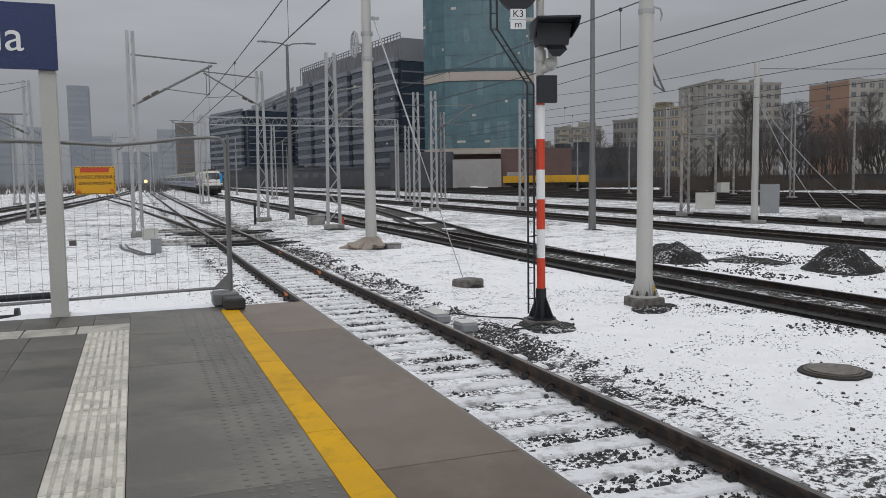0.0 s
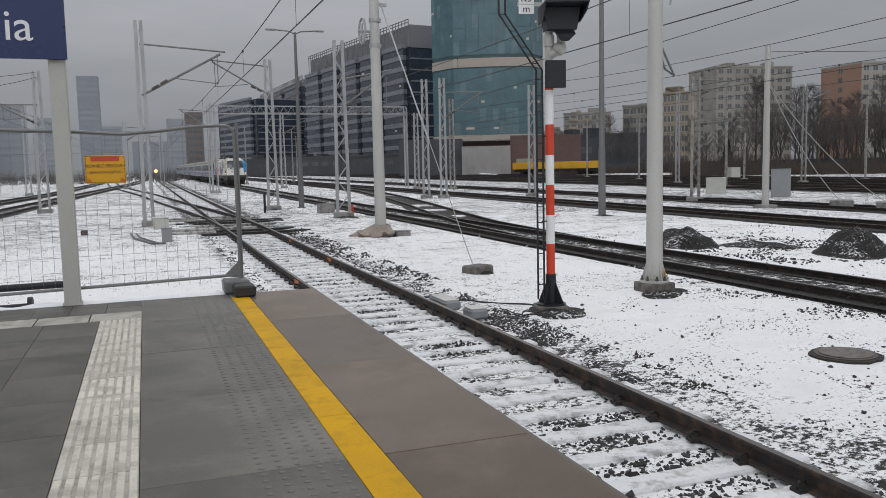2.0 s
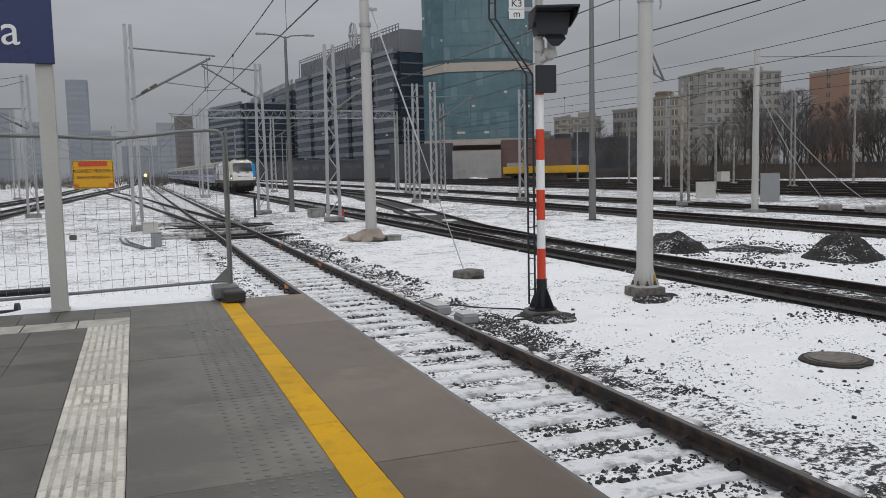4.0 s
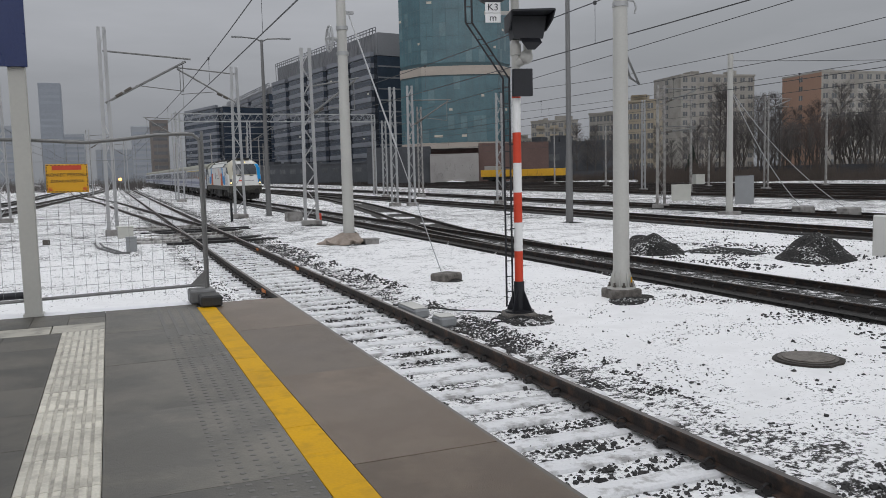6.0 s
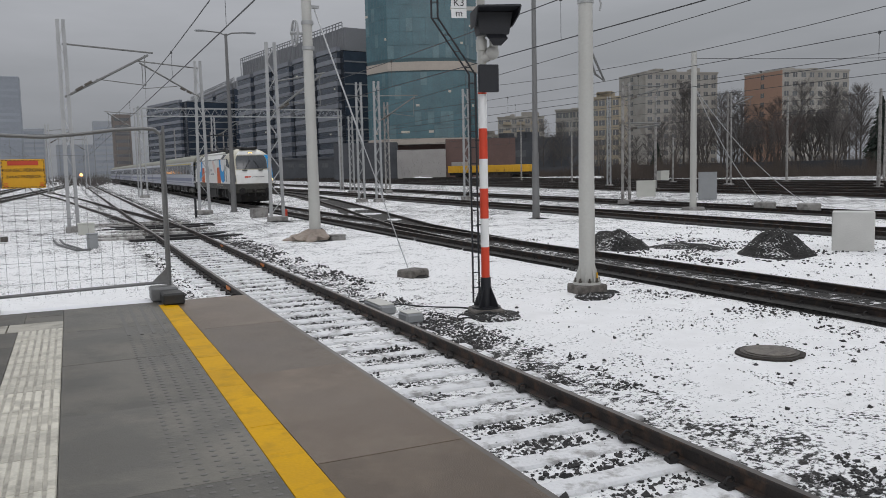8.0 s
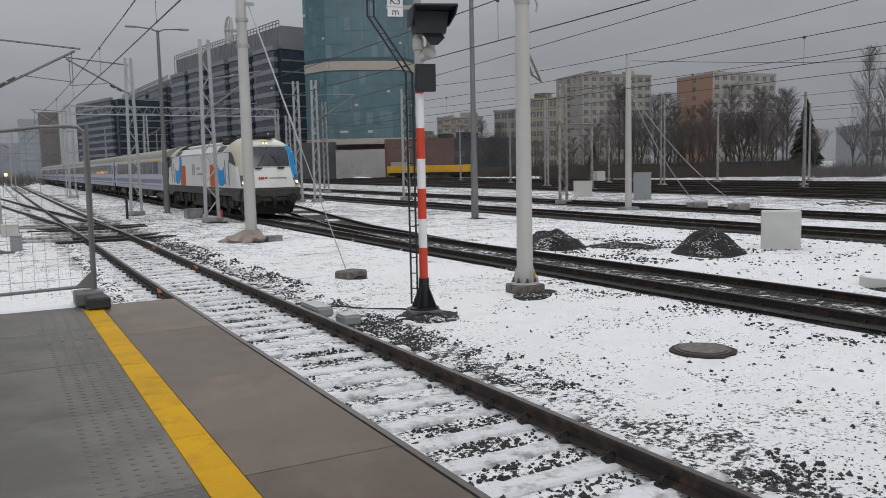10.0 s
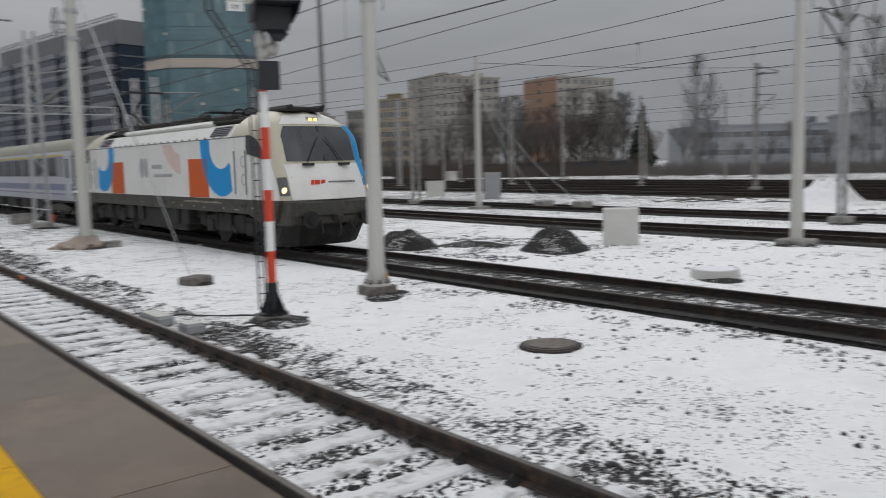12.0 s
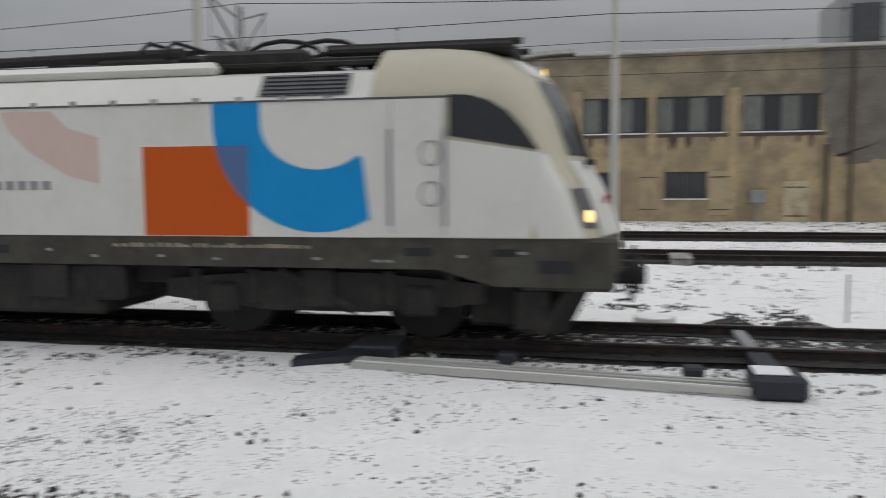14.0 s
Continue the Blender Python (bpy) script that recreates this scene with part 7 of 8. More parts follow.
def block(name, label, a, b, depth, h, floors, cols, mats, group="", gable=None, win=(1.5, 1.4), base=1.2, parapet=True):
    """A slab block. a and b: the ground ends of its front; the body goes back from it by depth. Windows are pieces on the front and the gable at a."""
    ax, ay = a
    bx, by = b
    L = math.hypot(bx - ax, by - ay)
    ang = math.degrees(math.atan2(by - ay, bx - ax))
    g = rise(min(ay, 300))
    top = empty(name, pose(ax, ay, g, 0, 0, ang), label, "building", group)
    bm = bmesh.new()
    box(bm, 0, L, 0, depth, -1.0, h)
    part("wall", bm, mats[0], top)
    if gable:
        bm = bmesh.new()
        box(bm, -0.15, -0.01, -0.1, depth, -1.0, h + 0.1)
        part("gable_wall", bm, gable, top)
    if parapet:
        bm = bmesh.new()
        box(bm, -0.2, L + 0.2, -0.2, depth + 0.2, h, h + 0.5)
        part("roof", bm, mats[0], top)
        rnd = random.Random(int(L * 10))
        for i in range(5):
            x = rnd.uniform(2, L - 4)
            bm = bmesh.new()
            box(bm, x, x + rnd.uniform(1.5, 3), depth * 0.3, depth * 0.6, h + 0.5, h + rnd.uniform(1.0, 2.4))
            part("roof_box", bm, mats[0], top)
    me = bpy.data.meshes.new("window")
    bm = bmesh.new()
    box(bm, -win[0] / 2, win[0] / 2, -0.05, 0.03, -win[1] / 2, win[1] / 2)
    box(bm, -0.05, 0.05, -0.09, -0.05, -win[1] / 2, win[1] / 2, mi=1)
    bm.to_mesh(me)
    bm.free()
    me.materials.append(mats[1])
    me.materials.append(mats[2])
    fh = (h - base) / floors
    for i in range(floors):
        for j in range(cols):
            shared("window", me, top, pose(L * (j + 0.5) / cols, 0, base + fh * (i + 0.55)))
    if gable:
        for i in range(floors):
            shared("window", me, top, pose(-0.16, depth * 0.5, base + fh * (i + 0.55), 0, 0, -90))
    return top, L, fh


def balconies(top, L, fh, floors, cols, base):
    me = bpy.data.meshes.new("balcony")
    bm = bmesh.new()
    box(bm, -1.5, 1.5, -1.0, 0.0, -0.1, 0.0)
    box(bm, -1.5, 1.5, -1.0, -0.94, 0.0, 1.0)
    bm.to_mesh(me)
    bm.free()
    me.materials.append(OCHRE)
    for i in range(floors):
        for j in cols:
            shared("balcony", me, top, pose(j * L, 0, base + fh * (i + 0.2)))


MATS = (PANEL_GREY, FAR_GLASS, PANEL_GREY)
apt = block("apartment_block", "eleven-storey pale panel apartment block behind bare trees", polar(38.66, 268), polar(43.25, 282), 17, 30.5, 11, 9, MATS, "apartment blocks", gable=PANEL_GREY)
apt = block("apartment_block", "tall panel apartment block with a faded orange gable", polar(47.2, 262), polar(51.05, 278), 17, 28.5, 10, 8, MATS, "apartment blocks", gable=GABLE_ORANGE)
apt = block("apartment_block", "stepped ochre residential block far behind the yard", polar(32.6, 230), polar(36.4, 226), 14, 17.0, 6, 8, (PANEL_GREY, FAR_GLASS, OCHRE), "apartment blocks")
apt = block("apartment_block", "ochre and grey block with a flat canopy roof", polar(34.6, 224), polar(36.9, 222), 12, 19.5, 7, 5, (OCHRE, FAR_GLASS, FRAME_WHITE), "apartment blocks")
apt, AL, AF = block("apartment_block", "low stepped ochre apartment block with balconies", polar(28.6, 300), polar(31.8, 300), 14, 19.5, 6, 7, (PANEL_GREY, FAR_GLASS, OCHRE), "apartment blocks")
balconies(apt, AL, AF, 6, (0.2, 0.5, 0.8), 1.2)
block("apartment_block", "low pale block beyond the yard", polar(27.4, 320), polar(29.0, 322), 14, 14.0, 5, 4, MATS, "apartment blocks")
block("warehouse", "long low pale warehouse behind the trees", polar(56.5, 190), polar(66.0, 205), 20, 9.0, 2, 14, (HAZED_WALL, FAR_GLASS, HAZED_WALL), win=(2.2, 1.2))
block("warehouse", "long pale industrial hall behind bare trees", polar(66.5, 170), polar(79.0, 190), 20, 10.0, 2, 12, (HAZED_WALL, FAR_GLASS, HAZED_WALL), win=(2.2, 1.2))
block("yard_wall", "dark boundary wall along the far side of the yard", polar(29.0, 187), polar(52.0, 132), 1.0, 1.8, 1, 1, (DARK_WALL, DARK_WALL, DARK_WALL), parapet=False, win=(0.2, 0.2))


def office(name, label, a, b, depth, h, floors, bays, screen):
    """A long office slab: striped bays between dark recesses, with a screened plant storey on top."""
    ax, ay = a
    L = math.hypot(b[0] - ax, b[1] - ay)
    ang = math.degrees(math.atan2(b[1] - ay, b[0] - ax))
    top = empty(name, pose(ax, ay, rise(300) * 0.7, 0, 0, ang), label, "office building", "office buildings")
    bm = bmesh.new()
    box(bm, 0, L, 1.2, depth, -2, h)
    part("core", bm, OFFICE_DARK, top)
    bay = L / bays
    fh = (h - 4) / floors
    for k in range(bays):
        x0, x1 = k * bay + bay * 0.10, (k + 1) * bay - bay * 0.10
        bm = bmesh.new()
        box(bm, x0 + 0.1, x1 - 0.1, 0.25, 1.3, 3.5, h - 0.4)
        part("bay_glass", bm, OFFICE_GLASS, top)
        for i in range(floors + 1):
            bm = bmesh.new()
            z = 4 + fh * i
            box(bm, x0, x1, 0, 1.25, z - 0.2, z + fh * 0.34)
            part("spandrel", bm, OFFICE_BAND, top)
        rnd = random.Random(k + int(L))
        for q in range(2):
            i = rnd.randrange(floors)
            x = rnd.uniform(x0 + 0.5, x1 - 2.5)
            bm = bmesh.new()
            box(bm, x, x + rnd.uniform(0.6, 1.6), 0.20, 0.26, 4 + fh * (i + 0.6), 4 + fh * (i + 0.75))
            part("lit_window", bm, LIT, top)
    # the end facade, all dark glass with thin floor edges
    bm = bmesh.new()
    box(bm, L + 0.01, L + 0.3, 1.3, depth - 0.5, 0, h - 0.3)
    part("end_glass", bm, OFFICE_GLASS, top)
    for i in range(floors + 1):
        bm = bmesh.new()
        z = 4 + fh * i
        box(bm, L + 0.31, L + 0.45, 1.4, depth, z - 0.15, z + 0.25)
        part("floor_edge", bm, OFFICE_TOP, top)
    if screen:
        bm = bmesh.new()
        box(bm, L * 0.02, L * 0.985, 2.5, depth - 2, h, h + screen)
        part("plant_screen", bm, OFFICE_TOP, top)
        n = 40
        for i in range(n + 1):
            bm = bmesh.new()
            x = L * 0.02 + L * 0.965 * i / n
            box(bm, x - 0.1, x + 0.1, 1.8, 2.0, h, h + screen + 1.4)
            part("screen_post", bm, OFFICE_TOP, top)
        bm = bmesh.new()
        for z in (h + screen + 0.6, h + screen + 1.4):
            box(bm, L * 0.02, L * 0.985, 1.8, 2.0, z - 0.1, z + 0.1)
        part("screen_rail", bm, OFFICE_TOP, top)
    return top


office("office_building", "long dark glazed office building with striped bays and a plant storey", polar(10.65, 310), polar(17.7, 232), 30, 35.5, 10, 5, 6.5)
office("office_building", "further dark office building in line with the first", polar(7.45, 430), polar(10.35, 340), 26, 36.0, 11, 3, 3.0)
office("office_building", "distant striped office building beside the tracks", polar(4.75, 375), polar(7.25, 335), 24, 30.5, 10, 1, 0)
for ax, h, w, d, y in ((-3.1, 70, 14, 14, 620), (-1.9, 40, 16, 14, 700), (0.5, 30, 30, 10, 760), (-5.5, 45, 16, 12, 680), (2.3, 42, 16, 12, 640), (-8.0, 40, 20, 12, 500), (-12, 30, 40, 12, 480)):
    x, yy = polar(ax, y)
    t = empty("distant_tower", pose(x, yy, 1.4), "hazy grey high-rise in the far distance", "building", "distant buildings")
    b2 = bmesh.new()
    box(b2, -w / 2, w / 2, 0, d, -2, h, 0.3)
    part("wall", b2, HAZED_WALL_DARK if h > 60 else HAZED_WALL, t)
    # windows painted almost the wall's tone, the haze lowering their contrast
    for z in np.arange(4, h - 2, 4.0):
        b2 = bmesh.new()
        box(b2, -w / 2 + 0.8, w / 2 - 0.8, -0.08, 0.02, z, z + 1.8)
        part("window_band", b2, HAZED_WALL_DARK, t)
x, y = polar(3.35, 420)
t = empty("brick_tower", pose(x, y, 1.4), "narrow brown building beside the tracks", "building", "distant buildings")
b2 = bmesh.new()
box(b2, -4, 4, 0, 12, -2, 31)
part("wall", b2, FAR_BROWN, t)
for z in np.arange(4, 29, 3.4):
    b2 = bmesh.new()
    box(b2, -3.2, 3.2, -0.06, 0.02, z, z + 1.5)
    part("window_band", b2, FAR_GLASS, t)


def glass_tower():
    """A round-fronted glass tower over a dark podium."""
    D = 196.0
    cx, cy = polar(23.4, D + 13.5)
    top = empty("glass_tower", pose(cx, cy, rise(200), 0, 0, -23.4), "round-fronted teal glass office tower with a beige belt", "office building", "office buildings")
    R, h, z0 = 13.6, 47.0, 9.2
    floors, n = 12, 34
    fh = (h - z0) / floors
    # plan: a narrow canted bay, a long softly bowed front, a canted bay
    corners = [(-R, 6.0), (-R, -0.42 * R), (-0.60 * R, -0.90 * R)]
    corners += [(R * (-0.60 + 1.36 * k / 6), -R * (0.90 + 0.10 * math.sin(math.pi * (0.12 + 0.76 * k / 6)) - 0.037)) for k in range(1, 6)]
    corners += [(0.76 * R, -0.90 * R), (R, -0.42 * R), (R, 6.0)]
    line = []
    for (xa, ya), (xb, yb) in zip(corners, corners[1:]):
        k = max(1, round(math.hypot(xb - xa, yb - ya) / 1.25))
        line += [(xa + (xb - xa) * q / k, ya + (yb - ya) * q / k) for q in range(k)]
    line.append(corners[-1])
    n = len(line) - 1
    bm = bmesh.new()
    slab_poly(bm, [(x * 0.99, y * 0.99, h + 0.3) for x, y in line] + [(R, 14, h + 0.3), (-R, 14, h + 0.3)], h - z0)
    part("core", bm, TEAL_SEAM, top)

    def ring(bm, za, zb, out, gap, mi=None):
        for j, ((xa, ya), (xb, yb)) in enumerate(zip(line, line[1:])):
            g = gap / math.hypot(xb - xa, yb - ya)
            p = [((xa + (xb - xa) * q) * out, (ya + (yb - ya) * q) * out) for q in (g, 1 - g)]
            f = bm.faces.new([bm.verts.new((x, y, z)) for (x, y), z in ((p[0], za), (p[1], za), (p[1], zb), (p[0], zb))])
            if mi:
                f.material_index = mi(j)

    bm = bmesh.new()
    for i in range(floors):
        if i != 5:
            ring(bm, z0 + fh * i + 0.03, z0 + fh * (i + 1) - 0.03, 1.0, 0.025, lambda j: 1 if random.random() < 0.12 else 0)
    ob = part("curtain_wall", bm, [TEAL, TEAL_LIGHT], top)
    tagged(ob, "teal glass panels", kind="stuff")
    bm = bmesh.new()
    ring(bm, z0 + fh * 5 + 0.3, z0 + fh * 5 + 2.4, 1.006, -0.01)
    tagged(part("belt", bm, BELT, top), kind="stuff")
    bm = bmesh.new()
    ring(bm, z0 - 1.4, z0, 1.01, -0.01)
    part("base_belt", bm, BELT, top)
    bm = bmesh.new()
    box(bm, -R + 1, R - 0.5, -9, 13, -1, z0 - 1.3)
    part("podium", bm, BROWN_WALL, top)
    for k, i, w in ((0.22, 9, 0.9), (0.4, 10, 1.2), (0.58, 11, 0.8), (0.7, 8, 0.9), (0.35, 7, 0.7), (0.5, 11, 1.3), (0.8, 10, 0.8), (0.27, 0, 1.6), (0.44, 0, 2.0), (0.53, 0, 1.2), (0.32, 11, 1.0), (0.64, 6.6, 0.6), (0.2, 3, 0.8), (0.74, 2, 1.1), (0.47, 2, 0.8), (0.6, 3, 0.7)):
        j = int(k * n)
        (xa, ya), (xb, yb) = line[j], line[j + 1]
        t = Vector((xb - xa, yb - ya, 0)).normalized()
        c = Vector(((xa + xb) * 0.502, (ya + yb) * 0.502, z0 + fh * (i + 0.5)))
        bm = bmesh.new()
        bm.faces.new([bm.verts.new(c + t * (w * q) + Vector((0, 0, 0.28 * v))) for q, v in ((-0.5, -1), (0.5, -1), (0.5, 1), (-0.5, 1))])
        part("lit_window", bm, LIT, top)


glass_tower()


def graffiti_shed():
    x, y = polar(21.5, 178)
    top = empty("graffiti_wall", pose(x, y, rise(170), 0, 0, -24), "pale shed wall covered in illegible dark graffiti", "shed")
    bm = bmesh.new()
    box(bm, 0, 10.6, 0, 6, -1, 6.2)
    part("wall", bm, WALL_PALE, top)
    rnd = random.Random(4)
    for i in range(46):
        bm = bmesh.new()
        px, pz = rnd.uniform(0.6, 9.6), rnd.uniform(0.3, 3.6)
        beam(bm, (px, -0.02, pz), (px + rnd.uniform(-0.5, 0.5), -0.02, pz + rnd.uniform(0.3, 1.0)), rnd.uniform(0.06, 0.16), 0.02)
        part("scrawl", bm, MARK_DARK, top)
    bm = bmesh.new()
    box(bm, 10.7, 26, 2, 8, -1, 8.4)
    part("brown_annex", bm, BROWN_WALL, top)
    bm = bmesh.new()
    box(bm, -14, -0.1, 2, 8, -1, 8.0)
    part("dark_annex", bm, DARK_WALL, top)


graffiti_shed()
block("brown_hall", "dark hall behind the yellow wagon", polar(25.8, 215), polar(33.5, 200), 12, 8.5, 1, 6, (DARK_WALL, FAR_GLASS, DARK_WALL), win=(3.0, 1.6))
block("brown_hall", "dark low hall in front of the office building", polar(6.0, 260), polar(20.3, 205), 10, 4.8, 1, 20, (DARK_WALL, FAR_GLASS, DARK_WALL), win=(2.0, 1.2))

WAGON_YELLOW = material("yellow wagon paint", (0.60, 0.33, 0.02), 0.5, 0, 0.1)


def wagon():
    ax, ay = polar(25.3, 170)
    bx, by = polar(31.0, 160)
    L = math.hypot(bx - ax, by - ay)
    ang = math.degrees(math.atan2(by - ay, bx - ax))
    top = empty("flat_wagon", pose(ax, ay, rise(150), 0, 0, ang), "yellow rail maintenance wagon parked across the yard", "wagon")
    bm = bmesh.new()
    box(bm, 0, L, -1.4, 1.4, 1.1, 2.5, 0.05)
    part("body", bm, WAGON_YELLOW, top)
    for i in range(9):
        bm = bmesh.new()
        box(bm, L * (i + 0.3) / 9, L * (i + 0.3) / 9 + 0.15, -1.46, -1.4, 1.1, 2.5)
        part("rib", bm, WAGON_YELLOW, top)
    bm = bmesh.new()
    box(bm, 0.8, 3.4, -1.2, 1.2, 2.5, 3.3, 0.05)
    part("cabin", bm, WALL_PALE, top)
    for xx in (2.0, 4.2, L - 4.2, L - 2.0):
        bm = bmesh.new()
        bar(bm, (xx, -0.9, 0.46), (xx, 0.9, 0.46), 0.46, n=16)
        part("wheelset", bm, WHEEL, top)
    bm = bmesh.new()
    box(bm, 0.3, L - 0.3, -1.1, 1.1, 0.55, 1.1)
    part("underframe", bm, GRIME, top)


wagon()

FAR_HEADLIGHT = glow("lit orange lamp", (1.0, 0.45, 0.12), 4.0)


# stands in for the headlight of a far oncoming train; the post is added
def distant_lamp(x, y, z):
    top = empty("lamp_signal", pose(x, y, rise(y)), "small lit orange lamp on an added post, for a far train's headlight", "signal")
    bm = bmesh.new()
    bar(bm, (0, 0, 0), (0, 0, z + 0.5), 0.09, n=8)
    part("post", bm, DARK_POLE, top)
    bm = bmesh.new()
    bmesh.ops.create_uvsphere(bm, u_segments=10, v_segments=8, radius=0.3, matrix=Matrix.Translation((0, -0.2, z)))
    part("lamp", bm, FAR_HEADLIGHT, top)


distant_lamp(2.2, 170.0, 2.3)
bm = bmesh.new()
box(bm, -0.09, 0.09, -0.09, 0.09, 0.0, 0.55, 0.02)
tagged(finish(bm, "marker_stub", RED), "small red marker stub beside a mast footing", "marker stub").matrix_basis = pose(9.55, 39.3, rise(39.3))

# ---- trees ----
BARK = material("dark wet bark", (0.088, 0.078, 0.070), 0.9, 0, 0.3, 8, 1.5, 0.3)
TWIG = material("grey-brown twigs", (0.115, 0.104, 0.098), 0.9, 0, 0.25, 4, 0.5, 0.0)
SCRUB = material("brown scrub stems", (0.075, 0.060, 0.050), 0.9, 0, 0.35, 2, 0.2, 0.0)
TWIG_RED = material("reddish twigs", (0.12, 0.093, 0.082), 0.9, 0, 0.25, 4, 0.5, 0.0)
TWIG_GREY = material("pale grey twigs", (0.115, 0.105, 0.10), 0.9, 0, 0.2, 4, 0.5, 0.0)
NEEDLE = material("dark spruce needles", (0.032, 0.046, 0.036), 0.9, 0, 0.4, 4, 0.6, 0.0, per="island")


def bare_tree(seed, h, spread_, upright, twig):
    """Trunk and limbs in one mesh, the fine crown of twigs in another."""
    rnd = random.Random(seed)
    tv, tf, cv, cf = [], [], [], []

    def stick(vs, fs, a, b, ra, rb, n):
        d = (b - a).normalized()
        u = d.orthogonal().normalized()
        v = d.cross(u)
        o = len(vs)
        for p, r in ((a, ra), (b, rb)):
            for i in range(n):
                t = i * 2 * math.pi / n
                vs.append(tuple(p + u * (r * math.cos(t)) + v * (r * math.sin(t))))
        for i in range(n):
            j = (i + 1) % n
            fs.append((o + i, o + j, o + n + j, o + n + i))

    def grow(p, d, l, r, depth):
        q = p + d * l
        if depth >= 3:
            stick(cv, cf, p, q, max(r, 0.013), max(r * 0.55, 0.008), 3)
        else:
            m = p.lerp(q, 0.5) + Vector((rnd.uniform(-1, 1), rnd.uniform(-1, 1), 0)) * l * 0.05
            stick(tv, tf, p, m, r, r * 0.85, 6 if depth < 2 else 4)
            stick(tv, tf, m, q, r * 0.85, r * 0.68, 6 if depth < 2 else 4)
        if depth >= 6:
            return
        kids = 3 if depth < 2 or rnd.random() < 0.5 else 2
        if depth == 0:
            kids = 7
        for k in range(kids):
            nd = d + Vector((rnd.uniform(-1, 1), rnd.uniform(-1, 1), rnd.uniform(-0.35, 0.5))) * spread_
            nd.z += upright
            nd.normalize()
            start = p.lerp(q, rnd.uniform(0.55, 1.0)) if depth else p.lerp(q, 0.18 + 0.82 * (k + 1) / kids)
            grow(start, nd, l * rnd.uniform(0.6, 0.82) * (0.85 if depth == 0 else 1), r * 0.58, depth + 1)

    grow(Vector((0, 0, -0.2)), Vector((rnd.uniform(-0.05, 0.05), rnd.uniform(-0.05, 0.05), 1)).normalized(), h * 0.34, h * 0.011, 0)
    out = []
    for nm, vs, fs, mt in (("trunk", tv, tf, BARK), ("crown", cv, cf, twig)):
        me = bpy.data.meshes.new(nm)
        me.from_pydata(vs, [], fs)
        me.materials.append(mt)
        out.append(me)
    return out


def poplar_meshes(seed, h, lean=0.52, reach=0.30, bark=None, twig=None, low=0.1):
    """A straight leader with many steep thin branches, each feathered with twigs."""
    rnd = random.Random(seed)
    tv, tf, cv, cf = [], [], [], []

    def stick(vs, fs, a, b, ra, rb):
        d = (b - a).normalized()
        u = d.orthogonal().normalized()
        v = d.cross(u)
        o = len(vs)
        for p, r in ((a, ra), (b, rb)):
            for t in (0, 2.094, 4.189):
                vs.append(tuple(p + u * (r * math.cos(t)) + v * (r * math.sin(t))))
        fs += [(o, o + 1, o + 4, o + 3), (o + 1, o + 2, o + 5, o + 4), (o + 2, o, o + 3, o + 5)]

    stick(tv, tf, Vector((0, 0, -0.2)), Vector((0, 0, h * 0.5)), 0.2, 0.11)
    stick(tv, tf, Vector((0, 0, h * 0.5)), Vector((0.1, 0, h)), 0.11, 0.02)
    for i in range(95):
        k = rnd.random() ** 0.9
        z = h * (low + (0.95 - low) * k)
        l = h * (reach * (1 - k) ** 0.6 + 0.04) * rnd.uniform(0.7, 1.15)
        a = rnd.uniform(0, 6.28)
        d = Vector((math.cos(a) * lean, math.sin(a) * lean, rnd.uniform(0.7, 1.1))).normalized()
        p = Vector((0, 0, z))
        q = p + d * l
        stick(cv, cf, p, q, 0.034, 0.012)
        for j in range(16):
            s = p.lerp(q, rnd.uniform(0.2, 1))
            e = s + (d + Vector((rnd.uniform(-1, 1), rnd.uniform(-1, 1), rnd.uniform(0, 0.9))) * 0.55).normalized() * rnd.uniform(0.5, 1.5)
            stick(cv, cf, s, e, 0.012, 0.007)
    out = []
    for nm, vs, fs, mt in (("trunk", tv, tf, bark or TWIG_GREY), ("crown", cv, cf, twig or TWIG_GREY)):
        me = bpy.data.meshes.new(nm)
        me.from_pydata(vs, [], fs)
        me.materials.append(mt)
        out.append(me)
    return out


def plant(meshes, x, y, s, label, group="bare trees", name="bare_tree", turn=0.0, category="tree"):
    top = empty(name, pose(x, y, rise(y), 0, 0, turn), label, category, group)
    top.scale = (s, s, s)
    for me, nm in zip(meshes, ("trunk", "crown")):
        shared(nm, me, top)
    return top


broad = [bare_tree(s, 14.0, 0.62, 0.17, TWIG) for s in (1, 2, 3)] + [bare_tree(4, 13.0, 0.55, 0.25, TWIG_RED)]
tall = [poplar_meshes(s, 20.0) for s in (11, 12, 13)]
slim = [poplar_meshes(s, 15.0, 0.85, 0.27, BARK, TWIG_RED if s == 34 else TWIG, 0.2) for s in (31, 32, 33, 34)]
rnd = random.Random(21)
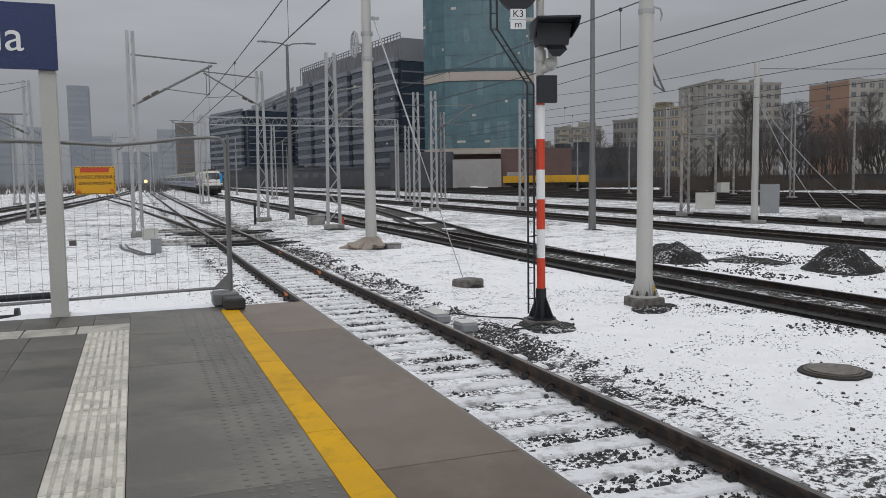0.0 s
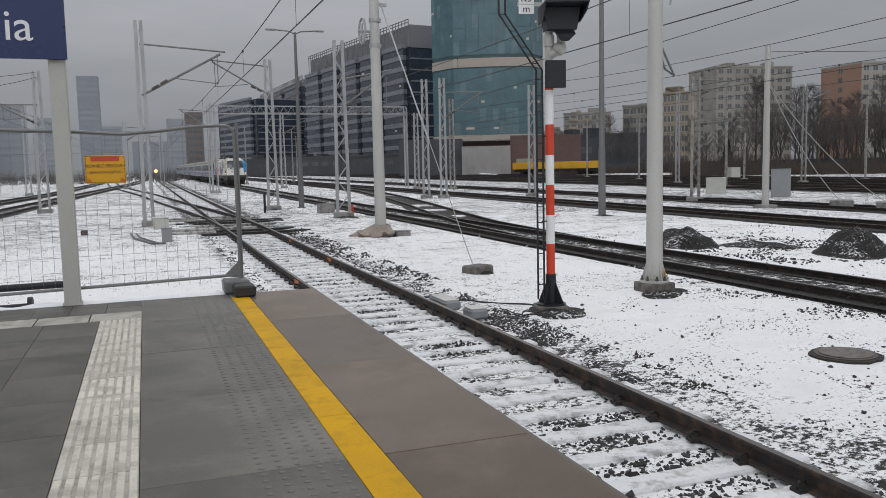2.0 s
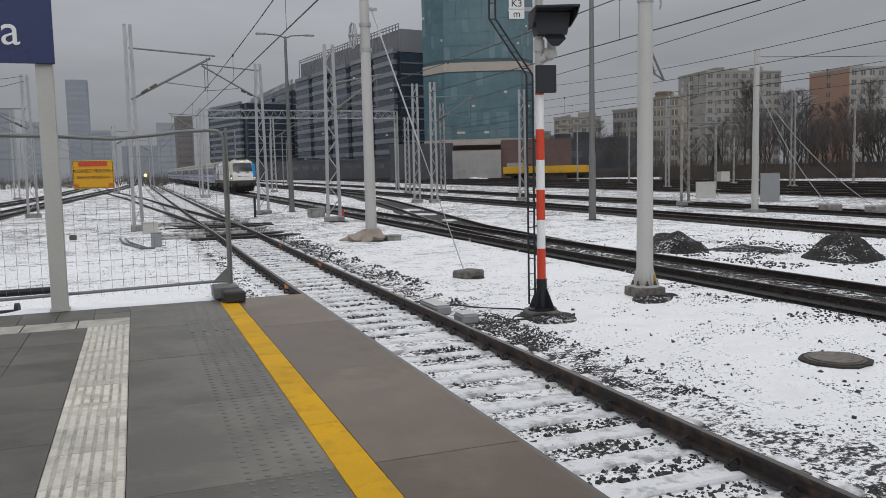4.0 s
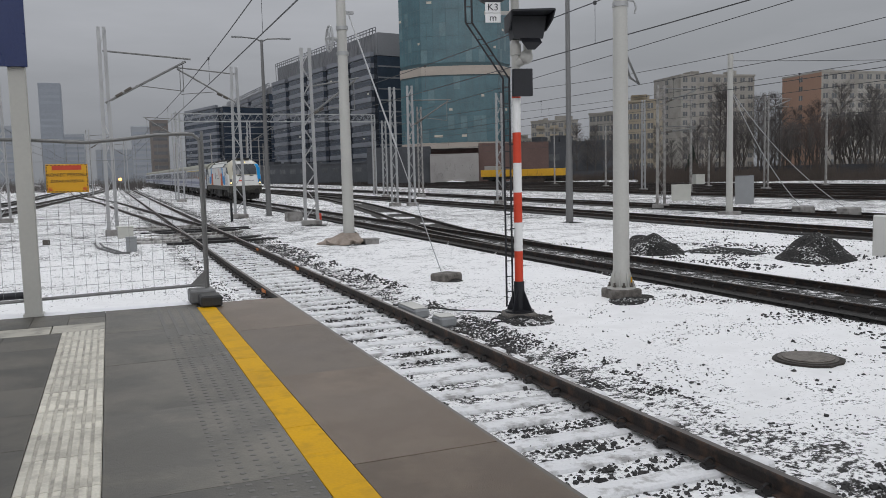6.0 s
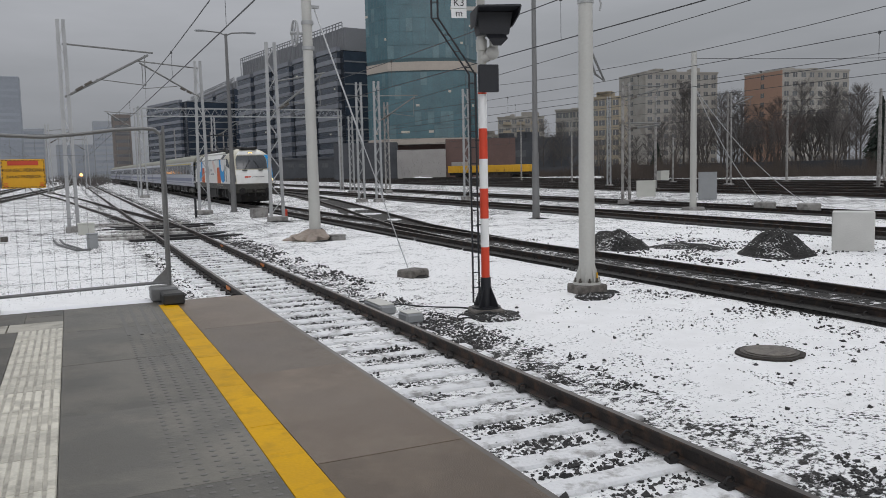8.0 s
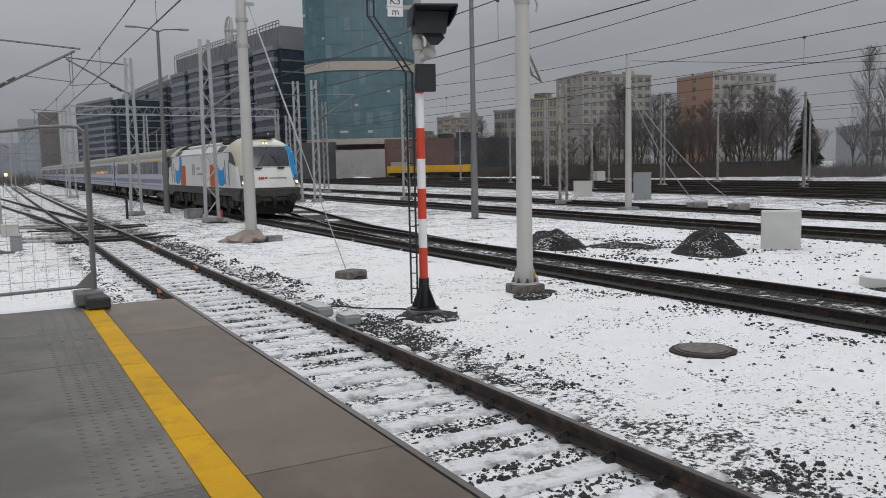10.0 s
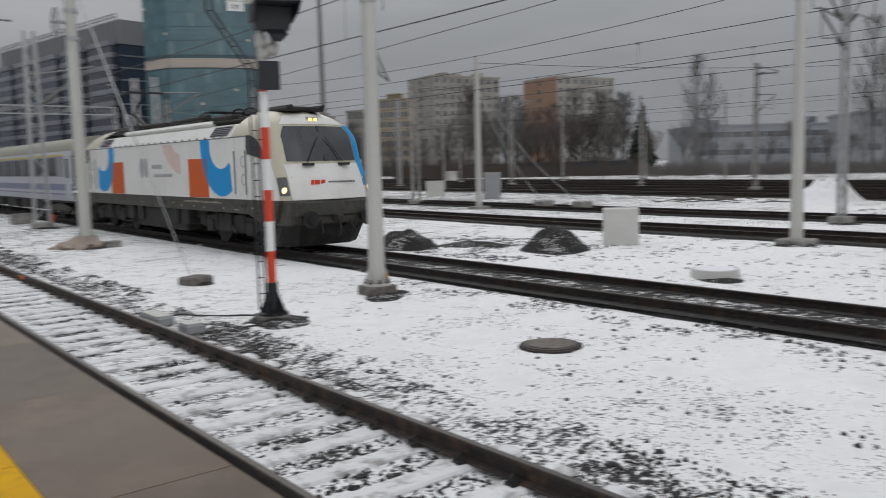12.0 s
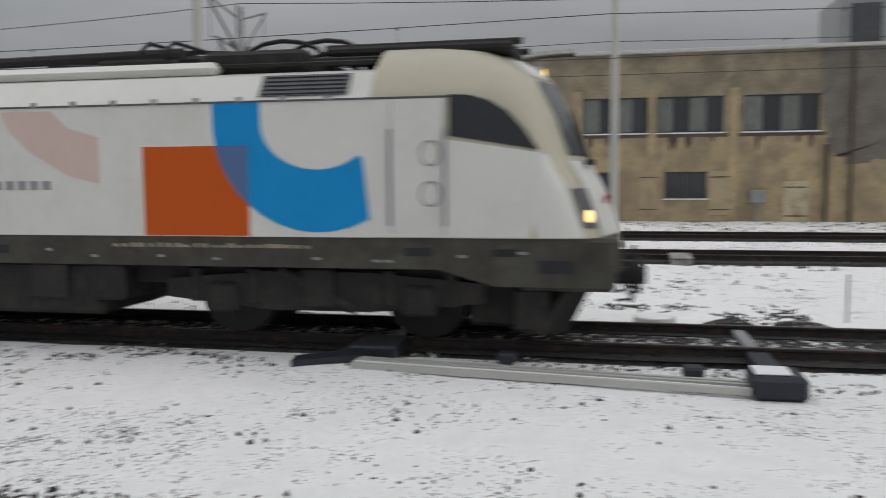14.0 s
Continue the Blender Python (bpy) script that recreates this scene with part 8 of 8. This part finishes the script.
for az0, az1, d0, d1, lo, hi, count, kinds in ((31.6, 36.2, 180, 200, 0.4, 0.7, 8, (0, 1, 2)), (36.6, 40.2, 145, 170, 0.45, 0.75, 6, (0, 1, 2)), (40.5, 42.9, 135, 160, 0.8, 1.08, 6, (0, 1, 2)), (43.4, 45.1, 135, 165, 0.8, 1.0, 7, (0, 1, 2)), (45.2, 47.5, 130, 160, 0.75, 1.05, 9, (3, 3, 0)), (47.9, 51.9, 128, 165, 0.85, 1.1, 13, (0, 1, 2))):
    for i in range(count):
        x, y = polar(az0 + (az1 - az0) * (i + rnd.uniform(0.1, 0.9)) / count, rnd.uniform(d0, d1))
        k = kinds[rnd.randrange(3)]
        plant((slim if rnd.random() < 0.6 else broad)[k], x, y, math.hypot(x, y) / 150 * rnd.uniform(lo, hi), "bare deciduous tree with grey-brown twigs behind the yard wall" if k < 3 else "bare reddish-twigged tree behind the yard wall", turn=rnd.uniform(0, 360))
for i in range(26):
    az = 53 + (88 - 53) * (i + rnd.uniform(0, 1)) / 26
    d = rnd.uniform(125, 175)
    x, y = polar(az, d)
    plant(broad[rnd.randrange(4)], x, y, rnd.uniform(0.45, 0.8), "small bare tree beyond the yard", turn=rnd.uniform(0, 360))
for az, d, s in ((56.4, 150, 1.0), (57.3, 152, 0.85), (66.9, 122, 1.0), (67.7, 130, 0.8), (73.1, 135, 0.98), (72.2, 140, 0.8), (78.6, 130, 0.72)):
    x, y = polar(az, d)
    plant(tall[rnd.randrange(3)], x, y, s, "tall narrow bare poplar", "bare poplars", "poplar", rnd.uniform(0, 360))
for az, d, s in ((79.6, 112, 1.2), (78.6, 116, 1.1), (81.8, 114, 1.05), (76.5, 120, 0.95), (75.4, 125, 0.85), (82.6, 118, 0.95)):
    x, y = polar(az, d)
    plant(broad[rnd.randrange(3)], x, y, s, "broad bare tree behind the railway building", turn=rnd.uniform(0, 360))


def conifer(x, y, h, label):
    r_ = random.Random(int(h * 10))
    top = empty("spruce", pose(x, y, rise(y)), label, "tree", "spruces")
    bm = bmesh.new()
    bar(bm, (0, 0, -0.2), (0, 0, h * 0.97), 0.18, 0.03, n=8)
    part("trunk", bm, BARK, top)
    vs, fs = [], []
    tiers = 34
    for t in range(tiers):
        z = h * (0.10 + 0.88 * t / tiers)
        R = (h - z) * 0.27 + 0.15
        for k in range(20):
            a = r_.uniform(0, 6.28)
            R2 = R * r_.uniform(0.55, 1.15)
            c, s = math.cos(a), math.sin(a)
            for q in range(4):
                f0, f1 = q / 4, (q + 1.3) / 4
                w = R2 * 0.16 * (1.15 - f0)
                o = len(vs)
                dz = -R2 * 0.35
                j = r_.uniform(-0.35, 0.35)
                vs += [(c * R2 * f0 - s * w, s * R2 * f0 + c * w, z + dz * f0 + j), (c * R2 * f0 + s * w, s * R2 * f0 - c * w, z + dz * f0 - j), (c * R2 * f1, s * R2 * f1, z + dz * f1 - 0.1), (c * R2 * f0, s * R2 * f0, z + dz * f0 + 0.25 * w + 0.1)]
                fs += [(o, o + 1, o + 2), (o, o + 2, o + 3), (o + 1, o + 2, o + 3)]
    me = bpy.data.meshes.new("crown")
    me.from_pydata(vs, [], fs)
    me.materials.append(NEEDLE)
    shared("crown", me, top)


x, y = polar(52.9, 140)
conifer(x, y, 12.0, "dark green spruce behind the yard")
x, y = polar(80.8, 112)
conifer(x, y, 15.0, "dark spruce behind the railway building")
x, y = polar(39.4, 150)
conifer(x, y, 6.0, "small dark conifer behind the yard")


def thicket(az0, az1, d0, d1, count, hmin, hmax, label, seed, mat):
    r_ = random.Random(seed)
    vs, fs = [], []
    for i in range(count):
        az, d = r_.uniform(az0, az1), r_.uniform(d0, d1)
        x, y = polar(az, d)
        z = rise(y)
        for k in range(7):
            a = Vector((x + r_.uniform(-0.6, 0.6), y + r_.uniform(-0.6, 0.6), z))
            hh = hmin + (r_.uniform(hmin, hmax) - hmin) * (0.25 + 1.6 * abs(noise.noise(Vector((az * 1.1, d * 0.04, seed)))))
            b = a + Vector((r_.uniform(-0.6, 0.6), r_.uniform(-0.6, 0.6), hh))
            o = len(vs)
            w = 0.035
            vs += [(a.x - w, a.y, a.z), (a.x + w, a.y, a.z), (a.x, a.y + w, a.z), tuple(b)]
            fs += [(o, o + 1, o + 3), (o + 1, o + 2, o + 3), (o + 2, o, o + 3)]
    me = bpy.data.meshes.new("scrub")
    me.from_pydata(vs, [], fs)
    me.materials.append(mat)
    tagged(new("scrub", me), label, "shrubs", kind="stuff")


thicket(36, 53, 122, 165, 3000, 0.8, 4.6, "dense leafless brown scrub along the yard wall", 2, SCRUB)
thicket(28, 37, 160, 190, 1000, 0.8, 3.6, "leafless scrub along the far wall", 3, SCRUB)
thicket(53, 88, 112, 150, 2400, 0.8, 3.2, "low leafless scrub beyond the yard", 4, TWIG)
thicket(-14, 6, 180, 330, 900, 1.0, 4.0, "leafless scrub beside the far tracks", 6, TWIG)


# ---- what moves: the train comes in at an even pace ----
SPEED, START = 9.5, 132.45


def motions():
    train = [(LOCO, 0.0)] + [(c, 19.7 + 26.5 * i) for i, c in enumerate([COACHES[0][0], COACHES[1][0]] + MORE)]
    times = [0.5 * i for i in range(29)]
    for ob, back in train:
        rows = []
        for t in times:
            y = START - SPEED * t + back
            a, b = rise(y + 3), rise(y + 17)
            rows.append((t, pose(TRACK_X, y, 0.16 + a - (b - a) * 3 / 14, math.degrees(math.atan2(b - a, 14)), 0, 0)))
        walk(ob, rows)
    for ob, y, r in LOCO_WHEELS + COACHES[0][1]:
        rows = []
        n = 210
        for i in range(n + 1):
            t = i / 15
            rows.append((t, pose(0, y, r, math.degrees(SPEED * t / r) % 360)))
        walk(ob, rows)


motions()
